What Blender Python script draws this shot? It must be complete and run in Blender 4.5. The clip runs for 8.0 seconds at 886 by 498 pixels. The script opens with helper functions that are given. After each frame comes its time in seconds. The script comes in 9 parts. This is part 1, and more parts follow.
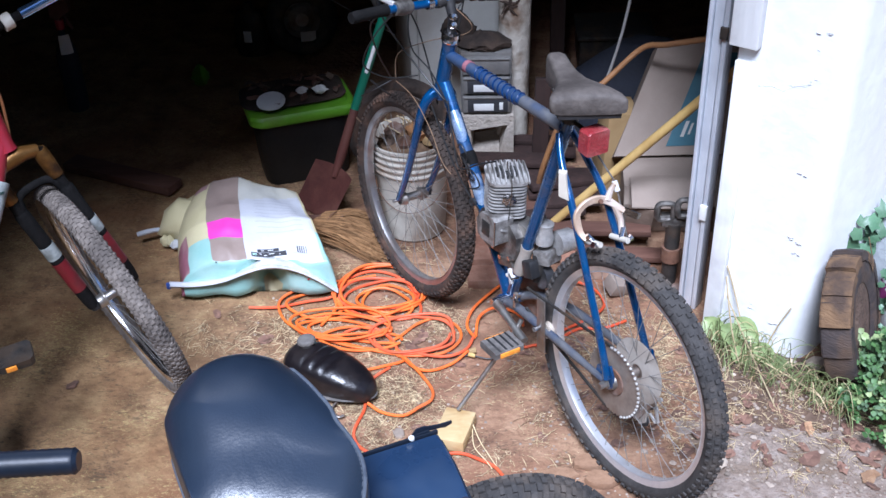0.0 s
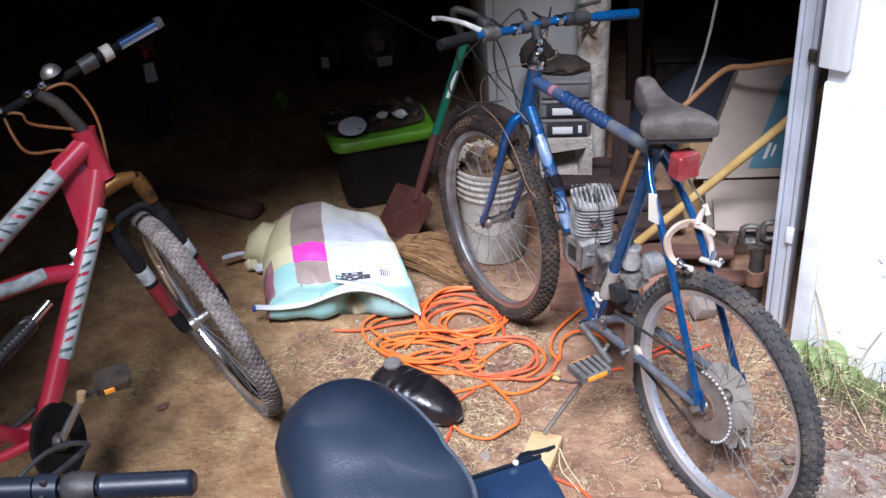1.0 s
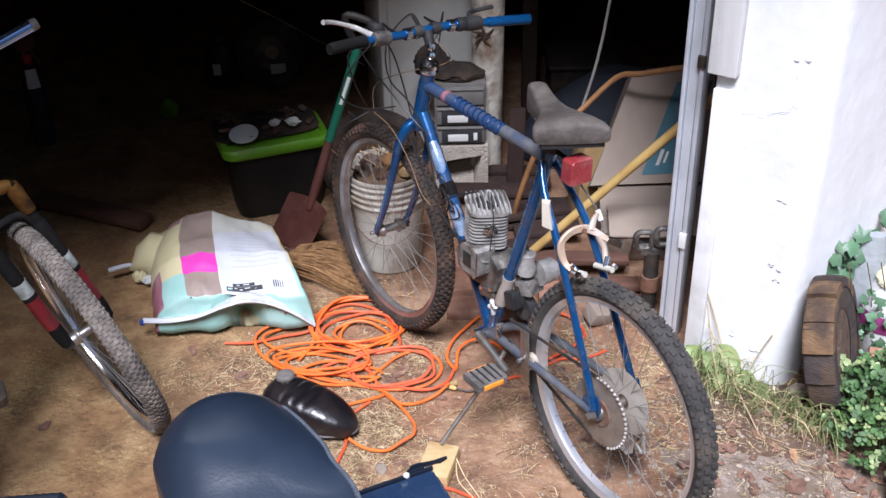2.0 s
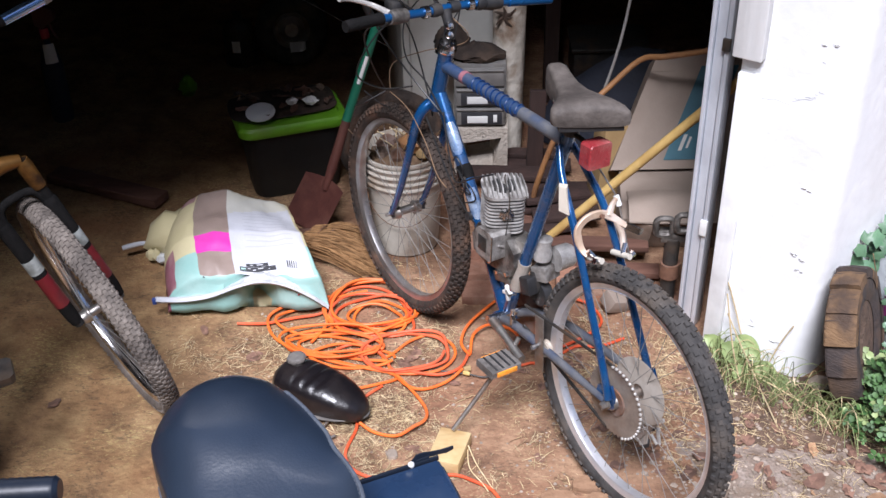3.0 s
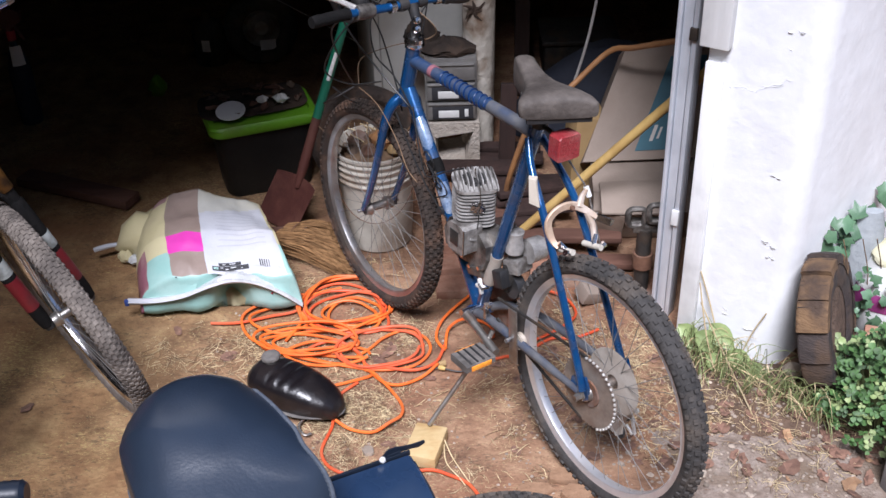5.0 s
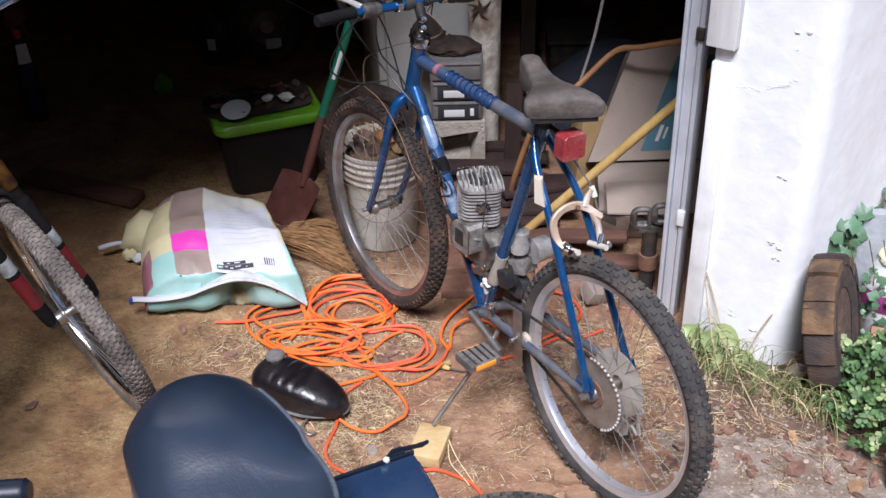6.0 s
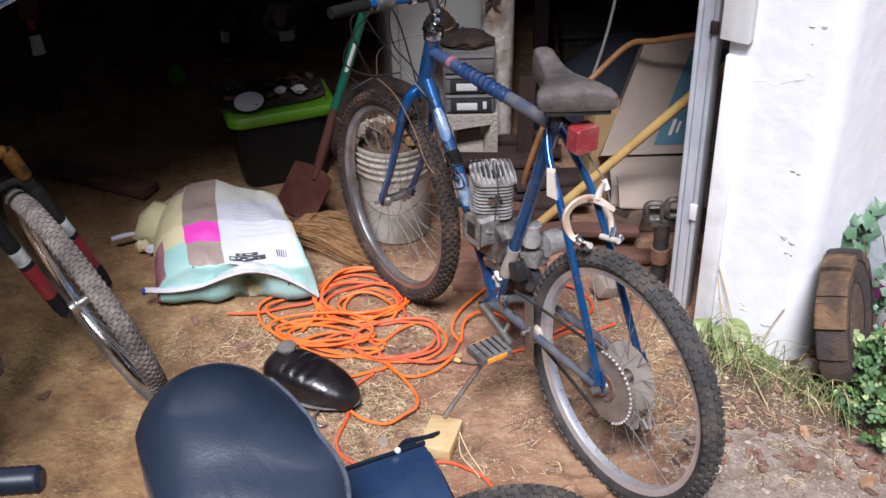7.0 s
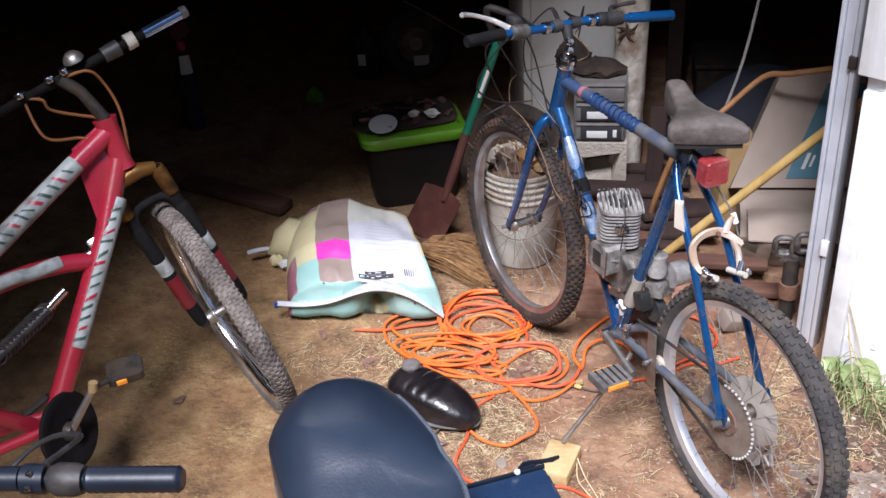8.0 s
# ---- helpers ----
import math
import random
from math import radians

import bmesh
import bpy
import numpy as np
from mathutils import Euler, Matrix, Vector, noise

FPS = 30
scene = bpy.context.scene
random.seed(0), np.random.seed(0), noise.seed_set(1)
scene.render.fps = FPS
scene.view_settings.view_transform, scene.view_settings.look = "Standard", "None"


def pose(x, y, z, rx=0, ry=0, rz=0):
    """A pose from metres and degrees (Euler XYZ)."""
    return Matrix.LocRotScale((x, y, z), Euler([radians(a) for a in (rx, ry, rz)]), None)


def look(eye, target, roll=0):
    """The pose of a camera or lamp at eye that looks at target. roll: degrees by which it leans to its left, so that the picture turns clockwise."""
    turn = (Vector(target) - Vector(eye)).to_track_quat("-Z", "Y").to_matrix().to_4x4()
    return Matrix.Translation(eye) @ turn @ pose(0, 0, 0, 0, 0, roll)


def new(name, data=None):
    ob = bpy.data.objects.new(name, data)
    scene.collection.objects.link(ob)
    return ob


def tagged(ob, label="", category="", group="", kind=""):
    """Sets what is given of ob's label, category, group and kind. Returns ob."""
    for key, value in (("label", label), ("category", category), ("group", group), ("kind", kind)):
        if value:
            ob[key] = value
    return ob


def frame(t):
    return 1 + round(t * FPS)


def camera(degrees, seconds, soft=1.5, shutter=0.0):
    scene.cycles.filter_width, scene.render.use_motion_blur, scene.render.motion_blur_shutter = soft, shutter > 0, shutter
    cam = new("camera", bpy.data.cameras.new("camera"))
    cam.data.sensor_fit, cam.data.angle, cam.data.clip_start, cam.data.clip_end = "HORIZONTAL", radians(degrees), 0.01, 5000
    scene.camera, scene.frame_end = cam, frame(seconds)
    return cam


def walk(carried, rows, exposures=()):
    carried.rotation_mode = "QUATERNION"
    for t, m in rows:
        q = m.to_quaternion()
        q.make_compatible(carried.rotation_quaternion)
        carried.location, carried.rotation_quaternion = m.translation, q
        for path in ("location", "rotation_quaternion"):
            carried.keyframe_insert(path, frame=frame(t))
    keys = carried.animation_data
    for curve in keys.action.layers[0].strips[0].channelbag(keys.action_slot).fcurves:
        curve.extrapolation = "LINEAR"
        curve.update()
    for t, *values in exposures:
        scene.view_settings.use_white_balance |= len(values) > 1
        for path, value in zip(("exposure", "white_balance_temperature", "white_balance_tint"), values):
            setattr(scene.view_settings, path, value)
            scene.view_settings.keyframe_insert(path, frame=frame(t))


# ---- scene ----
cam = camera(43.04, 8.0, soft=1.5)
PATH = [
    (0, pose(0.0108, -0.0742, 2.1698, 55.771, 1.749, 1.922)),
    (0.5, pose(-0.0571, -0.0619, 2.1717, 56.557, 1.924, 1.609)),
    (1, pose(-0.0600, -0.0905, 2.1914, 56.941, 3.535, 4.405)),
    (1.5, pose(-0.0422, -0.0529, 2.1600, 56.022, 2.880, 0.092)),
    (2, pose(-0.0387, -0.0486, 2.1551, 57.303, 1.365, -0.094)),
    (2.2, pose(-0.0323, -0.0449, 2.1542, 57.425, 1.434, 0.302)),
    (3.3, pose(-0.0026, 0.0147, 2.1232, 55.701, 1.335, 1.634)),
    (3.5, pose(0.0138, 0.0209, 2.1237, 55.347, 1.815, 1.525)),
    (4, pose(0.0158, 0.0081, 2.1238, 55.817, 1.770, 0.544)),
    (4.5, pose(0.0000, 0.0000, 2.1215, 56.172, 1.343, 0.000)),
    (4.7, pose(0.0005, 0.0000, 2.1214, 56.172, 1.541, -0.042)),
    (5.8, pose(-0.0010, 0.0018, 2.1203, 56.339, 1.630, -0.186)),
    (6, pose(-0.0000, 0.0049, 2.1180, 56.187, 1.544, 0.200)),
    (6.5, pose(-0.0001, 0.0028, 2.1168, 55.980, 1.796, 0.583)),
    (7, pose(-0.0014, 0.0010, 2.1145, 55.925, 1.580, 0.879)),
    (7.5, pose(-0.0115, -0.0207, 2.1186, 55.927, 1.872, 3.051)),
    (8, pose(-0.0051, -0.0390, 2.1496, 57.298, 3.179, 7.346)),
]
walk(cam, PATH, exposures=((0.0, 1.70, 5200, 15), (0.5, 1.58, 5420, 16), (1.0, 1.74, 5480, 16), (1.5, 1.83, 5590, 16), (2.0, 1.61, 5750, 16), (3.5, 1.63, 5900, 17), (4.5, 1.50, 5850, 17), (6.0, 1.47, 5860, 17), (7.5, 1.50, 5930, 17), (8.0, 1.71, 5880, 17)))

# ---- world, sun ----
SUN_ELEV, SUN_AZ = 57.0, 186.0
world = bpy.data.worlds.new("overcast_sky")
scene.world = world
world.use_nodes = True
wn = world.node_tree
sky = wn.nodes.new("ShaderNodeTexSky")
sky.sky_type = "NISHITA"
sky.sun_disc = False
sky.sun_elevation = radians(SUN_ELEV)
sky.sun_rotation = radians(SUN_AZ)
sky.air_density, sky.dust_density, sky.ozone_density = 1.0, 2.0, 1.5
wn.nodes["Background"].inputs["Strength"].default_value = 0.035
wn.links.new(sky.outputs[0], wn.nodes["Background"].inputs["Color"])
sun = new("sun", bpy.data.lights.new("sun", "SUN"))
sun.data.energy, sun.data.angle, sun.data.color = 2.3, radians(22), (1.0, 0.985, 0.96)
_a, _e = radians(SUN_AZ), radians(SUN_ELEV)
sun.matrix_world = look((0, 0, 0), (-math.sin(_a) * math.cos(_e), -math.cos(_a) * math.cos(_e), -math.sin(_e)))


# ---- materials ----
def material(name, colors, rough=0.7, metal=0.0, scale=12.0, stain=None, stain_scale=2.5, stain_amount=0.5,
             bump=0.2, bump_scale=60.0, rough_var=0.15, coat=0.0, vary=0.0, stretch=(1, 1, 1), spec=0.5):
    """Base colours mixed by fine noise, a broader stain over them, roughness that varies, and fine relief."""
    m = bpy.data.materials.new(name)
    m.use_nodes = True
    t = m.node_tree
    b = t.nodes["Principled BSDF"]
    co = t.nodes.new("ShaderNodeTexCoord")
    mp = t.nodes.new("ShaderNodeMapping")
    mp.inputs["Scale"].default_value = stretch
    t.links.new(co.outputs["Object"], mp.inputs["Vector"])
    n1 = t.nodes.new("ShaderNodeTexNoise")
    n1.inputs["Scale"].default_value, n1.inputs["Detail"].default_value, n1.inputs["Roughness"].default_value = scale, 6, 0.65
    t.links.new(mp.outputs[0], n1.inputs["Vector"])
    ramp = t.nodes.new("ShaderNodeValToRGB")
    els = ramp.color_ramp.elements
    els[0].position, els[1].position = 0.3, 0.7
    els[0].color, els[1].color = (*colors[0], 1), (*colors[-1], 1)
    for i, c in enumerate(colors[1:-1]):
        e = els.new(0.3 + 0.4 * (i + 1) / (len(colors) - 1))
        e.color = (*c, 1)
    t.links.new(n1.outputs["Fac"], ramp.inputs[0])
    col = ramp.outputs[0]
    n2 = t.nodes.new("ShaderNodeTexNoise")
    n2.inputs["Scale"].default_value, n2.inputs["Detail"].default_value = stain_scale, 5
    t.links.new(co.outputs["Object"], n2.inputs["Vector"])
    if stain:
        r2 = t.nodes.new("ShaderNodeValToRGB")
        r2.color_ramp.elements[0].position, r2.color_ramp.elements[1].position = 0.48, 0.66
        r2.color_ramp.elements[1].color = (stain_amount,) * 3 + (1,)
        t.links.new(n2.outputs["Fac"], r2.inputs[0])
        mx = t.nodes.new("ShaderNodeMix")
        mx.data_type = "RGBA"
        mx.inputs[7].default_value = (*stain, 1)
        t.links.new(r2.outputs[0], mx.inputs[0])
        t.links.new(col, mx.inputs[6])
        col = mx.outputs[2]
    if vary:
        oi = t.nodes.new("ShaderNodeObjectInfo")
        gi = t.nodes.new("ShaderNodeNewGeometry")
        ad = t.nodes.new("ShaderNodeMath")
        ad.operation = "ADD"
        t.links.new(oi.outputs["Random"], ad.inputs[0])
        t.links.new(gi.outputs["Random Per Island"], ad.inputs[1])
        fr = t.nodes.new("ShaderNodeMath")
        fr.operation = "FRACT"
        t.links.new(ad.outputs[0], fr.inputs[0])
        mr = t.nodes.new("ShaderNodeMapRange")
        mr.inputs["To Min"].default_value, mr.inputs["To Max"].default_value = 1 - vary, 1 + vary
        t.links.new(fr.outputs[0], mr.inputs[0])
        hs = t.nodes.new("ShaderNodeHueSaturation")
        t.links.new(mr.outputs[0], hs.inputs["Value"])
        t.links.new(col, hs.inputs["Color"])
        col = hs.outputs[0]
    t.links.new(col, b.inputs["Base Color"])
    rr = t.nodes.new("ShaderNodeMapRange")
    rr.inputs["To Min"].default_value, rr.inputs["To Max"].default_value = max(0.03, rough - rough_var), min(1, rough + rough_var)
    t.links.new(n2.outputs["Fac"], rr.inputs[0])
    t.links.new(rr.outputs[0], b.inputs["Roughness"])
    b.inputs["Metallic"].default_value = metal
    b.inputs["Coat Weight"].default_value = coat
    b.inputs["Specular IOR Level"].default_value = spec
    if bump:
        n3 = t.nodes.new("ShaderNodeTexNoise")
        n3.inputs["Scale"].default_value, n3.inputs["Detail"].default_value = bump_scale, 6
        t.links.new(mp.outputs[0], n3.inputs["Vector"])
        bp = t.nodes.new("ShaderNodeBump")
        bp.inputs["Strength"].default_value, bp.inputs["Distance"].default_value = bump, 0.01
        t.links.new(n3.outputs["Fac"], bp.inputs["Height"])
        t.links.new(bp.outputs[0], b.inputs["Normal"])
    return m


def add_flecks(m, color, scale, amount, patch_scale):
    """Scatters small pale chaff flecks, in patches, over a material's base colour."""
    t = m.node_tree
    bs = t.nodes["Principled BSDF"]
    src = bs.inputs["Base Color"].links[0].from_socket
    co = t.nodes.new("ShaderNodeTexCoord")
    mp = t.nodes.new("ShaderNodeMapping")
    mp.inputs["Scale"].default_value = (1.0, 2.6, 1.0)
    mp.inputs["Rotation"].default_value = (0, 0, 0.6)
    t.links.new(co.outputs["Object"], mp.inputs["Vector"])
    n = t.nodes.new("ShaderNodeTexNoise")
    n.inputs["Scale"].default_value, n.inputs["Detail"].default_value, n.inputs["Distortion"].default_value = scale, 3, 1.5
    t.links.new(mp.outputs[0], n.inputs["Vector"])
    p = t.nodes.new("ShaderNodeTexNoise")
    p.inputs["Scale"].default_value, p.inputs["Detail"].default_value = patch_scale, 3
    t.links.new(co.outputs["Object"], p.inputs["Vector"])
    ad = t.nodes.new("ShaderNodeMath")
    ad.operation = "MULTIPLY_ADD"
    ad.inputs[1].default_value, ad.inputs[2].default_value = 0.55, -0.28
    t.links.new(p.outputs["Fac"], ad.inputs[0])
    sm = t.nodes.new("ShaderNodeMath")
    sm.operation = "ADD"
    t.links.new(n.outputs["Fac"], sm.inputs[0])
    t.links.new(ad.outputs[0], sm.inputs[1])
    r = t.nodes.new("ShaderNodeValToRGB")
    r.color_ramp.elements[0].position, r.color_ramp.elements[1].position = 0.60, 0.68
    r.color_ramp.elements[1].color = (amount,) * 3 + (1,)
    t.links.new(sm.outputs[0], r.inputs[0])
    mx = t.nodes.new("ShaderNodeMix")
    mx.data_type = "RGBA"
    mx.inputs[7].default_value = (*color, 1)
    t.links.new(r.outputs[0], mx.inputs[0])
    t.links.new(src, mx.inputs[6])
    t.links.new(mx.outputs[2], bs.inputs["Base Color"])


DIRT = material("dirt", [(0.125, 0.064, 0.037), (0.265, 0.148, 0.086), (0.40, 0.252, 0.152)], 0.95, scale=9, stain=(0.235, 0.102, 0.055), stain_scale=1.9, stain_amount=0.8, bump=0.9, bump_scale=45)
add_flecks(DIRT, (0.48, 0.36, 0.19), 62.0, 0.55, 3.2)
add_flecks(DIRT, (0.06, 0.04, 0.028), 38.0, 0.6, 5.0)


def tint_side(m, color, x0, x1):
    """Blends a material's base colour towards another soil tone across x, with a ragged border."""
    t = m.node_tree
    bs = t.nodes["Principled BSDF"]
    src = bs.inputs["Base Color"].links[0].from_socket
    co = t.nodes.new("ShaderNodeTexCoord")
    sp = t.nodes.new("ShaderNodeSeparateXYZ")
    t.links.new(co.outputs["Object"], sp.inputs[0])
    n = t.nodes.new("ShaderNodeTexNoise")
    n.inputs["Scale"].default_value, n.inputs["Detail"].default_value = 2.5, 5
    t.links.new(co.outputs["Object"], n.inputs["Vector"])
    ad = t.nodes.new("ShaderNodeMath")
    ad.operation = "MULTIPLY_ADD"
    ad.inputs[1].default_value = 1.2
    t.links.new(n.outputs["Fac"], ad.inputs[0])
    t.links.new(sp.outputs["X"], ad.inputs[2])
    mr = t.nodes.new("ShaderNodeMapRange")
    mr.inputs["From Min"].default_value, mr.inputs["From Max"].default_value = x0 + 0.6, x1 + 0.6
    t.links.new(ad.outputs[0], mr.inputs[0])
    mx = t.nodes.new("ShaderNodeMix")
    mx.data_type, mx.blend_type = "RGBA", "MULTIPLY"
    mx.inputs[7].default_value = (*color, 1)
    t.links.new(mr.outputs[0], mx.inputs[0])
    t.links.new(src, mx.inputs[6])
    t.links.new(mx.outputs[2], bs.inputs["Base Color"])


tint_side(DIRT, (0.93, 0.98, 0.76), -0.35, -1.0)
CONCRETE = material("worn_concrete", [(0.16, 0.115, 0.085), (0.26, 0.203, 0.163), (0.37, 0.31, 0.265)], 0.95, scale=22, stain=(0.17, 0.12, 0.08), stain_scale=6, stain_amount=0.8, bump=0.8, bump_scale=70)
STRAW = material("straw", [(0.45, 0.33, 0.17), (0.68, 0.55, 0.34)], 0.85, scale=30, bump=0.1, vary=0.35)
TWIG = material("twig", [(0.12, 0.07, 0.04), (0.25, 0.16, 0.09)], 0.9, scale=40, vary=0.3)
LEAF_DRY = material("dry_leaf", [(0.12, 0.062, 0.044), (0.24, 0.135, 0.092)], 0.8, scale=30, vary=0.45)
LEAF_TAN = material("tan_leaf", [(0.26, 0.14, 0.075), (0.42, 0.26, 0.145)], 0.75, scale=30, vary=0.3)
PEBBLE = material("pebble", [(0.22, 0.175, 0.135), (0.38, 0.31, 0.25)], 0.9, scale=30, vary=0.3)
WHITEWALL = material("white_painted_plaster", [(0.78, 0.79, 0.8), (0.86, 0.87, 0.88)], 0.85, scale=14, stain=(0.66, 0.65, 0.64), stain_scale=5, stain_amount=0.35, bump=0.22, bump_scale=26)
add_flecks(CONCRETE, (0.16, 0.095, 0.06), 40.0, 0.8, 4.0)
WHITETRIM = material("white_painted_wood", [(0.76, 0.76, 0.75), (0.86, 0.86, 0.85)], 0.6, scale=20, stain=(0.45, 0.43, 0.42), stain_scale=9, stain_amount=0.4, bump=0.25, bump_scale=40, stretch=(1, 1, 0.15))
ALUMINIUM = material("galvanised_track", [(0.58, 0.61, 0.66), (0.72, 0.75, 0.80)], 0.5, 0.2, scale=15, stain=(0.40, 0.42, 0.47), stain_scale=6, stain_amount=0.5, bump=0.1, stretch=(1, 1, 0.1))
# near-black: the shed's inner shade is put into the board colour
SHEDWOOD = material("shade_dark_shed_boards", [(0.025, 0.017, 0.012), (0.06, 0.04, 0.028)], 0.9, scale=20, bump=0.3, stretch=(1, 1, 0.1))
RUBBER = material("dusty_tyre_rubber", [(0.030, 0.028, 0.027), (0.066, 0.06, 0.056)], 0.85, scale=25, stain=(0.14, 0.11, 0.085), stain_scale=9, stain_amount=0.7, bump=0.3, bump_scale=120, vary=0.15)
RUBBER_MUD = material("muddy_tyre_rubber", [(0.022, 0.016, 0.013), (0.048, 0.033, 0.025)], 0.95, scale=25, stain=(0.105, 0.058, 0.036), stain_scale=14, stain_amount=0.85, bump=0.6, bump_scale=70, vary=0.2)
RUBBER_DUST = material("dry_dusty_tyre", [(0.12, 0.1, 0.085), (0.22, 0.19, 0.165)], 0.95, scale=30, stain=(0.06, 0.05, 0.045), stain_scale=14, stain_amount=0.7, bump=0.4, bump_scale=90, vary=0.2)
CHROME = material("rim_chrome", [(0.6, 0.59, 0.6), (0.78, 0.77, 0.78)], 0.22, 1.0, scale=20, stain=(0.3, 0.26, 0.22), stain_scale=14, stain_amount=0.6, bump=0.04, rough_var=0.12)
RIM = material("brushed_alloy_rim", [(0.70, 0.70, 0.73), (0.84, 0.84, 0.86)], 0.40, 0.75, scale=20, stain=(0.42, 0.38, 0.34), stain_scale=11, stain_amount=0.35, bump=0.03, rough_var=0.1)
TUB_BLACK = material("black_tub_plastic", [(0.004, 0.004, 0.0045), (0.009, 0.009, 0.009)], 0.6, scale=20, bump=0.1)
RIM_DULL = material("tarnished_rim", [(0.36, 0.345, 0.34), (0.56, 0.545, 0.55)], 0.34, 0.85, scale=20, stain=(0.20, 0.14, 0.105), stain_scale=10, stain_amount=0.7, bump=0.04, rough_var=0.12)
GRIP_BLACK = material("black_rubber_grip", [(0.006, 0.006, 0.006), (0.012, 0.011, 0.011)], 0.9, scale=60, bump=0.3, bump_scale=200, spec=0.12)
CABLE = material("black_cable_sleeve", [(0.008, 0.008, 0.009), (0.018, 0.017, 0.016)], 0.5, scale=30, bump=0.05)
STEEL_DULL = material("dull_steel", [(0.3, 0.28, 0.26), (0.45, 0.43, 0.4)], 0.45, 0.9, scale=30, stain=(0.2, 0.13, 0.09), stain_scale=14, stain_amount=0.6, bump=0.15)
CAST_ALU = material("cast_aluminium", [(0.36, 0.345, 0.33), (0.60, 0.58, 0.555)], 0.45, 0.4, scale=45, stain=(0.09, 0.07, 0.058), stain_scale=24, stain_amount=0.6, bump=0.3, bump_scale=150)
CAST_DULL = material("greased_casting", [(0.24, 0.225, 0.21), (0.42, 0.40, 0.375)], 0.5, 0.5, scale=45, stain=(0.07, 0.055, 0.045), stain_scale=26, stain_amount=0.8, bump=0.35, bump_scale=150)
GRIMY = material("grimy_casting", [(0.07, 0.062, 0.056), (0.26, 0.245, 0.225)], 0.5, 0.6, scale=40, stain=(0.03, 0.023, 0.02), stain_scale=22, stain_amount=0.8, bump=0.15, bump_scale=120)
SPOKE = material("dull_spoke_wire", [(0.2, 0.19, 0.18), (0.3, 0.29, 0.27)], 0.65, 0.5, scale=40, bump=0.0)
ORANGE_RED = material("faded_red_cord_jacket", [(0.62, 0.07, 0.02), (0.8, 0.13, 0.04)], 0.5, scale=15, stain=(0.6, 0.16, 0.08), stain_scale=6, stain_amount=0.5, bump=0.08)
BLUE = material("blue_bike_paint", [(0.007, 0.056, 0.18), (0.014, 0.105, 0.29)], 0.26, 0.45, scale=14, stain=(0.10, 0.10, 0.105), stain_scale=17, stain_amount=0.45, bump=0.06, coat=0.8)
BLUE_DUSTY = material("dusty_blue_paint", [(0.01, 0.036, 0.11), (0.035, 0.06, 0.115)], 0.5, 0.0, scale=16, stain=(0.105, 0.1, 0.1), stain_scale=9, stain_amount=0.6, bump=0.15)
BLUE_GRIP = material("blue_anodised", [(0.006, 0.06, 0.2), (0.012, 0.11, 0.3)], 0.28, 0.5, scale=10, bump=0.05)
BLACKPLASTIC = material("black_plastic", [(0.012, 0.012, 0.013), (0.03, 0.03, 0.032)], 0.5, scale=20, stain=(0.07, 0.06, 0.05), stain_scale=10, stain_amount=0.5, bump=0.15)
SADDLE = material("dusty_saddle_vinyl", [(0.056, 0.046, 0.040), (0.13, 0.110, 0.096)], 0.75, scale=20, stain=(0.030, 0.023, 0.019), stain_scale=9, stain_amount=0.9, bump=0.25, bump_scale=90)
# dark vinyl, its base lifted towards blue to paint in some sky sheen
LEATHER = material("sheen_blue_black_vinyl", [(0.0135, 0.021, 0.036), (0.021, 0.032, 0.053)], 0.31, scale=5, stain=(0.034, 0.046, 0.066), stain_scale=6, stain_amount=0.25, bump=0.05, bump_scale=240, rough_var=0.06, spec=0.9)
STITCH = material("grey_piping", [(0.06, 0.072, 0.095), (0.115, 0.13, 0.155)], 0.5, scale=60, bump=0.2)
NAVY_GLOSS = material("navy_gloss_case", [(0.014, 0.032, 0.074), (0.022, 0.046, 0.10)], 0.28, scale=8, stain=(0.05, 0.075, 0.12), stain_scale=12, stain_amount=0.3, bump=0.02, coat=0.6, spec=0.8)
TANK = material("black_enamel", [(0.005, 0.0045, 0.006), (0.012, 0.009, 0.010)], 0.33, scale=14, stain=(0.04, 0.03, 0.026), stain_scale=10, stain_amount=0.3, bump=0.12, bump_scale=90, coat=0.1, rough_var=0.12)
ORANGE = material("orange_cord_jacket", [(0.75, 0.12, 0.015), (0.9, 0.2, 0.03)], 0.5, scale=15, stain=(0.6, 0.14, 0.05), stain_scale=6, stain_amount=0.5, bump=0.08)
REDPAINT = material("red_bike_paint", [(0.3, 0.012, 0.03), (0.38, 0.02, 0.04)], 0.3, scale=8, stain=(0.25, 0.03, 0.03), stain_scale=7, stain_amount=0.5, bump=0.05, coat=0.4)
DECAL = material("silver_marking", [(0.27, 0.30, 0.29), (0.42, 0.45, 0.44)], 0.5, scale=14, stain=(0.14, 0.15, 0.14), stain_scale=25, stain_amount=0.8, bump=0.05)
FORK_RED = material("dark_red_fork_paint", [(0.13, 0.008, 0.014), (0.19, 0.014, 0.02)], 0.4, scale=10, stain=(0.05, 0.02, 0.02), stain_scale=14, stain_amount=0.6, bump=0.05)
DECAL_DARK = material("dark_green_decal_ink", [(0.02, 0.045, 0.035), (0.05, 0.09, 0.075)], 0.5, scale=30, bump=0.0)
GOLD = material("gold_fork_crown", [(0.15, 0.068, 0.016), (0.27, 0.135, 0.036)], 0.4, 0.7, scale=20, stain=(0.04, 0.022, 0.014), stain_scale=18, stain_amount=0.9, bump=0.1)
COPPER = material("coppery_brake_arm", [(0.5, 0.33, 0.22), (0.68, 0.53, 0.4)], 0.45, 0.35, scale=25, stain=(0.8, 0.76, 0.72), stain_scale=9, stain_amount=0.8, bump=0.1)
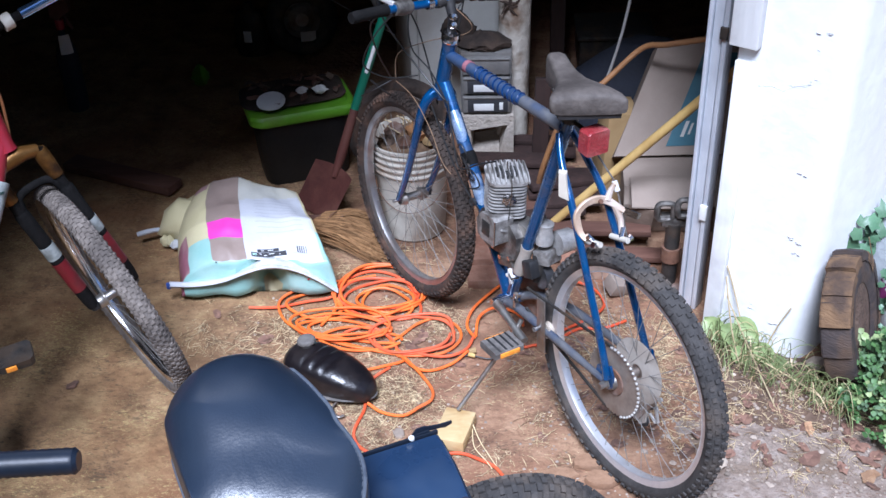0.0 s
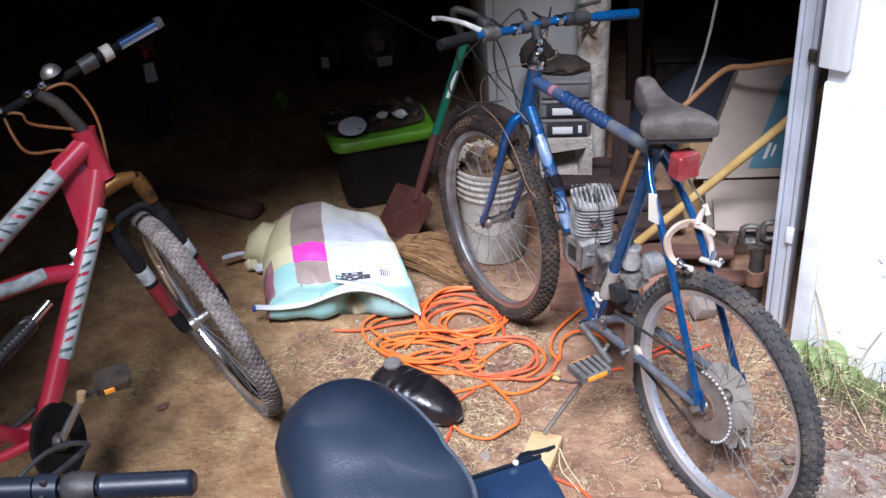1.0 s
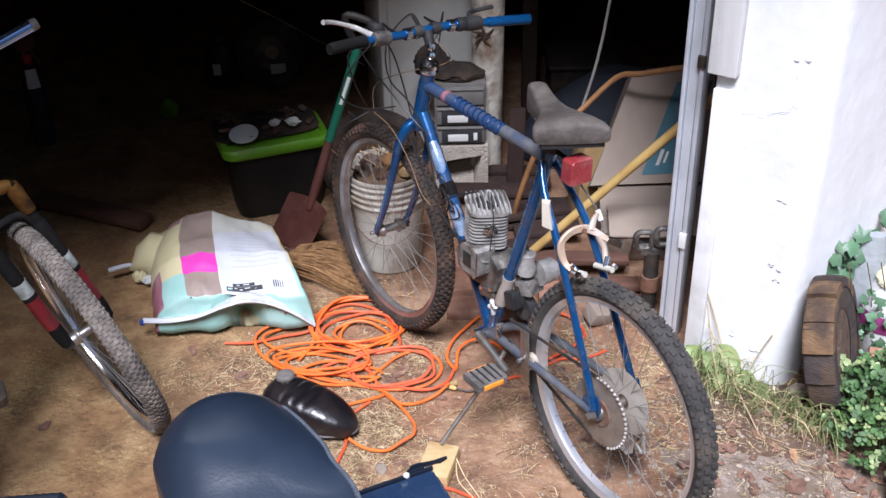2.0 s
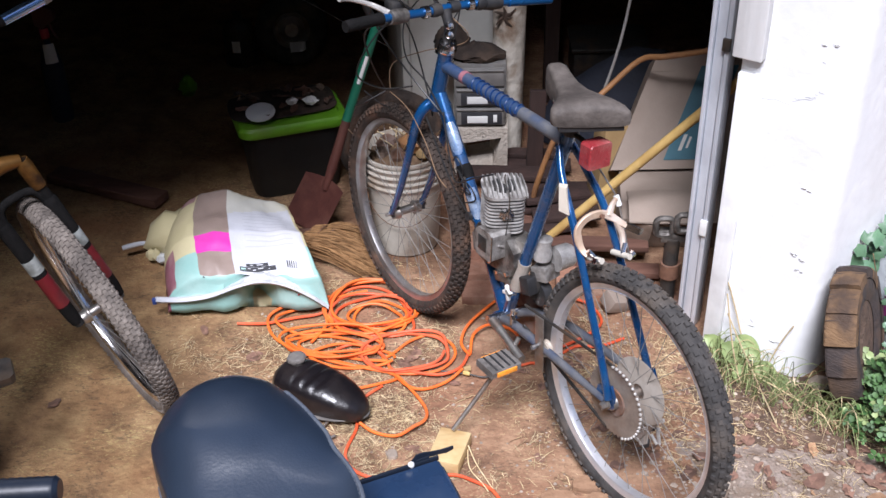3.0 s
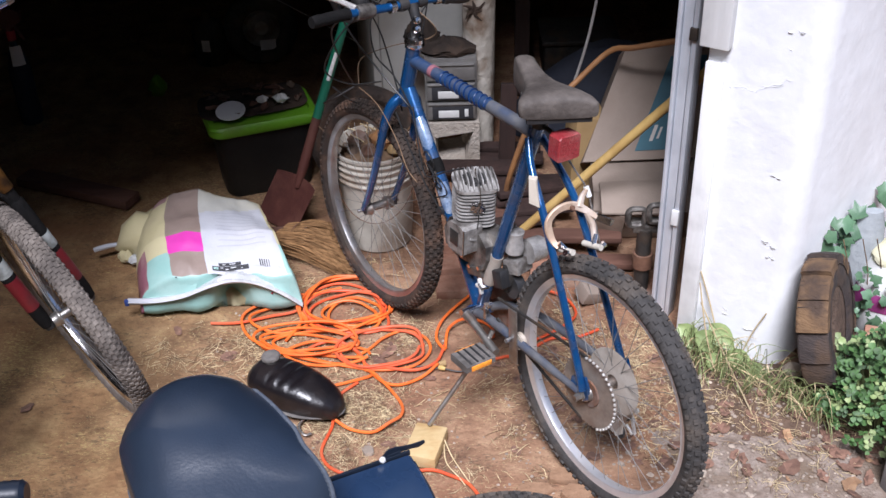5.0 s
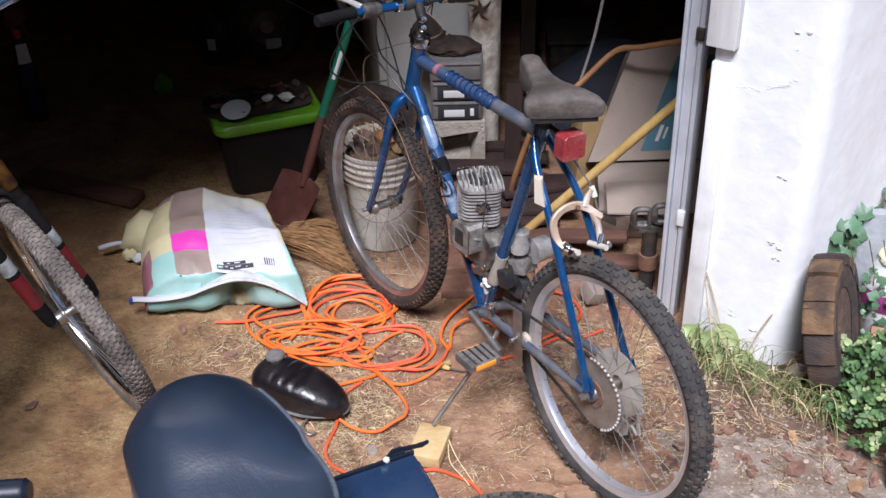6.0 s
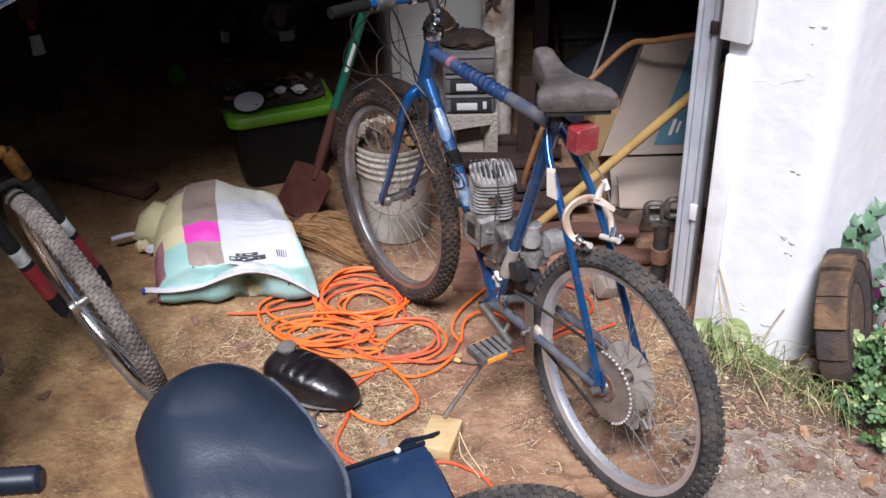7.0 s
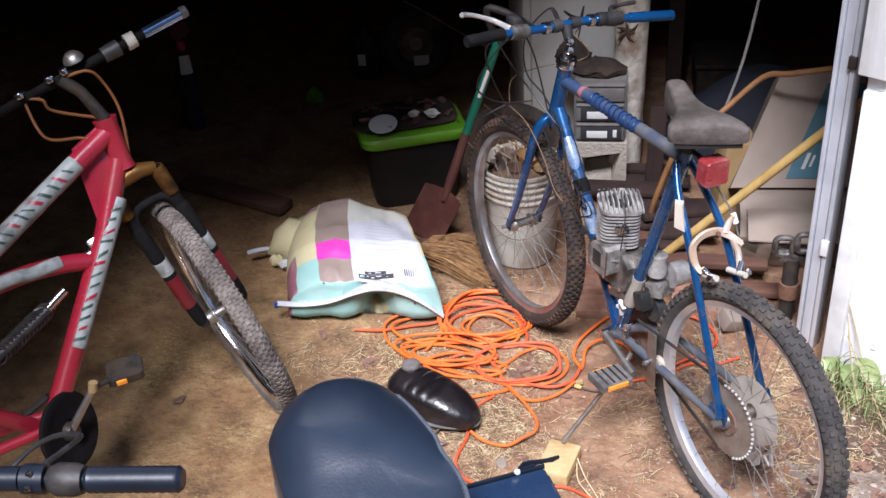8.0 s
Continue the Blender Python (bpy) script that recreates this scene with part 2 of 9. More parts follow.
RED_LENS = material("red_reflector_lens", [(0.24, 0.020, 0.026), (0.33, 0.042, 0.046)], 0.4, scale=40, stain=(0.34, 0.15, 0.13), stain_scale=15, stain_amount=0.5, bump=0.4, bump_scale=160)
AMBER = material("amber_reflector_lens", [(0.9, 0.28, 0.02), (1.0, 0.4, 0.05)], 0.3, scale=60, bump=0.3, bump_scale=200)
PAIL = material("dirty_white_pail", [(0.46, 0.425, 0.36), (0.60, 0.56, 0.485)], 0.55, scale=12, stain=(0.26, 0.185, 0.125), stain_scale=7, stain_amount=0.85, bump=0.15)
WOOD_YELLOW = material("yellow_varnished_pole", [(0.48, 0.31, 0.095), (0.65, 0.46, 0.18)], 0.5, scale=20, stain=(0.38, 0.22, 0.07), stain_scale=8, stain_amount=0.5, bump=0.1, stretch=(1, 1, 0.2))
WOOD_ORANGE = material("weathered_bent_wood", [(0.28, 0.13, 0.045), (0.4, 0.2, 0.08)], 0.65, scale=25, stain=(0.2, 0.1, 0.05), stain_scale=9, stain_amount=0.6, bump=0.2)
WOOD_BLOCK = material("pale_sawn_pine", [(0.5, 0.35, 0.16), (0.62, 0.47, 0.25)], 0.8, scale=30, stain=(0.42, 0.24, 0.08), stain_scale=14, stain_amount=0.6, bump=0.3, stretch=(0.3, 1, 1))
PLANK = material("reddish_old_plank", [(0.075, 0.032, 0.021), (0.145, 0.070, 0.047)], 0.85, scale=25, bump=0.3, stretch=(0.2, 1, 1), vary=0.15)
BRICK = material("dusty_paver", [(0.26, 0.12, 0.075), (0.38, 0.21, 0.14)], 0.9, scale=30, stain=(0.45, 0.33, 0.24), stain_scale=9, stain_amount=0.7, bump=0.5, vary=0.2)
CINDER = material("cinder_block_grey", [(0.40, 0.35, 0.295), (0.56, 0.50, 0.43)], 0.95, scale=60, stain=(0.33, 0.27, 0.21), stain_scale=6, stain_amount=0.6, bump=0.8, bump_scale=120)
POSTPAINT = material("flaking_white_post", [(0.50, 0.45, 0.375), (0.70, 0.655, 0.58)], 0.8, scale=16, stain=(0.20, 0.125, 0.075), stain_scale=9, stain_amount=0.95, bump=0.8, bump_scale=32)
CABINET = material("dingy_white_enamel", [(0.54, 0.53, 0.49), (0.66, 0.65, 0.61)], 0.5, scale=6, stain=(0.36, 0.32, 0.27), stain_scale=4, stain_amount=0.5, bump=0.05)
CLEARBIN = material("cloudy_clear_plastic", [(0.15, 0.145, 0.14), (0.23, 0.222, 0.21)], 0.32, scale=10, stain=(0.12, 0.10, 0.085), stain_scale=8, stain_amount=0.6, bump=0.05)
PAPER = material("white_label_paper", [(0.72, 0.72, 0.7), (0.8, 0.8, 0.78)], 0.8, scale=20, bump=0.05)
BLACKINK = material("black_ink", [(0.02, 0.02, 0.025), (0.04, 0.04, 0.045)], 0.7, scale=20, bump=0.0)
CARD_DARK = material("damp_brown_cardboard", [(0.12, 0.08, 0.055), (0.19, 0.135, 0.1)], 0.9, scale=9, stain=(0.07, 0.045, 0.03), stain_scale=7, stain_amount=0.7, bump=0.3, bump_scale=40)
CARDBOARD = material("cardboard", [(0.26, 0.205, 0.165), (0.34, 0.275, 0.225)], 0.85, scale=5, stain=(0.2, 0.15, 0.115), stain_scale=5, stain_amount=0.6, bump=0.1, bump_scale=90)
CARD_YELLOW = material("tan_card", [(0.28, 0.18, 0.075), (0.37, 0.255, 0.12)], 0.8, scale=8, stain=(0.36, 0.22, 0.09), stain_scale=6, stain_amount=0.5, bump=0.1)
TEAL_PRINT = material("teal_print", [(0.025, 0.1, 0.14), (0.04, 0.14, 0.185)], 0.6, scale=10, bump=0.0)
RUST = material("rusty_steel", [(0.11, 0.055, 0.035), (0.22, 0.11, 0.065)], 0.85, 0.2, scale=25, stain=(0.3, 0.27, 0.25), stain_scale=12, stain_amount=0.5, bump=0.3)
SHOVEL_RED = material("rusty_red_blade", [(0.060, 0.017, 0.013), (0.105, 0.032, 0.022)], 0.7, 0.1, scale=12, stain=(0.12, 0.05, 0.034), stain_scale=6, stain_amount=0.6, bump=0.2)
GREEN_HANDLE = material("green_fibreglass", [(0.01, 0.13, 0.075), (0.015, 0.17, 0.1)], 0.45, scale=15, stain=(0.02, 0.07, 0.05), stain_scale=8, stain_amount=0.4, bump=0.05)
GREEN_LID = material("lime_green_plastic", [(0.11, 0.29, 0.010), (0.15, 0.37, 0.02)], 0.45, scale=10, stain=(0.12, 0.14, 0.035), stain_scale=6, stain_amount=0.6, bump=0.05)
BROOM_STRAW = material("broom_corn", [(0.2, 0.1, 0.036), (0.36, 0.2, 0.085)], 0.85, scale=40, vary=0.3)
FOLIAGE = material("clover_green", [(0.040, 0.098, 0.028), (0.085, 0.165, 0.046)], 0.6, scale=30, bump=0.1, vary=0.35)
FOLIAGE_LIGHT = material("yellow_green_leaf", [(0.18, 0.25, 0.085), (0.31, 0.37, 0.165)], 0.55, scale=30, bump=0.1, vary=0.25)
IVY = material("ivy_green", [(0.06, 0.13, 0.07), (0.11, 0.2, 0.11)], 0.45, scale=25, bump=0.1, vary=0.25)
GRASS = material("grass_green", [(0.14, 0.19, 0.06), (0.31, 0.34, 0.15)], 0.7, scale=30, vary=0.4)
FLAT_STONE = material("brown_flat_stone", [(0.24, 0.135, 0.075), (0.37, 0.225, 0.135)], 0.9, scale=22, stain=(0.16, 0.09, 0.055), stain_scale=9, stain_amount=0.6, bump=0.5)
STONE = material("pale_stone", [(0.42, 0.34, 0.26), (0.6, 0.5, 0.4)], 0.9, scale=25, bump=0.5)
BAG_CREAM = material("bag_cream_film", [(0.5, 0.44, 0.25), (0.58, 0.52, 0.32)], 0.42, scale=6, stain=(0.5, 0.42, 0.27), stain_scale=7, stain_amount=0.4, bump=0.25, bump_scale=25)
BAG_PALE = material("bag_pale_print", [(0.47, 0.46, 0.42), (0.54, 0.53, 0.48)], 0.42, scale=6, stain=(0.52, 0.48, 0.34), stain_scale=6, stain_amount=0.6, bump=0.25, bump_scale=25)
BAG_BROWN = material("bag_taupe_film", [(0.24, 0.18, 0.15), (0.3, 0.23, 0.2)], 0.42, scale=6, bump=0.25, bump_scale=25)
BAG_WHITE = material("bag_white_film", [(0.46, 0.47, 0.51), (0.55, 0.55, 0.58)], 0.4, scale=6, stain=(0.52, 0.5, 0.47), stain_scale=6, stain_amount=0.3, bump=0.25, bump_scale=25)
BAG_TEAL = material("bag_teal_film", [(0.24, 0.43, 0.39), (0.31, 0.49, 0.45)], 0.42, scale=6, stain=(0.40, 0.54, 0.50), stain_scale=9, stain_amount=0.4, bump=0.25, bump_scale=25)
BAG_PINK = material("bag_magenta_film", [(0.58, 0.035, 0.33), (0.65, 0.06, 0.39)], 0.42, scale=6, bump=0.2, bump_scale=25)
BAG_PLUM = material("bag_plum_film", [(0.22, 0.08, 0.11), (0.3, 0.13, 0.16)], 0.42, scale=12, stain=(0.45, 0.34, 0.3), stain_scale=14, stain_amount=0.5, bump=0.25, bump_scale=25)
CERAMIC = material("white_glazed", [(0.7, 0.7, 0.68), (0.78, 0.78, 0.76)], 0.3, scale=10, bump=0.02)
DARKMETAL = material("dark_greasy_metal", [(0.03, 0.028, 0.027), (0.07, 0.065, 0.06)], 0.5, 0.5, scale=30, stain=(0.12, 0.08, 0.05), stain_scale=16, stain_amount=0.5, bump=0.2)
PURPLE = material("purple_band", [(0.2, 0.03, 0.13), (0.28, 0.05, 0.18)], 0.5, scale=10, bump=0.05)
GREYSTONE = material("blue_grey_stone", [(0.26, 0.285, 0.3), (0.38, 0.4, 0.41)], 0.85, scale=14, bump=0.3)
ROPE = material("grey_rope", [(0.3, 0.29, 0.28), (0.42, 0.41, 0.39)], 0.8, scale=60, bump=0.3)
ORANGE_CABLE = material("orange_brake_cable", [(0.15, 0.055, 0.018), (0.24, 0.095, 0.03)], 0.5, scale=20, bump=0.05)
DARKFAB = material("dark_blue_tarp", [(0.01, 0.012, 0.02), (0.02, 0.024, 0.04)], 0.8, scale=8, bump=0.3)
SPROCKET = material("dark_oily_sprocket", [(0.20, 0.165, 0.14), (0.34, 0.29, 0.245)], 0.5, 0.3, scale=30, stain=(0.18, 0.11, 0.07), stain_scale=14, stain_amount=0.5, bump=0.12)
SOILED_CLOTH = material("soiled_cloth", [(0.015, 0.010, 0.008), (0.042, 0.028, 0.020)], 0.95, scale=18, stain=(0.10, 0.065, 0.045), stain_scale=8, stain_amount=0.5, bump=0.6, bump_scale=40)
# timber brown, darkened so that wood in the shed reads as shaded
SHADED_TIMBER = material("shade_dark_brown_timber", [(0.02, 0.01, 0.008), (0.045, 0.022, 0.017)], 0.9, scale=25, bump=0.3, stretch=(1, 1, 0.15))
GUARD = material("dusty_translucent_disc", [(0.34, 0.30, 0.26), (0.46, 0.42, 0.37)], 0.5, scale=18, stain=(0.28, 0.22, 0.17), stain_scale=12, stain_amount=0.5, bump=0.1)
GREYWOOD = material("weathered_grey_wood", [(0.24, 0.24, 0.24), (0.36, 0.36, 0.36)], 0.85, scale=18, stain=(0.16, 0.15, 0.14), stain_scale=8, stain_amount=0.6, bump=0.4, stretch=(1, 1, 0.15))
UNSEEN_WALL = material("unseen_dark_wall", [(0.07, 0.085, 0.05), (0.12, 0.13, 0.08)], 0.95, scale=2, bump=0.3, bump_scale=10)
LUG_LIT = material("lit_tan_lug", [(0.11, 0.062, 0.03), (0.2, 0.118, 0.058)], 0.9, scale=22, stain=(0.045, 0.03, 0.024), stain_scale=11, stain_amount=0.85, bump=0.5, stretch=(1, 1, 4))
LUG_DARK = material("dark_weathered_lug", [(0.028, 0.022, 0.021), (0.065, 0.048, 0.042)], 0.9, scale=16, stain=(0.11, 0.065, 0.036), stain_scale=12, stain_amount=0.6, bump=0.5, stretch=(1, 1, 4))
BAG_BLUE = material("bag_blue_print", [(0.03, 0.06, 0.22), (0.05, 0.09, 0.3)], 0.45, scale=10, bump=0.1)
BAG_SILVER = material("bag_inner_film", [(0.40, 0.41, 0.42), (0.62, 0.63, 0.63)], 0.25, scale=22, bump=0.4, bump_scale=40)
CAP_DUSTY = material("dusty_grey_cap", [(0.1, 0.09, 0.085), (0.18, 0.165, 0.15)], 0.7, scale=30, stain=(0.05, 0.045, 0.04), stain_scale=20, stain_amount=0.6, bump=0.2)
BARE_SOIL = material("damp_brown_soil", [(0.06, 0.038, 0.026), (0.14, 0.088, 0.058)], 0.95, scale=30, stain=(0.2, 0.13, 0.09), stain_scale=9, stain_amount=0.6, bump=0.9, bump_scale=80)
GREY_TUBE = material("dust_grey_blue_tube", [(0.065, 0.07, 0.085), (0.13, 0.13, 0.135)], 0.55, scale=18, stain=(0.02, 0.045, 0.11), stain_scale=15, stain_amount=0.6, bump=0.15)
COIL = material("coiled_blue_cable", [(0.003, 0.020, 0.085), (0.006, 0.036, 0.13)], 0.4, scale=20, bump=0.05, spec=0.3)
# streaked silver and blue, a painted highlight for the down tube
HIGHLIGHT_SILVER = material("painted_silver_highlight", [(0.10, 0.20, 0.40), (0.48, 0.56, 0.67)], 0.3, 0.4, scale=34, stain=(0.02, 0.09, 0.28), stain_scale=24, stain_amount=0.85, bump=0.05)
NAVY_DARK = material("dark_navy_bar", [(0.008, 0.012, 0.02), (0.014, 0.02, 0.034)], 0.4, scale=10, bump=0.03)
CHAIN = material("bare_chain_steel", [(0.5, 0.48, 0.45), (0.68, 0.66, 0.62)], 0.45, 0.4, scale=40, bump=0.05)


# ---- mesh helpers ----
class Geo:
    """Collects vertices and faces of one mesh."""

    def __init__(self):
        self.v, self.f = [], []

    def add(self, verts, faces):
        o = len(self.v)
        self.v += [tuple(p) for p in verts]
        self.f += [tuple(i + o for i in q) for q in faces]
        return self

    def tube(self, pts, r, n=10, closed=False, caps=True):
        pts = [Vector(p) for p in pts]
        k = len(pts)
        rs = list(r) if hasattr(r, "__len__") else [r] * k
        verts, faces, up = [], [], None
        for i, p in enumerate(pts):
            a = pts[(i - 1) % k] if closed or i else p
            b = pts[(i + 1) % k] if closed or i < k - 1 else p
            d = (b - a).normalized()
            if up is None:
                up = d.orthogonal().normalized()
            up = (up - d * up.dot(d))
            up = up.normalized() if up.length > 1e-6 else d.orthogonal().normalized()
            s = d.cross(up)
            verts += [p + (up * math.cos(2 * math.pi * j / n) + s * math.sin(2 * math.pi * j / n)) * rs[i] for j in range(n)]
        for i in range(k if closed else k - 1):
            for j in range(n):
                a, b = i * n, ((i + 1) % k) * n
                faces.append((a + j, a + (j + 1) % n, b + (j + 1) % n, b + j))
        if caps and not closed:
            faces.append(tuple(range(n - 1, -1, -1)))
            faces.append(tuple((k - 1) * n + j for j in range(n)))
        return self.add(verts, faces)

    def box(self, c, size, m=None, bevel=0.0):
        x, y, z = (s / 2 for s in size)
        m = m or Matrix()
        b = min(bevel, x * 0.9, y * 0.9, z * 0.9)
        if b <= 0:
            vs = [Vector((sx * x, sy * y, sz * z)) for sx in (-1, 1) for sy in (-1, 1) for sz in (-1, 1)]
            fs = [(0, 1, 3, 2), (4, 6, 7, 5), (0, 4, 5, 1), (2, 3, 7, 6), (0, 2, 6, 4), (1, 5, 7, 3)]
        else:
            bm = bmesh.new()
            bmesh.ops.create_cube(bm, size=1)
            for v in bm.verts:
                v.co = Vector((v.co.x * 2 * x, v.co.y * 2 * y, v.co.z * 2 * z))
            bmesh.ops.bevel(bm, geom=list(bm.edges), offset=b, segments=2, profile=0.5, affect="EDGES")
            bm.verts.index_update()
            vs = [v.co.copy() for v in bm.verts]
            fs = [tuple(v.index for v in q.verts) for q in bm.faces]
            bm.free()
        return self.add([Vector(c) + (m.to_3x3() @ v) for v in vs], fs)

    def lathe(self, profile, m=None, n=32, arc=None):
        """Turns (radius, height) rows round the local z of m."""
        m = m or Matrix()
        k = len(profile)
        full = arc is None
        a0, a1 = arc or (0, 2 * math.pi)
        cols = n if full else n + 1
        verts = []
        for j in range(cols):
            a = a0 + (a1 - a0) * j / n
            verts += [m @ Vector((r * math.cos(a), r * math.sin(a), z)) for r, z in profile]
        faces = []
        for j in range(n):
            a, b = j * k, ((j + 1) % cols) * k
            for i in range(k - 1):
                faces.append((a + i, b + i, b + i + 1, a + i + 1))
        return self.add(verts, faces)

    def prism(self, outline, depth, m=None):
        """A flat outline in local xy, pushed along local z by depth."""
        m = m or Matrix()
        n = len(outline)
        vs = [m @ Vector((x, y, z)) for z in (0, depth) for x, y in outline]
        fs = [tuple(range(n - 1, -1, -1)), tuple(range(n, 2 * n))]
        fs += [(i, (i + 1) % n, n + (i + 1) % n, n + i) for i in range(n)]
        return self.add(vs, fs)

    def loft(self, rings, caps=True):
        n = len(rings[0])
        vs = [p for r in rings for p in r]
        fs = []
        for i in range(len(rings) - 1):
            for j in range(n):
                fs.append((i * n + j, i * n + (j + 1) % n, (i + 1) * n + (j + 1) % n, (i + 1) * n + j))
        if caps:
            fs.append(tuple(range(n - 1, -1, -1)))
            fs.append(tuple((len(rings) - 1) * n + j for j in range(n)))
        return self.add(vs, fs)


def smooth_path(pts, steps=6, closed=False):
    """A rounded line through the points (Catmull-Rom)."""
    p = [Vector(q) for q in pts]
    n = len(p)
    out = []
    for i in range(n if closed else n - 1):
        a, b = p[(i - 1) % n] if closed or i else p[0], p[i]
        c, d = p[(i + 1) % n], p[(i + 2) % n] if closed or i + 2 < n else p[-1]
        for k in range(steps):
            t = k / steps
            out.append(0.5 * (2 * b + (c - a) * t + (2 * a - 5 * b + 4 * c - d) * t * t + (3 * b - a - 3 * c + d) * t ** 3))
    if not closed:
        out.append(p[-1])
    return out


def mesh_of(name, g, mat, sharp=40, smooth=True):
    me = bpy.data.meshes.new(name)
    me.from_pydata([tuple(p) for p in g.v], [], g.f)
    me.materials.append(mat)
    if smooth:
        me.polygons.foreach_set("use_smooth", [True] * len(me.polygons))
        me.set_sharp_from_angle(angle=radians(sharp))
    me.update()
    return me


def part(name, g, mat, parent, label="", sharp=40, smooth=True, world=False):
    """Links the geometry as one mesh under a thing or a part; world: its points are given in the world."""
    if world and parent is not None:
        top = parent
        while top.parent:
            top = top.parent
        inv = top.matrix_basis.inverted()
        g.v = [tuple(inv @ Vector(p)) for p in g.v]
    ob = new(name, mesh_of(name, g, mat, sharp, smooth))
    ob.parent = parent
    return tagged(ob, label) if label else ob


def thing(name, m, label, category, group="", kind=""):
    ob = new(name)
    ob.empty_display_size = 0.05
    ob.matrix_basis = m
    return tagged(ob, label, category, group, kind)


def solid(name, g, mat, label, category, group="", kind="", sharp=40, smooth=True):
    """A thing that is one mesh, given in the world; its origin goes to its base."""
    vs = [Vector(p) for p in g.v]
    c = Vector((sum(p.x for p in vs) / len(vs), sum(p.y for p in vs) / len(vs), min(p.z for p in vs)))
    g.v = [tuple(p - c) for p in vs]
    ob = new(name, mesh_of(name, g, mat, sharp, smooth))
    ob.location = c
    return tagged(ob, label, category, group, kind)


def frame3(o, x, y):
    """A pose at o whose local x and y point along x and (nearly) y."""
    x = Vector(x).normalized()
    z = x.cross(Vector(y)).normalized()
    y = z.cross(x)
    m = Matrix((x, y, z)).transposed().to_4x4()
    m.translation = o
    return m


NZ = lambda x, y, s: noise.noise(Vector((x * s, y * s, 3.1)))


def bumpy(x, y):
    """Height of the trodden ground."""
    return 0.006 * NZ(x, y, 3.0) + 0.004 * NZ(x, y, 11.0) - 0.004


# ---- setting: ground ----
def build_ground():
    xs = [-60, -30, -15, -8, -4.5] + [-3.0 + 0.03 * i for i in range(167)] + [2.6, 4, 8, 15, 30, 60]
    ys = [-60, -30, -15, -8, -4, -1.5, 0.2] + [1.2 + 0.03 * i for i in range(120)] + [5.2, 6, 8, 15, 30, 60]
    vs = [(x, y, bumpy(x, y)) for y in ys for x in xs]
    n = len(xs)
    fs = [(j * n + i, j * n + i + 1, (j + 1) * n + i + 1, (j + 1) * n + i) for j in range(len(ys) - 1) for i in range(n - 1)]
    g = Geo().add(vs, fs)
    ob = new("ground", mesh_of("ground", g, DIRT, 80))
    tagged(ob, "trodden brown dirt floor scattered with straw and dust", "ground", kind="structure")
    # worn concrete apron outside the door: its uneven edge sinks into the dirt
    g = Geo()
    xs = [0.40 + 0.022 * i for i in range(96)]
    ys = [1.15 + 0.022 * i for i in range(54)]

    def apron(x, y):
        d = min((x - 0.56) / 0.10, (2.24 - 0.06 * (x - 0.8) - y) / 0.07, (2.46 - x) / 0.1, (y - 1.2) / 0.1)
        d = max(-1.0, min(1.0, d + 1.1 * NZ(x, y, 7.0) + 0.5 * NZ(y, x, 19.0)))
        return 0.008 * d + 0.003 * NZ(x, y, 26.0)
    k = len(xs)
    g.add([(x, y, apron(x, y)) for y in ys for x in xs], [(j * k + i, j * k + i + 1, (j + 1) * k + i + 1, (j + 1) * k + i) for j in range(len(ys) - 1) for i in range(k - 1)])
    ob = new("pavement", mesh_of("pavement", g, CONCRETE, 70))
    tagged(ob, "crumbling grey concrete apron with dirt and leaves on it", "pavement", kind="structure")


build_ground()

# ---- setting: shed ----
W0 = Vector((0.645, 2.684, 0))
WD = Vector((0.832, -0.555, 0)).normalized()
C1 = Vector((0.904, 2.513, 0))
WD2 = Vector((0.71, 0.70, 0)).normalized()


def slab(name, a, b, thick, z0, z1, mat, label, category, inward=None, bevel=0.012):
    """An upright wall from a to b, thick towards inward."""
    a, b = Vector(a), Vector(b)
    d = (b - a)
    n = Vector((-d.y, d.x, 0)).normalized() if inward is None else Vector(inward).normalized()
    m = frame3((0, 0, 0), d, n)
    c = (a + b) / 2 + n * thick / 2
    g = Geo().box((c.x, c.y, (z0 + z1) / 2), (d.length, thick, z1 - z0), m, bevel)
    ob = new(name, mesh_of(name, g, mat))
    return tagged(ob, label, category, kind="structure")


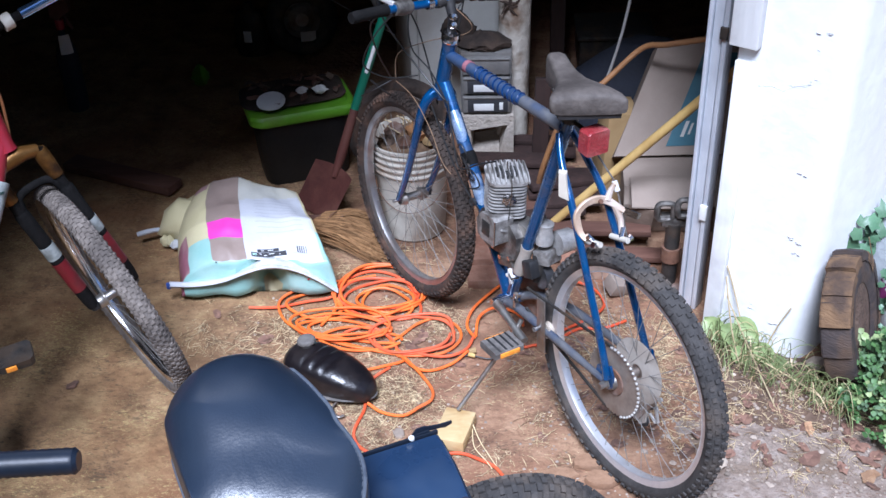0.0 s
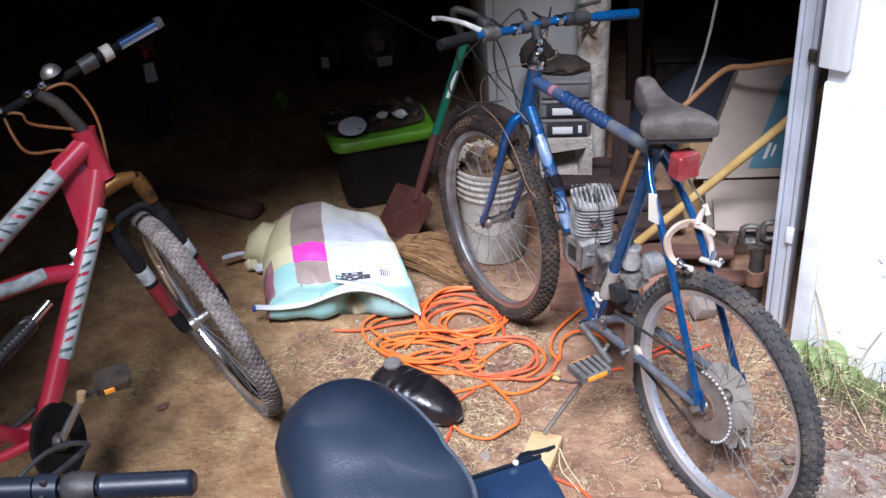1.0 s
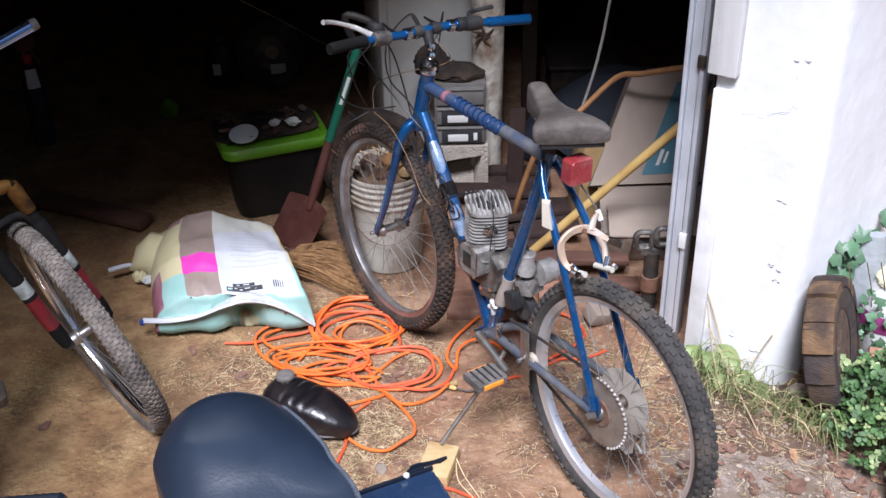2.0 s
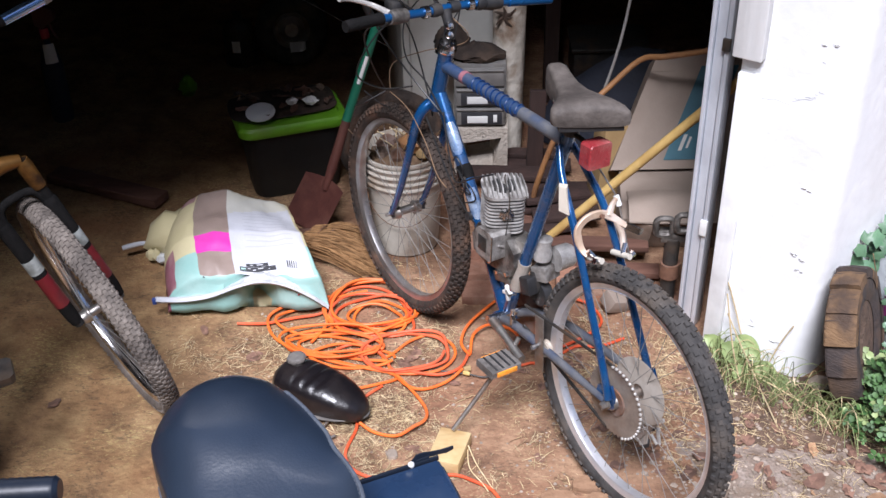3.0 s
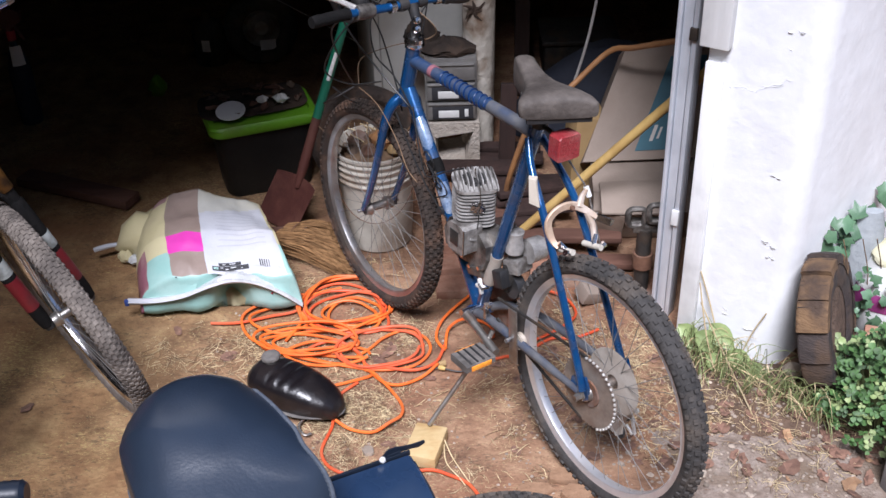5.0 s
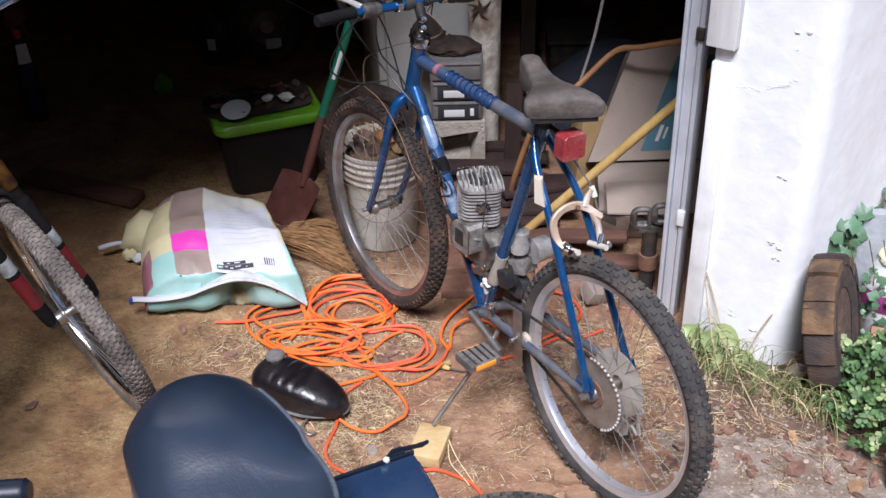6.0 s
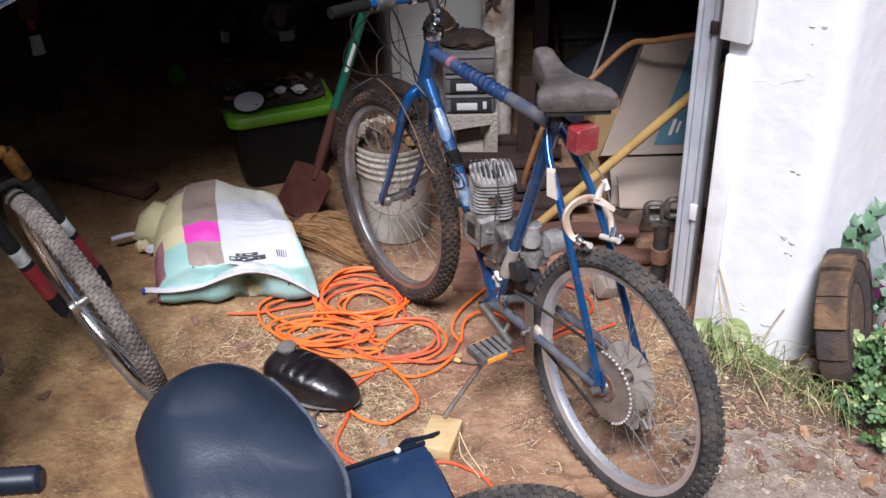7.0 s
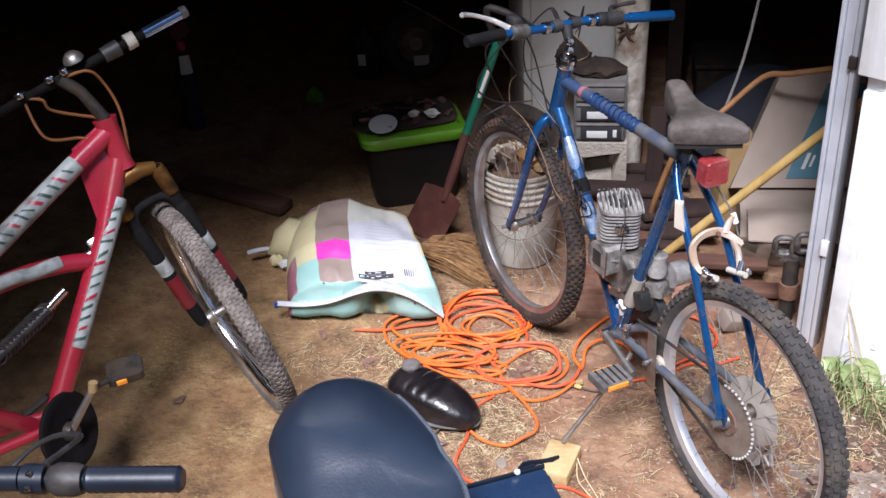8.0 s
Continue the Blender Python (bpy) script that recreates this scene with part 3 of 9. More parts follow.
def build_walls():
    # white pier by the doorway: an L of two faces with a rounded outer corner
    n1 = Vector((0.555, 0.832, 0))
    far = C1 + WD2 * 4.0
    back = far + Vector((-0.70, 0.71, 0)) * 0.14
    inner = W0 + WD * 0.014 + n1 * 0.11
    corner_in = C1 + Vector((0.0, 0.2, 0))
    outline = [W0 + WD * 0.014, W0 + WD * 0.10, C1 - WD * 0.05, C1 - WD * 0.02 + Vector((0, 0.006, 0)), C1 + WD2 * 0.02 + Vector((-0.004, 0.004, 0)), C1 + WD2 * 0.06, far, back, corner_in, inner]
    g = Geo()
    zs = [-0.05, 0.02, 0.1, 0.3, 0.6, 0.9, 1.3, 1.8, 2.3]
    g.loft([[Vector((p.x, p.y, z)) for p in outline] for z in zs])
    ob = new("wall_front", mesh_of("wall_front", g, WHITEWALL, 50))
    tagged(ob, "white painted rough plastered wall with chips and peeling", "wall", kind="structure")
    # small curled flakes and chips on the face
    nf = Vector((-0.555, -0.832, 0))
    r = random.Random(3)
    spots = [(0.229, 1.02, 0.016), (0.225, 0.608, 0.018), (0.223, 0.414, 0.018), (0.243, 0.40, 0.012), (0.225, 0.969, 0.006), (0.256, 0.363, 0.012), (0.145, 0.128, 0.010), (0.224, 0.101, 0.012), (0.06, 0.72, 0.008), (0.06, 0.6, 0.008), (0.15, 0.15, 0.007)]
    ledge = ((0.047, 0.862), (0.079, 0.843), (0.115, 0.841), (0.147, 0.837), (0.173, 0.859), (0.209, 0.870), (0.232, 0.899))
    for (s0, z0), (s1, z1) in zip(ledge, ledge[1:]):
        spots += [(s0 + (s1 - s0) * q, z0 + (z1 - z0) * q + r.uniform(-0.006, 0.006), r.uniform(0.003, 0.006)) for q in (0.1, 0.45, 0.8)]
    for s, z, w in spots:
        for _ in range(r.randint(1, 3)):
            c = W0 + WD * (s + w * r.uniform(-1.2, 1.2)) + Vector((0, 0, z + w * r.uniform(-0.5, 0.5))) + nf * 0.0006
            m = frame3(c, WD, (0, 0, 1))
            n_, ww = 9, w * r.uniform(0.25, 0.7)
            rim_ = [(ww * r.uniform(0.5, 1.2) * math.cos(2 * math.pi * k / n_), 0.45 * ww * r.uniform(0.4, 1.3) * math.sin(2 * math.pi * k / n_) + 0.2 * ww * math.cos(4 * math.pi * k / n_)) for k in range(n_)]
            lift = 1.0 if w > 0.0065 else 0.3
            rows = [[m @ Vector((x * q, y * q, h * lift + (0.0014 if y > 0 else 0.0) * q * lift)) for x, y in rim_] for q, h in ((1.2, -0.001), (1.0, 0.0006), (0.6, 0.0012))]
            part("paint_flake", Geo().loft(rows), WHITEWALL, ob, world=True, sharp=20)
    # fine cracks in the plaster
    for pts in (((0.047, 0.862), (0.079, 0.843), (0.115, 0.841), (0.147, 0.837), (0.173, 0.859), (0.209, 0.870), (0.232, 0.899)), ((0.062, 0.86), (0.066, 0.62), (0.063, 0.35), (0.068, 0.10))):
        line = []
        for (s0, z0), (s1, z1) in zip(pts, pts[1:]):
            for q in range(5):
                line.append(W0 + WD * (s0 + (s1 - s0) * q / 5 + 0.004 * r.uniform(-1, 1)) + Vector((0, 0, z0 + (z1 - z0) * q / 5 + 0.004 * r.uniform(-1, 1))) + nf * 0.0002)
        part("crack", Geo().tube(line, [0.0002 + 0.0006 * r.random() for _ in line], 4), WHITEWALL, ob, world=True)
    # trim boards at the wall's end
    m = frame3((0, 0, 0), WD, n1)
    g = Geo().box(W0 + WD * 0.039 + nf * 0.009 + Vector((0, 0, 0.44)), (0.050, 0.022, 0.92), m, 0.003)
    ob = new("trim", mesh_of("trim_lower", g, WHITETRIM))
    tagged(ob, "white painted lower door trim board with worn edge", "trim", kind="structure")
    g = Geo().box(W0 + WD * 0.036 + nf * 0.017 + Vector((0, 0, 1.645)), (0.078, 0.034, 1.40), m, 0.004)
    ob = new("trim", mesh_of("trim_upper", g, WHITETRIM))
    tagged(ob, "thicker white painted upper door trim board", "trim", kind="structure")
    # sliding-door track post: two metal strips with a groove
    pb = Vector((0.632, 2.800, 0))
    post = thing("door_track", Matrix.Translation(pb), "grey galvanised sliding door track post beside white trim", "door track", kind="structure")
    for off, w, dep in ((-0.026, 0.012, 0.05), (-0.004, 0.028, 0.032), (0.021, 0.014, 0.05)):
        g = Geo().box(WD * off + Vector((0, 0, 1.15)), (w, dep, 2.3), m, 0.0025)
        part("track_strip", g, ALUMINIUM, post)
    g = Geo()
    for z, h in ((0.93, 0.035), (1.15, 0.04), (0.36, 0.05)):
        g = Geo().box(WD * 0.02 + n1 * -0.027 + Vector((0, 0, z)), (0.022, 0.012, h), m, 0.002)
        part("bracket", g, WHITETRIM if z < 0.5 else DARKMETAL, post)
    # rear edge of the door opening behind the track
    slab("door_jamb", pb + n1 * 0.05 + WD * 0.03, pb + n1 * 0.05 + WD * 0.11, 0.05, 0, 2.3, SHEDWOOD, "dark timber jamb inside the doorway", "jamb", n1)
    # the shed behind, its boards near-black to deepen the shade inside
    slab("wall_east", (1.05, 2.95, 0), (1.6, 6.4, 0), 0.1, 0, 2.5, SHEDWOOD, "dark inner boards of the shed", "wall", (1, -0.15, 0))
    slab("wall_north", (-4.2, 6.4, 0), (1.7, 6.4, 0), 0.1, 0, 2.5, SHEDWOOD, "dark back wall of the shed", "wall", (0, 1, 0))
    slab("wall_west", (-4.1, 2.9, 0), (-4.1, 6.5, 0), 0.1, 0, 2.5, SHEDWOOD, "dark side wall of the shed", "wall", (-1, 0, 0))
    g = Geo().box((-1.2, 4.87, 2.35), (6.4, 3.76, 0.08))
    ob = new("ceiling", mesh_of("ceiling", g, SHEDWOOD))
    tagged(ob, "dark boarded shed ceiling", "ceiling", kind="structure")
    # unseen white fascia, added to keep sun and sky out of the shed
    slab("shade_fascia", (-3.2, 2.17, 0), (-1.02, 2.17, 0), 0.06, 1.56, 2.4, WHITETRIM, "unseen low white boards added to shade the shed's left part", "eave", (0, 1, 0))
    slab("shade_fascia", (-1.02, 2.17, 0), (-0.45, 2.17, 0), 0.06, 1.86, 2.4, WHITETRIM, "unseen white boards added to shade the shed behind the bag", "eave", (0, 1, 0))
    # unseen roof pieces, added only to shade the doorway and left ground
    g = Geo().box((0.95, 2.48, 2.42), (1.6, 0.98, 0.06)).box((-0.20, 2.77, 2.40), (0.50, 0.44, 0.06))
    ob = new("eave", mesh_of("shade_board_door", g, SHEDWOOD))
    tagged(ob, "unseen dark boards added to shade the doorway", "eave", kind="structure")
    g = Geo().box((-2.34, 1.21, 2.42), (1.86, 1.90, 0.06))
    ob = new("eave", mesh_of("shade_roof_side", g, SHEDWOOD))
    tagged(ob, "unseen dark roof added to shade the ground on the left", "eave", kind="structure")
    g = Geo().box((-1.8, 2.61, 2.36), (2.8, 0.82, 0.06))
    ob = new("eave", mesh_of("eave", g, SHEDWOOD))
    tagged(ob, "unseen dark roof strip added to shade the shed", "eave", kind="structure")
    # unseen wall, added to block sky light from the left
    slab("wall_side", (-2.75, 0.6, 0), (-2.75, 2.8, 0), 0.12, 0, 2.32, UNSEEN_WALL, "unseen dark wall added to cut light from the left", "wall", (-1, 0, 0))
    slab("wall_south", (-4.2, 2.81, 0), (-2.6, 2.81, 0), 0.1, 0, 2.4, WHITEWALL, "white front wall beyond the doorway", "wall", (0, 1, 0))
    # unseen dark walls added to close the yard, heights set to cut sky light
    slab("wall_yard", (-6, -5.0, 0), (7.2, -5.0, 0), 0.2, 0, 8.0, UNSEEN_WALL, "unseen dark wall added to close the yard", "wall", (0, -1, 0))
    slab("wall_yard_east", (7.0, -5.0, 0), (7.0, 5.0, 0), 0.2, 0, 2.1, UNSEEN_WALL, "unseen dark wall added to close the yard", "wall", (1, 0, 0))
    slab("wall_yard_west", (-4.4, -5.0, 0), (-4.4, 2.8, 0), 0.2, 0, 7.0, UNSEEN_WALL, "unseen dark wall added to close the yard", "wall", (-1, 0, 0))


build_walls()


# ---- bicycles ----
def wheel(parent, c, fwd, up, r_tyre, tube_r, tyre_mat, rim_mat, spokes=32, hub_w=0.1, knob=0.006, knob_rows=5, knob_count=64, name="wheel", label="", seed=1):
    """A spoked wheel in the plane of fwd and up, centred at c, all in the thing's own frame."""
    m = frame3(c, fwd, up)
    g = Geo()
    rc = r_tyre - tube_r
    g.lathe([(rc - tube_r * 0.55, -tube_r * 0.62), (rc - tube_r * 0.2, -tube_r * 0.92), (rc + tube_r * 0.25, -tube_r * 0.94), (rc + tube_r * 0.68, -tube_r * 0.7), (rc + tube_r * 0.9, -tube_r * 0.3), (rc + tube_r * 0.95, 0),
             (rc + tube_r * 0.9, tube_r * 0.3), (rc + tube_r * 0.68, tube_r * 0.7), (rc + tube_r * 0.25, tube_r * 0.94), (rc - tube_r * 0.2, tube_r * 0.92), (rc - tube_r * 0.55, tube_r * 0.62), (rc - tube_r * 0.5, 0), (rc - tube_r * 0.55, -tube_r * 0.62)], m, 72)
    r = random.Random(seed)
    for row in range(knob_rows):
        ph = (row - (knob_rows - 1) / 2) / max(1, (knob_rows - 1) / 2) * radians(68)
        for i in range(knob_count):
            a = 2 * math.pi * (i + 0.5 * (row % 2)) / knob_count
            rad = Vector((math.cos(a), math.sin(a), 0))
            out = rad * math.cos(ph) + Vector((0, 0, math.sin(ph)))
            p = rad * rc + out * tube_r * 0.95
            tang = Vector((-math.sin(a), math.cos(a), 0))
            k = frame3((0, 0, 0), tang, out.cross(tang))
            w = 2 * math.pi * r_tyre / knob_count * (0.62 if row % 2 else 0.5)
            g.box(m @ p, (w * r.uniform(0.65, 0.95), tube_r * r.uniform(0.75, 1.0) * (0.42 if knob_rows > 3 else 0.6), knob * 2), m.to_3x3().to_4x4() @ k)
    wh = part(name, g, tyre_mat, parent, label, 50)
    wh.name = name
    ri = rc - tube_r * 0.5
    g = Geo().lathe([(ri - 0.016, -0.010), (ri - 0.006, -0.0155), (ri + 0.008, -0.0165), (ri + 0.009, -0.010), (ri + 0.002, 0), (ri + 0.009, 0.010), (ri + 0.008, 0.0165), (ri - 0.006, 0.0155), (ri - 0.018, 0.0115), (ri - 0.0195, 0.006), (ri - 0.0195, -0.006), (ri - 0.018, -0.0115), (ri - 0.016, -0.010)], m, 72)
    part("rim", g, rim_mat, wh, "shiny worn metal rim")
    h = hub_w / 2
    g = Geo().lathe([(0.0, -h * 1.5), (0.005, -h * 1.5), (0.005, -h), (0.018, -h), (0.02, -h * 0.66), (0.022, -h * 0.62), (0.022, -h * 0.55), (0.013, -h * 0.5), (0.013, h * 0.5), (0.022, h * 0.55), (0.022, h * 0.62), (0.02, h * 0.66), (0.018, h), (0.005, h), (0.005, h * 1.5), (0, h * 1.5)], m, 20)
    part("hub", g, STEEL_DULL, wh)
    for i in range(spokes):
        side = 1 if i % 2 else -1
        a = 2 * math.pi * i / spokes
        b = a + (0.55 if (i // 2) % 2 else -0.55)
        p0 = m @ Vector((0.021 * math.cos(b + a * 0), 0.021 * math.sin(b), side * h * 0.58))
        p1 = m @ Vector(((ri - 0.014) * math.cos(a), (ri - 0.014) * math.sin(a), 0))
        part("spoke", Geo().tube([p0, p1], 0.00085, 5), SPOKE, wh)
    return wh


def L(a, b, c=0.0):
    """The blue bike's own frame: a ahead of the rear contact, b up, c to its right."""
    return Vector((a, -c, b))


def build_blue_bike():
    m = Matrix(((-0.56, -0.827, 0.045), (0.828, -0.56, 0.030), (0.0, 0.054, 0.999))).to_4x4()
    m.translation = (0.326, 2.056, 0.0)
    bike = thing("motorised_bicycle", m, "dusty blue mountain bike with small engine, standing on its side stand", "bicycle")
    X, Z = Vector((1, 0, 0)), Vector((0, 0, 1))
    rw = wheel(bike, L(0, 0.33), X, Z, 0.33, 0.027, RUBBER, RIM, 36, 0.12, 0.0048, 5, 78, "rear_wheel", "rear wheel with knobbly black tyre and shiny rim", 2)
    wheel(bike, L(1.039, 0.33), X, Z, 0.33, 0.027, RUBBER_MUD, RIM_DULL, 36, 0.095, 0.0045, 7, 84, "front_wheel", "front wheel with mud-caked tyre", 3)
    # frame tubes
    part("top_tube", Geo().tube([L(0.312, 0.875), L(0.56, 0.874), L(0.85, 0.872)], 0.0166, 16), BLUE_DUSTY, bike, "dusty blue top tube")
    part("down_tube", Geo().tube([L(0.872, 0.79), L(0.70, 0.565), L(0.50, 0.262)], 0.019, 16), BLUE, bike)
    part("seat_tube", Geo().tube([L(0.302, 0.918), L(0.312, 0.885), L(0.44, 0.46), L(0.50, 0.262)], [0.0175, 0.0165, 0.0165, 0.0165], 16), BLUE, bike)
    part("head_tube", Geo().tube([L(0.840, 0.915), L(0.843, 0.90), L(0.884, 0.745), L(0.887, 0.735)], [0.023, 0.021, 0.021, 0.024], 18), BLUE, bike)
    for s in (-1, 1):
        part("seat_stay", Geo().tube(smooth_path([L(0.318, 0.865, s * 0.018), L(0.28, 0.81, s * 0.036), L(0.192, 0.700, s * 0.052), L(0.03, 0.41, s * 0.064), L(0.002, 0.345, s * 0.066)], 4), 0.0098, 12), BLUE, bike)
        part("chain_stay", Geo().tube(smooth_path([L(0.49, 0.265, s * 0.028), L(0.42, 0.302, s * 0.044), L(0.294, 0.326, s * 0.06), L(0.12, 0.333, s * 0.065), L(0.01, 0.335, s * 0.066)], 4), [0.0125] * 9 + [0.011] * 4 + [0.009] * 4, 12), GREY_TUBE, bike, "dust-grey chain stay")
        g = Geo().prism([(0.05, -0.012), (0.045, 0.022), (0.0, 0.045), (-0.014, 0.02), (-0.016, -0.012), (0.0, -0.026), (0.02, -0.02)], 0.007, frame3(L(0.0, 0.338, s * 0.066 + 0.003), X, Z))
        part("dropout", g, BLUE, bike)
        part("axle_nut", Geo().lathe([(0, -0.012), (0.0085, -0.012), (0.0095, -0.006), (0.0095, 0.006), (0.013, 0.008), (0.013, 0.011), (0, 0.011)], frame3(L(0, 0.333, s * 0.078), X, Z), 6), STEEL_DULL, bike)
    part("bottom_bracket", Geo().lathe([(0, -0.036), (0.02, -0.036), (0.021, -0.033), (0.021, 0.033), (0.02, 0.036), (0, 0.036)], frame3(L(0.50, 0.262), X, Z), 20), BLUE, bike)
    part("cable_wrap", Geo().tube([L(0.50 + 0.21 * i / 260, 0.8745) + Vector((0, math.cos(i * 0.24) * 0.0175, math.sin(i * 0.24) * 0.0175)) for i in range(261)], 0.0022, 6), COIL, bike, "coiled blue cable round the top tube")
    part("tape_band", Geo().tube([L(0.737, 0.874), L(0.753, 0.8735)], 0.0178, 16), material("faded_pink_tape", [(0.20, 0.07, 0.09), (0.29, 0.12, 0.145)], 0.7), bike, "faded pink tape band")
    part("dusty_sleeve", Geo().tube([L(0.325, 0.875), L(0.40, 0.8748), L(0.478, 0.8745), L(0.492, 0.8744)], [0.0170, 0.0171, 0.0170, 0.0168], 16), GREY_TUBE, bike, "dust-caked rear length of the top tube")
    part("white_tape", Geo().loft([[L(0.252 - 0.012 * t + dx, 0.800 - 0.058 * t, -0.050 - 0.004 * t + dc) for dx, dc in ((0.015, -0.002), (0.002, -0.013), (-0.013 - 0.016 * t, -0.006), (-0.012 - 0.012 * t, 0.0), (0.0, 0.012))] for t in (0, 0.35, 0.7, 1.0)]), material("cream_tape", [(0.5, 0.44, 0.36), (0.6, 0.54, 0.45)], 0.7), bike, "scrap of cream tape on the seat stay")
    # silver patches that paint the streaky highlights of the down tube
    a, b = L(0.872, 0.79), L(0.70, 0.565)
    b2 = L(0.50, 0.262)
    part("silver_marking", Geo().tube([a.lerp(b, 0.34) + L(-0.003, 0.003, -0.003), a.lerp(b, 0.42) + L(-0.004, 0.003, -0.003), a.lerp(b, 0.58) + L(-0.004, 0.003, -0.003), a.lerp(b, 0.66) + L(-0.002, 0.002, -0.002)], [0.0150, 0.0168, 0.0168, 0.0155], 16), HIGHLIGHT_SILVER, bike, "silver patch painting a highlight on the tube")
    part("mount_clamp", Geo().tube([a.lerp(b, 0.76), a.lerp(b, 0.82), a.lerp(b, 0.90)], [0.0205, 0.0225, 0.0215], 16), GRIP_BLACK, bike, "black clamp")
    part("clamp_bolt", Geo().tube([a.lerp(b, 0.83) + L(-0.020, -0.006, -0.018), a.lerp(b, 0.83) + L(-0.045, -0.014, -0.030)], 0.0055, 8), STEEL_DULL, bike)
    for q0, dx, dz, dc in ((0.72, -0.05, 0.020, -0.035), (0.80, -0.07, -0.020, -0.030), (0.88, -0.045, 0.030, -0.045), (0.94, -0.06, 0.0, -0.02)):
        p_ = a.lerp(b, q0)
        part("wire_loop", Geo().tube(smooth_path([p_ + L(0.008, 0.004, -0.022), p_ + L(dx * 0.5, dz + 0.012, dc), p_ + L(dx, dz - 0.02, dc * 0.8), p_ + L(dx * 0.4, -0.045, -0.024)], 5), 0.0021, 6), CABLE, bike)
    part("silver_marking", Geo().tube([b.lerp(b2, 0.0) + L(-0.003, 0.003, -0.003), b.lerp(b2, 0.06) + L(-0.004, 0.003, -0.003), b.lerp(b2, 0.18) + L(-0.004, 0.003, -0.003), b.lerp(b2, 0.24) + L(-0.002, 0.002, -0.002)], [0.0150, 0.0168, 0.0168, 0.0155], 16), HIGHLIGHT_SILVER, bike, "silver patch painting a highlight on the tube")
    # fork
    part("fork_crown", Geo().tube([L(0.888, 0.742, -0.026), L(0.888, 0.744, 0.0), L(0.888, 0.742, 0.026)], [0.0165, 0.0205, 0.0165], 14), BLUE, bike)
    for s in (-1, 1):
        part("fork_leg", Geo().tube(smooth_path([L(0.887, 0.750, s * 0.016), L(0.892, 0.728, s * 0.040), L(0.905, 0.68, s * 0.052), L(0.935, 0.58, s * 0.054), L(0.99, 0.43, s * 0.053), L(1.036, 0.335, s * 0.052)], 5), [0.0170 - 0.0080 * i / 25 for i in range(26)], 14), BLUE, bike)
        part("fork_tip", Geo().prism([(-0.012, 0.02), (0.012, 0.016), (0.014, -0.012), (0.0, -0.018), (-0.014, -0.01)], 0.006, frame3(L(1.039, 0.333, s * 0.052 + 0.003), X, Z)), BLACKPLASTIC, bike)
    # headset, stem, handlebar
    ax = (L(0.840, 0.915) - L(0.886, 0.735)).normalized()
    hm = frame3(L(0.839, 0.917), Vector((0, 1, 0)), ax.cross(Vector((0, 1, 0))))
    part("headset", Geo().lathe([(0.0, 0.0), (0.025, 0.0), (0.027, 0.006), (0.023, 0.012), (0.027, 0.018), (0.024, 0.027), (0.014, 0.031), (0.0, 0.031)], hm if (hm.to_3x3() @ Z).dot(ax) > 0 else hm @ pose(0, 0, 0, 180), 22), CHROME, bike, "chrome headset cup")
    part("stem", Geo().tube([L(0.836, 0.94), L(0.828, 0.985), L(0.842, 1.012), L(0.85, 1.026)], [0.0125, 0.0135, 0.0145, 0.017], 14), BLACKPLASTIC, bike)
    for zz in (0.968, 0.992):
        part("stem_bolt", Geo().lathe([(0, 0.012), (0.008, 0.011), (0.011, 0.006), (0.011, 0), (0, 0)], frame3(L(0.822, zz, -0.006), Vector((0, 1, 0)), Vector((0.3, 0, 0.95))) @ pose(0, 0, 0, 0, 180, 0), 14), CHROME, bike)
    bar = smooth_path([L(0.82, 1.046, -0.31), L(0.835, 1.042, -0.2), L(0.85, 1.03, -0.07), L(0.852, 1.028, 0.07), L(0.845, 1.016, 0.2), L(0.835, 1.004, 0.335)], 5)
    hb = part("handlebar", Geo().tube(bar, 0.0112, 12), BLUE_GRIP, bike, "blue handlebar")
    part("grip", Geo().tube([bar[0] + (bar[0] - bar[1]) * 0.2, bar[1], bar[2], bar[3], bar[4], bar[5]], [0.0145, 0.016, 0.015, 0.0155, 0.015, 0.016], 14), GRIP_BLACK, hb, "black rubber grip")
    part("grip", Geo().tube([bar[20], bar[21], bar[22], bar[23], bar[24], bar[25]], [0.0145, 0.014, 0.0145, 0.014, 0.0145, 0.0145], 14), BLUE_GRIP, hb, "bare blue grip")
    part("throttle_body", Geo().tube([bar[6], bar[7], bar[8]], [0.018, 0.021, 0.018], 12), GRIMY, hb, "dusty throttle housing")
    part("shifter", Geo().tube([bar[17], bar[18], bar[19]], [0.019, 0.021, 0.018], 12), BLACKPLASTIC, hb)
    for i0, i1, rr in ((11, 12, 0.0185), (13, 14, 0.017), (16, 17, 0.020)):
        part("switch_housing", Geo().tube([bar[i0], bar[i0].lerp(bar[i1], 0.5), bar[i1]], [rr * 0.9, rr, rr * 0.85], 12), BLACKPLASTIC, hb)
    for p_, q_ in ((bar[12], (0.05, 0.0, 0.03)), (bar[14], (0.06, 0.01, 0.012)), (bar[9], (0.055, 0.01, 0.02))):
        part("cable_adjuster", Geo().tube([p_ + Vector((0.008, 0, 0.006)), p_ + Vector(q_) * 0.5, p_ + Vector(q_)], [0.006, 0.005, 0.003], 8), CHROME, hb)
    for i in (10, 15, 16):
        part("clamp", Geo().tube([bar[i], bar[i].lerp(bar[i + 1], 0.6)], 0.0165, 12), CHROME, hb)
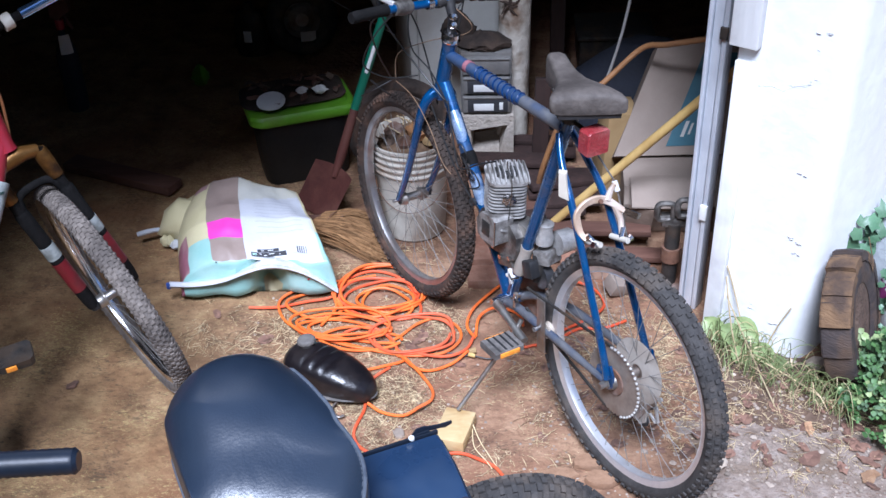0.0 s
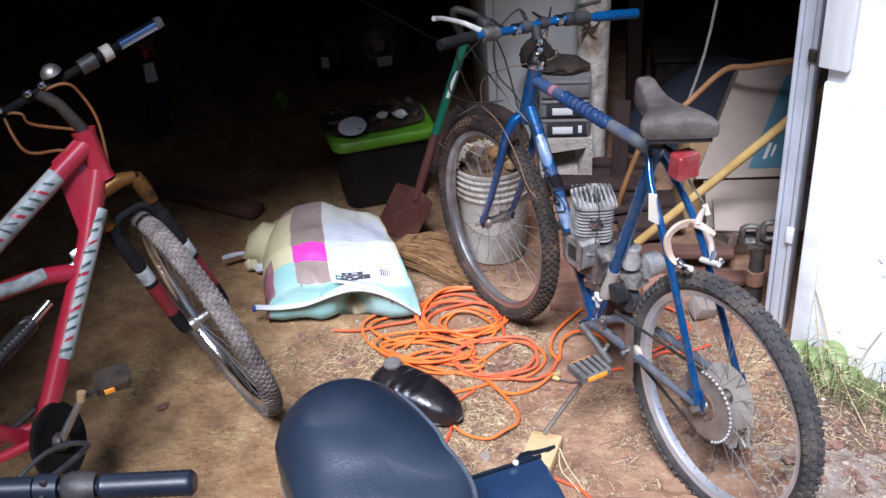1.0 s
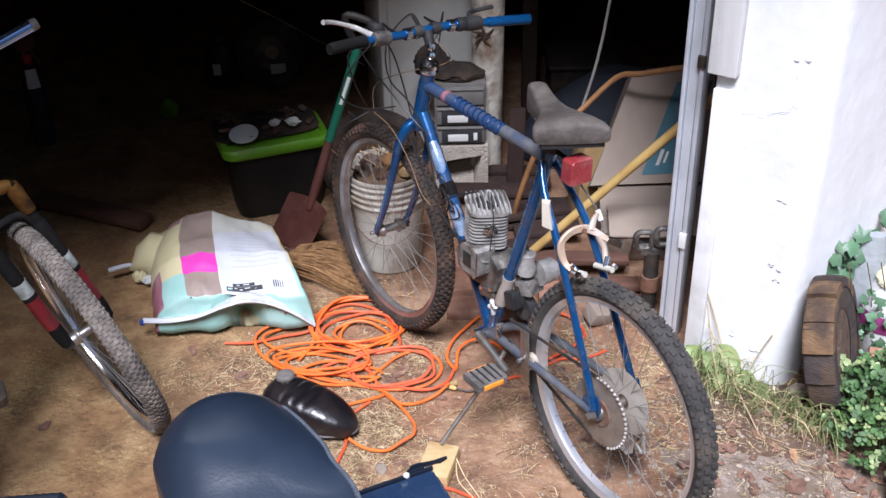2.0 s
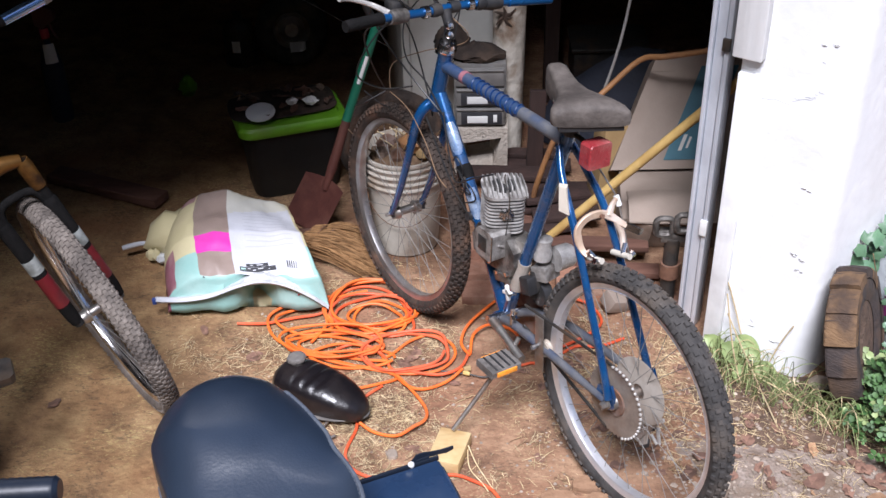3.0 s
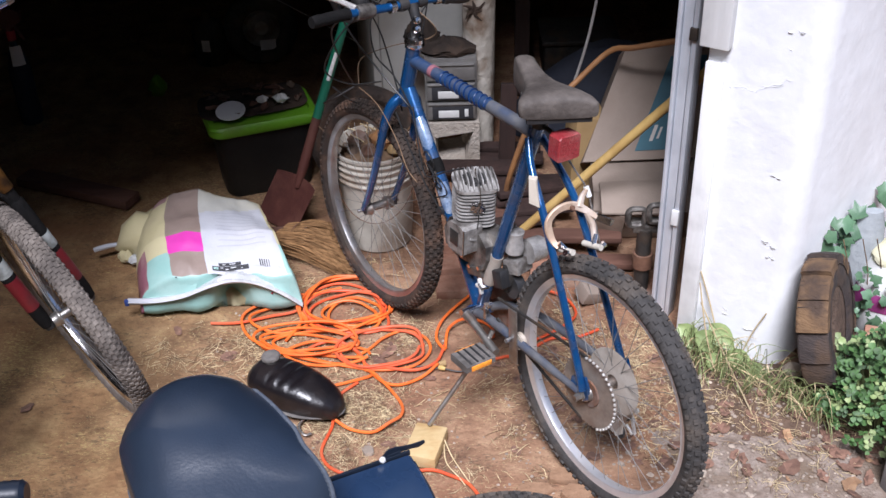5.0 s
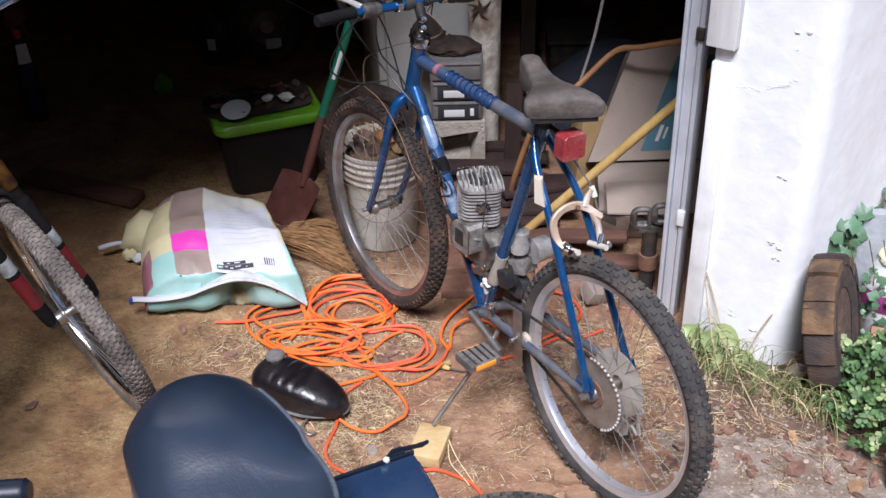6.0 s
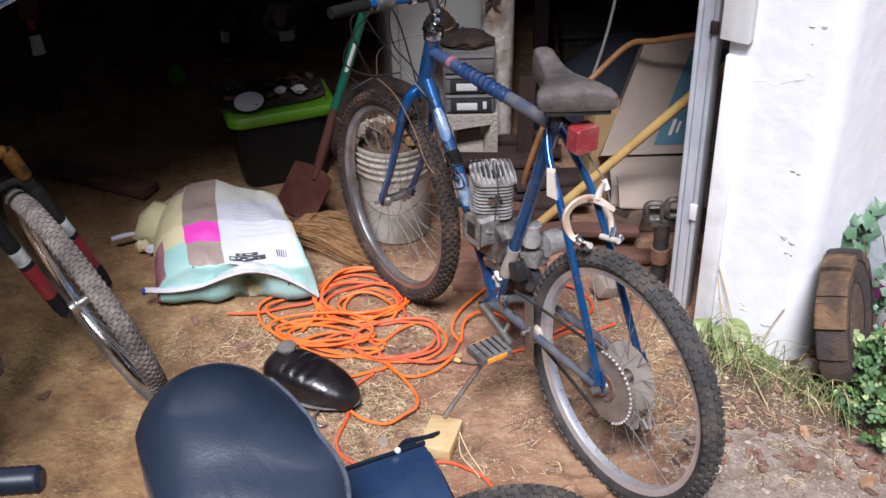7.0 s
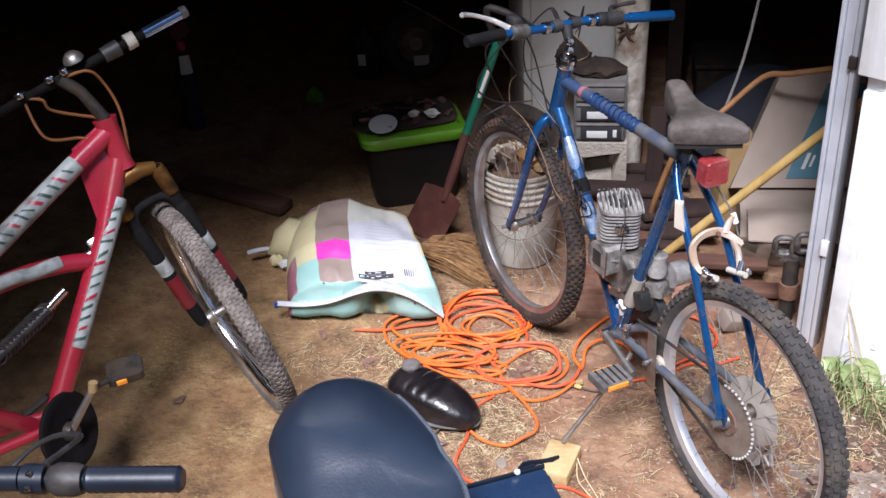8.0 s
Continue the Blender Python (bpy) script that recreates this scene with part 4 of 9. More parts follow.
    part("brake_lever", Geo().tube(smooth_path([bar[6] + Vector((0.0, 0, 0.01)), bar[5] + Vector((0.05, 0.0, 0.02)), bar[3] + Vector((0.075, 0, 0.035)), bar[0] + Vector((0.07, -0.02, 0.045))], 4), [0.009, 0.009, 0.008, 0.007, 0.007, 0.0065, 0.006, 0.006, 0.006, 0.006, 0.006, 0.0065, 0.007], 8), CAST_ALU, hb, "silver brake lever")
    part("brake_lever", Geo().tube(smooth_path([bar[18] + Vector((0.0, 0, 0.012)), bar[19] + Vector((0.05, 0, 0.015)), bar[22] + Vector((0.07, 0, 0.02))], 4), 0.0065, 8), BLACKPLASTIC, hb)
    part("lever_mount", Geo().box(bar[7] + Vector((0.025, 0, 0.02)), (0.045, 0.03, 0.03), None, 0.008), BLACKPLASTIC, hb)
    for pts in ([bar[6], L(0.95, 1.03, -0.17), L(0.965, 0.93, -0.12), L(0.90, 0.82, -0.06), L(0.80, 0.75, -0.03)],
                [bar[8], L(0.94, 1.0, -0.08), L(0.97, 0.90, -0.02), L(0.92, 0.75, 0.0), L(0.90, 0.70, 0.0)],
                [bar[18], L(0.93, 1.0, 0.12), L(0.93, 0.92, 0.06), L(0.87, 0.86, 0.03)],
                [bar[7], L(0.92, 0.98, -0.2), L(0.96, 0.87, -0.16), L(0.99, 0.77, -0.1)],
                [bar[12], L(0.93, 1.05, 0.0), L(0.97, 0.97, -0.05), L(0.93, 0.88, -0.07), L(0.86, 0.83, -0.05), L(0.79, 0.76, -0.04)],
                [bar[14], L(0.92, 1.04, 0.1), L(0.94, 0.94, 0.1), L(0.90, 0.86, 0.05)],
                [bar[9], L(0.90, 1.0, -0.14), L(0.93, 0.93, -0.19), L(0.97, 0.84, -0.2), L(0.96, 0.79, -0.13), L(0.91, 0.80, -0.06)],
                [L(0.92, 0.80, -0.14), L(0.95, 0.765, -0.19), L(0.985, 0.74, -0.2)],
                [L(0.95, 0.80, -0.19), L(0.93, 0.76, -0.15), L(0.95, 0.73, -0.11)],
                [L(0.87, 0.72, -0.04), L(0.78, 0.62, -0.04), L(0.70, 0.55, -0.04), L(0.62, 0.50, -0.035)],
                [L(0.80, 0.76, -0.03), L(0.74, 0.65, -0.045), L(0.70, 0.60, -0.05), L(0.60, 0.66, -0.06), L(0.53, 0.70, -0.05)]):
        part("cable", Geo().tube(smooth_path(pts, 6), 0.0024, 6), CABLE, bike)
    for pts in ([L(0.845, 1.02, 0.0), L(0.80, 0.97, 0.04), L(0.83, 0.93, 0.04), L(0.90, 0.90, -0.03), L(0.95, 0.86, -0.1), L(0.93, 0.80, -0.12)],
                [L(0.93, 0.79, -0.12), L(0.90, 0.74, -0.08), L(0.84, 0.66, -0.06), L(0.78, 0.59, -0.06), L(0.73, 0.57, -0.06)]):
        part("cable", Geo().tube(smooth_path(pts, 6), 0.0013, 6), TWIG, bike, "bare tan wire")
    # saddle and post
    part("seat_post", Geo().tube([L(0.306, 0.905), L(0.292, 0.955)], 0.0125, 12), STEEL_DULL, bike)
    part("post_clamp", Geo().tube([L(0.305, 0.900), L(0.302, 0.918)], 0.021, 14), BLACKPLASTIC, bike)
    rings = []
    turn = Matrix.Translation(L(0.30, 0)) @ Matrix.Rotation(radians(-15), 4, "Z") @ Matrix.Translation(-L(0.30, 0))
    for x, w, zt, d, e in ((0.432, 0.022, 1.016, 0.045, 0), (0.428, 0.040, 1.026, 0.068, 0), (0.41, 0.050, 1.029, 0.076, 0), (0.38, 0.052, 1.022, 0.074, 0), (0.345, 0.060, 1.013, 0.068, 0), (0.31, 0.080, 1.010, 0.062, 0), (0.28, 0.115, 1.012, 0.058, 0.3), (0.25, 0.148, 1.016, 0.056, 0.6), (0.225, 0.172, 1.017, 0.055, 0.9), (0.208, 0.178, 1.013, 0.052, 1), (0.202, 0.172, 1.006, 0.044, 1), (0.2005, 0.150, 0.999, 0.028, 1)):
        ring = []
        for k in range(24):
            ca, sa = math.cos(2 * math.pi * k / 24), math.sin(2 * math.pi * k / 24)
            y = w / 2 * math.copysign(abs(ca) ** 0.5, ca)
            z = zt - d / 2 + d / 2 * math.copysign(abs(sa) ** (0.34 if sa > 0 else 0.25), sa)
            z -= (0.008 * (abs(y) / 0.09) ** 2 if sa > 0 else 0)
            ring.append(turn @ Vector((x + 0.22 * y * e + 0.0012 * NZ(k, x * 60, 0.7), y + 0.0015 * NZ(k + 4, x * 50, 0.8), z)))
        rings.append(ring)
    sad = part("saddle", Geo().loft(rings), SADDLE, bike, "worn dusty grey saddle", 50)
    part("saddle_base", Geo().loft([[turn @ Vector((x + 0.2 * y, y, z)) for x, y in ((0.206, -0.076), (0.206, 0.07), (0.25, 0.06), (0.36, 0.02), (0.36, -0.02), (0.25, -0.06))] for z in (0.950, 0.962)]), BLACKPLASTIC, sad, "black plastic saddle base")
    for s in (-1, 1):
        part("saddle_rail", Geo().tube(smooth_path([L(0.36, 0.965, s * 0.012), L(0.30, 0.945, s * 0.022), L(0.24, 0.958, s * 0.03)], 4), 0.0035, 8), STEEL_DULL, bike)
    part("reflector_bracket", Geo().tube([L(0.30, 0.905), L(0.24, 0.90)], 0.006, 8), BLACKPLASTIC, bike)
    part("rear_reflector", Geo().loft([[L(x, 0.885 + 0.032 * h * k, 0.005 + 0.032 * w * k) for w, h in ((-1, -0.9), (-0.85, -1), (0.85, -1), (1, -0.9), (1, 0.8), (0.8, 1), (-0.8, 1), (-1, 0.8))] for x, k in ((0.236, 0.95), (0.21, 1.0), (0.2, 1.0), (0.197, 0.94))]), RED_LENS, bike, "dusty red rear reflector", 25)
    # rear brake: horseshoe booster, arms, pads, cable
    arch = smooth_path([L(0.150, 0.660, -0.046), L(0.170, 0.675, -0.052), L(0.185, 0.712, -0.053), L(0.187, 0.735, -0.032), L(0.184, 0.742, 0.0), L(0.176, 0.734, 0.03), L(0.146, 0.712, 0.062)], 4)
    rings = []
    for i, p in enumerate(arch):
        t_ = (arch[min(i + 1, len(arch) - 1)] - arch[max(i - 1, 0)]).normalized()
        sd = t_.cross(X).normalized() * (0.006 + 0.004 * min(1, i / 6, (len(arch) - 1 - i) / 4))
        fx = (X - t_ * X.dot(t_)).normalized() * 0.0042
        rings.append([p + sd * 0.8 + fx, p + sd + fx * 0.5, p + sd - fx * 0.5, p + sd * 0.8 - fx, p - sd * 0.8 - fx, p - sd - fx * 0.5, p - sd + fx * 0.5, p - sd * 0.8 + fx])
    part("brake_arch", Geo().loft(rings), COPPER, bike, "coppery horseshoe brake arch")
    part("arch_bolt", Geo().tube([L(0.172, 0.742, 0.004), L(0.166, 0.744, 0.004)], 0.006, 8), RUST, bike)
    part("brake_arm", Geo().tube([L(0.176, 0.735, 0.03), L(0.182, 0.758, 0.044), L(0.178, 0.774, 0.05)], [0.009, 0.007, 0.005], 8), COPPER, bike)
    part("brake_arm", Geo().tube(smooth_path([L(0.165, 0.722, 0.045), L(0.150, 0.69, 0.055), L(0.135, 0.655, 0.05)], 3), [0.008, 0.0085, 0.008, 0.0075, 0.007, 0.0065, 0.006], 8), COPPER, bike)
    part("brake_lever_end", Geo().loft([[L(0.146 - 0.03 * t, 0.712 - 0.008 * t + z, 0.062 + 0.02 * t + y) for y, z in ((-0.004, -0.008), (0.006, -0.006), (0.008, 0.006), (-0.002, 0.009))] for t in (0, 0.4, 0.8, 1.0)]), CHROME, bike)
    for s, a0, b0 in ((-1, 0.137, 0.657), (1, 0.122, 0.654)):
        part("brake_pad", Geo().tube([L(a0 + 0.032, b0 - 0.010, s * 0.036), L(a0, b0 - 0.001, s * 0.036), L(a0 - 0.028, b0 + 0.008, s * 0.036)], 0.0075, 10), PAIL, bike)
        part("pad_bolt", Geo().tube([L(a0 - 0.004, b0 + 0.001, s * 0.034), L(a0 + 0.008, b0 + 0.022, s * 0.05)], 0.0055, 8), CHROME, bike)
        part("pad_nut", Geo().tube([L(a0 - 0.02, b0 + 0.006, s * 0.046), L(a0 - 0.02, b0 + 0.010, s * 0.054)], 0.008, 6), CHROME, bike)
    part("brake_cable", Geo().tube(smooth_path([L(0.27, 0.86, 0.03), L(0.215, 0.80, 0.05), L(0.185, 0.768, 0.058), L(0.155, 0.70, 0.064), L(0.125, 0.63, 0.066)], 4), 0.0024, 6), STEEL_DULL, bike)
    part("cable_stop", Geo().tube([L(0.188, 0.775, 0.057), L(0.176, 0.752, 0.060)], 0.007, 8), CERAMIC, bike)
    part("cable_stop", Geo().tube([L(0.158, 0.712, 0.064), L(0.150, 0.702, 0.066)], 0.0075, 8), CERAMIC, bike)
    # engine sprocket, chain, rear cluster
    sm = frame3(L(0, 0.33, -0.044), X, Z)
    g = Geo().lathe([(0.020, 0.0), (0.0905, 0.0), (0.0905, 0.004), (0.020, 0.004), (0.020, 0.0)], sm, 60)
    for i in range(44):
        a = 2 * math.pi * i / 44
        g.box(sm @ Vector((0.0915 * math.cos(a), 0.0915 * math.sin(a), 0.002)), (0.006, 0.0035, 0.006), frame3((0, 0, 0), (math.cos(a), 0, math.sin(a)), (0, 1, 0)))
    part("drive_sprocket", g, SPROCKET, rw, "oily dark drive sprocket")
    part("rag_joint", Geo().lathe([(0.02, -0.004), (0.036, -0.004), (0.038, 0.010), (0.02, 0.012), (0.02, -0.004)], sm, 24), RUST, rw)
    for i in range(9):
        a = 2 * math.pi * (i + 0.5) / 9
        part("joint_bolt", Geo().tube([sm @ Vector((0.031 * math.cos(a), 0.031 * math.sin(a), 0.010)), sm @ Vector((0.031 * math.cos(a), 0.031 * math.sin(a), 0.016))], 0.0042, 6), STEEL_DULL, rw)
    for i in range(46):
        a = 2 * math.pi * i / 46
        if 1.3 < a < 4.3:
            p = L(0.0935 * math.cos(a), 0.33 + 0.0935 * math.sin(a), -0.046)
            part("chain_link", Geo().box(p, (0.0072, 0.006, 0.0062), frame3((0, 0, 0), (-math.sin(a), 0, math.cos(a)), (0, 1, 0)), 0.002), CHAIN, rw)
    g = Geo().lathe([(0.02, 0.0), (0.082, 0.002), (0.088, 0.004), (0.082, 0.006), (0.02, 0.012), (0.02, 0.0)], frame3(L(0, 0.33, 0.03), X, Z), 36)
    part("spoke_guard", g, GUARD, rw, "dusty grey spoke guard disc")
    for k, r_ in enumerate((0.052, 0.045, 0.038, 0.031)):
        part("rear_cog", Geo().prism([((r_ + (0.002 if i % 2 else -0.002)) * math.cos(math.pi * i / 18), (r_ + (0.002 if i % 2 else -0.002)) * math.sin(math.pi * i / 18)) for i in range(36)], 0.003, frame3(L(0, 0.33, 0.042 + 0.006 * k), X, Z)), RUST, rw)
    part("derailleur", Geo().tube([L(-0.01, 0.30, 0.085), L(-0.02, 0.22, 0.08), L(0.02, 0.15, 0.075)], [0.016, 0.012, 0.014], 8), STEEL_DULL, bike, "grey rear derailleur")
    part("derailleur_cage", Geo().prism([(0.02, 0.0), (0.03, -0.09), (0.005, -0.11), (-0.015, -0.09), (-0.012, 0.0)], 0.004, frame3(L(0.0, 0.245, 0.07), X, Z)), GUARD, bike)
    for k, (x, z, c, lx, lz, ry, mt) in enumerate(((-0.03, 0.235, 0.088, 0.034, 0.010, 35, CHAIN), (-0.012, 0.205, 0.092, 0.012, 0.040, -15, CHROME), (-0.036, 0.190, 0.086, 0.010, 0.045, 20, CAST_ALU), (-0.02, 0.165, 0.09, 0.03, 0.008, -30, CHAIN))):
        part("derailleur_link", Geo().box(L(x, z, c), (lx, 0.006, lz), pose(0, 0, 0, 0, ry, 0), 0.0015), mt, bike, "bright worn derailleur link")
    for k, z in enumerate((0.215, 0.150)):
        part("jockey_wheel", Geo().lathe([(0, -0.004), (0.017, -0.004), (0.019, 0), (0.017, 0.004), (0, 0.004)], frame3(L(0.012 * k - 0.012, z, 0.078), X, Z), 16), BLACKPLASTIC, bike)
    for sgn in (0.092, -0.09):
        part("chain_run", Geo().tube([L(0.02, 0.33 + sgn, -0.043), L(0.36, 0.365 + sgn * 0.35, -0.05)], 0.0045, 6), DARKMETAL, bike)
    part("tensioner_plate", Geo().box(L(0.263, 0.345, -0.073), (0.034, 0.004, 0.155), pose(0, 0, 0, 0, 6, 0), 0.0015), STEEL_DULL, bike, "flat steel chain tensioner plate")
    part("tensioner_wheel", Geo().lathe([(0, -0.008), (0.022, -0.008), (0.019, 0), (0.022, 0.008), (0, 0.008)], frame3(L(0.255, 0.33, -0.058), X, Z), 18), PAIL, bike)
    part("tensioner_bolt", Geo().tube([L(0.268, 0.335, -0.05), L(0.268, 0.335, -0.092)], 0.007, 8), CHROME, bike)
    # cranks and pedals
    part("crank_spindle", Geo().tube([L(0.485, 0.285, -0.075), L(0.485, 0.275, 0.10)], 0.011, 12), CHROME, bike)
    part("crank_arm", Geo().tube([L(0.475, 0.285, -0.066), L(0.40, 0.272, -0.072), L(0.324, 0.257, -0.078)], [0.014, 0.0105, 0.012], 10), STEEL_DULL, bike)
    part("crank_arm", Geo().tube([L(0.49, 0.265, 0.095), L(0.66, 0.29, 0.10)], [0.013, 0.011], 10), STEEL_DULL, bike)
    part("chainring", Geo().prism([((0.082 + (0.003 if i % 2 else -0.002)) * math.cos(math.pi * i / 40), (0.082 + (0.003 if i % 2 else -0.002)) * math.sin(math.pi * i / 40)) for i in range(80)], 0.004, frame3(L(0.49, 0.265, 0.06), X, Z)), RUST, bike)
    for sx, sb, sc, d in ((0.345, 0.25, -0.135, -1), (0.66, 0.29, 0.155, 1)):
        pd = part("pedal", Geo().loft([[L(sx + u * 0.037, sb + w * 0.011, sc + d * v) for u, w in ((-1, -0.7), (-0.9, -1), (0.9, -1), (1, -0.7), (1, 0.7), (0.9, 1), (-0.9, 1), (-1, 0.7))] for v in (-0.045, -0.035, 0.038, 0.046)]), CAP_DUSTY, bike, "dusty black plastic pedal with amber reflectors")
        for u in (-1, 1):
            part("pedal_reflector", Geo().box(L(sx + u * 0.0385, sb, sc), (0.004, 0.062, 0.014), None, 0.001), AMBER, pd, "amber pedal reflector")
        for v in (-0.028, -0.008, 0.012, 0.03):
            part("pedal_rib", Geo().box(L(sx, sb + 0.0105, sc + v), (0.066, 0.006, 0.004), None, 0.001), BLACKPLASTIC, pd)
    # engine
    eng = part("engine_crankcase", Geo().loft([[L(0.53 + x, 0.465 + z, c) for x, z in ((-0.085, -0.01), (-0.07, -0.045), (0.05, -0.06), (0.10, -0.045), (0.11, 0.0), (0.085, 0.045), (-0.05, 0.055), (-0.08, 0.03))] for c in (-0.03, -0.024, 0.036, 0.045)]), GRIMY, bike, "grimy cast aluminium engine crankcase", 30)
    box = [(0.0, 0.006), (0.006, 0.0), (0.064, 0.0), (0.074, 0.012), (0.074, 0.07), (0.062, 0.082), (0.010, 0.084), (0.0, 0.076)]
    part("magneto_cover", Geo().loft([[L(0.487 + x, 0.463 + z, c) for x, z in box] for c in (-0.015, -0.070, -0.076)]), CAST_DULL, eng, "grey magneto cover", 30)
    part("cover_window", Geo().box(L(0.527, 0.505, -0.0765), (0.036, 0.003, 0.042), None, 0.001), DARKMETAL, eng)
    part("cover_seam", Geo().tube([L(0.4865, 0.466, -0.0755), L(0.4865, 0.542, -0.0755)], 0.0022, 6), CHROME, eng)
    part("cover_badge", Geo().lathe([(0, 0.0), (0.015, 0.0), (0.015, 0.002), (0, 0.002)], frame3(L(0.4875, 0.508, -0.045), Vector((0, 1, 0)), Z) @ pose(0, 0, 0, 0, 0, 0), 20), DARKMETAL, eng)
    part("badge_bar", Geo().box(L(0.4845, 0.508, -0.045), (0.003, 0.022, 0.005), pose(0, 0, 0, 25, 0, 0)), CAST_ALU, eng)
    part("clutch_housing", Geo().lathe([(0, 0.055), (0.026, 0.055), (0.032, 0.047), (0.034, 0.0), (0, 0.0)], frame3(L(0.385, 0.49, 0.055), X, Z), 24), CAST_ALU, eng)
    part("clutch_arm", Geo().tube([L(0.415, 0.45, 0.02), L(0.40, 0.41, 0.015), L(0.405, 0.375, 0.01)], [0.016, 0.014, 0.010], 12), DARKMETAL, eng)
    part("housing_seam", Geo().tube([L(0.388, 0.418, -0.06), L(0.405, 0.408, -0.0715), L(0.425, 0.412, -0.067)], 0.003, 6), CHROME, eng)
    part("adjuster_bolt", Geo().tube([L(0.415, 0.335, -0.05), L(0.385, 0.345, -0.065)], 0.0065, 8), CHROME, eng)
    part("adjuster_bolt", Geo().tube([L(0.40, 0.36, -0.058), L(0.40, 0.315, -0.058)], 0.0065, 8), CHROME, eng)
    part("drive_cover", Geo().lathe([(0, 0.03), (0.03, 0.03), (0.034, 0.024), (0.034, 0), (0, 0)], frame3(L(0.40, 0.385, 0.02), X, Z), 20), BLACKPLASTIC, eng)
    swivel = Matrix.Rotation(radians(-26), 4, "Z")
    for i in range(10):
        z = 0.532 + i * 0.0100
        w = 0.059 if i < 9 else 0.061
        ring = [(w * math.copysign(abs(math.cos(a)) ** 0.45, math.cos(a)), 0.054 * math.copysign(abs(math.sin(a)) ** 0.45, math.sin(a))) for a in [2 * math.pi * k / 24 for k in range(24)]]
        part("cooling_fin", Geo().prism(ring, 0.0032, Matrix.Translation(L(0.55, z)) @ swivel), CAST_ALU, eng)
    # barrel coloured black to paint the shade in the gaps between the fins
    part("cylinder_barrel", Geo().tube([L(0.55, 0.50), L(0.55, 0.65)], 0.034, 20), BLACKPLASTIC, eng)
    part("cylinder_head", Geo().prism([(0.062 * math.copysign(abs(math.cos(a)) ** 0.42, math.cos(a)), 0.056 * math.copysign(abs(math.sin(a)) ** 0.42, math.sin(a))) for a in [2 * math.pi * k / 28 for k in range(28)]], 0.008, Matrix.Translation(L(0.55, 0.633)) @ swivel), CAST_ALU, eng)
    for i in range(9):
        c = (i - 4) * 0.0125
        h = 0.023 - 0.006 * (abs(i - 4) / 4) ** 2
        fin = [(-0.062, 0.0), (0.062, 0.0), (0.062, h * 0.4), (0.036, h), (-0.034, h), (-0.062, h * 0.4)]
        part("head_fin", Geo().prism(fin, 0.0030, Matrix.Translation(L(0.55, 0.640)) @ swivel @ frame3(L(0, 0, c + 0.0015), X, Z)), CAST_ALU, eng, "", 25)
    part("spark_plug", Geo().tube([L(0.55, 0.655), L(0.548, 0.674), L(0.545, 0.681)], [0.010, 0.008, 0.005], 10), CAST_ALU, eng)
    part("plug_lead", Geo().tube(smooth_path([L(0.545, 0.680), L(0.52, 0.682, -0.02), L(0.482, 0.65, -0.03), L(0.478, 0.58, -0.035), L(0.482, 0.54, -0.035)], 6), 0.0016, 6), DARKMETAL, eng)
    part("exhaust_flange", Geo().box(L(0.496, 0.592, -0.026), (0.012, 0.040, 0.020), pose(0, 0, 0, 20, 0, -26), 0.004), CHROME, eng)
    part("flange_lug", Geo().box(L(0.493, 0.596, -0.028), (0.010, 0.014, 0.034), pose(0, 0, 0, 30, 0, -26), 0.003), CHROME, eng)
    part("intake_block", Geo().box(L(0.455, 0.50, 0.02), (0.05, 0.05, 0.05), None, 0.004), STEEL_DULL, eng)
    part("carburettor", Geo().lathe([(0, 0), (0.024, 0), (0.026, 0.02), (0.02, 0.04), (0.024, 0.06), (0, 0.065)], Matrix.Translation(L(0.405, 0.49, 0.03)), 18), CAST_ALU, eng)
    rg = random.Random(17)
    for x, z, c, s1, s2, s3, mt in ((0.40, 0.45, 0.04, 0.05, 0.06, 0.04, CAST_DULL), (0.50, 0.40, -0.01, 0.06, 0.04, 0.03, GRIMY), (0.43, 0.545, 0.03, 0.03, 0.035, 0.025, GRIMY)):
        part("casting_lug", Geo().box(L(x, z, c), (s1, s2, s3), pose(0, 0, 0, rg.uniform(-20, 20), rg.uniform(-25, 25), rg.uniform(-15, 15)), 0.003), mt, eng)
    for x, z, c in ((0.51, 0.41, -0.035), (0.545, 0.425, -0.035), (0.47, 0.425, -0.035)):
        part("case_bolt", Geo().lathe([(0, -0.008), (0.005, -0.007), (0.006, -0.003), (0.006, 0.004), (0, 0.004)], frame3(L(x, z, c), X, Z) @ pose(0, 0, 0, 180), 8), CHROME, eng)
    s0, s1 = L(0.44, 0.46), L(0.50, 0.262)
    part("tube_sleeve", Geo().tube([s0 + (s0 - s1) * 0.06, s0.lerp(s1, 0.1), s0.lerp(s1, 0.28), s0.lerp(s1, 0.36), s0.lerp(s1, 0.44)], [0.0178, 0.0190, 0.0196, 0.0205, 0.0185], 16), GUARD, bike, "pale grey sleeve on the seat tube")
    for dx, dz in ((0.018, 0.005), (0.005, 0.022)):
        part("cable_clip", Geo().box(L(0.445, 0.385, -0.045), (dx * 2, 0.010, dz * 2), pose(0, 0, 0, 0, 15, 0), 0.002), CERAMIC, bike, "small white plastic clip")
    part("coil_box", Geo().box(L(0.41, 0.415, -0.005), (0.04, 0.03, 0.05), pose(0, 0, 0, 0, 20, 0), 0.005), BLACKPLASTIC, bike, "small black ignition box")
    part("engine_mount", Geo().tube([L(0.668, 0.50, -0.03), L(0.668, 0.50, 0.03)], 0.012, 10), BLACKPLASTIC, bike)
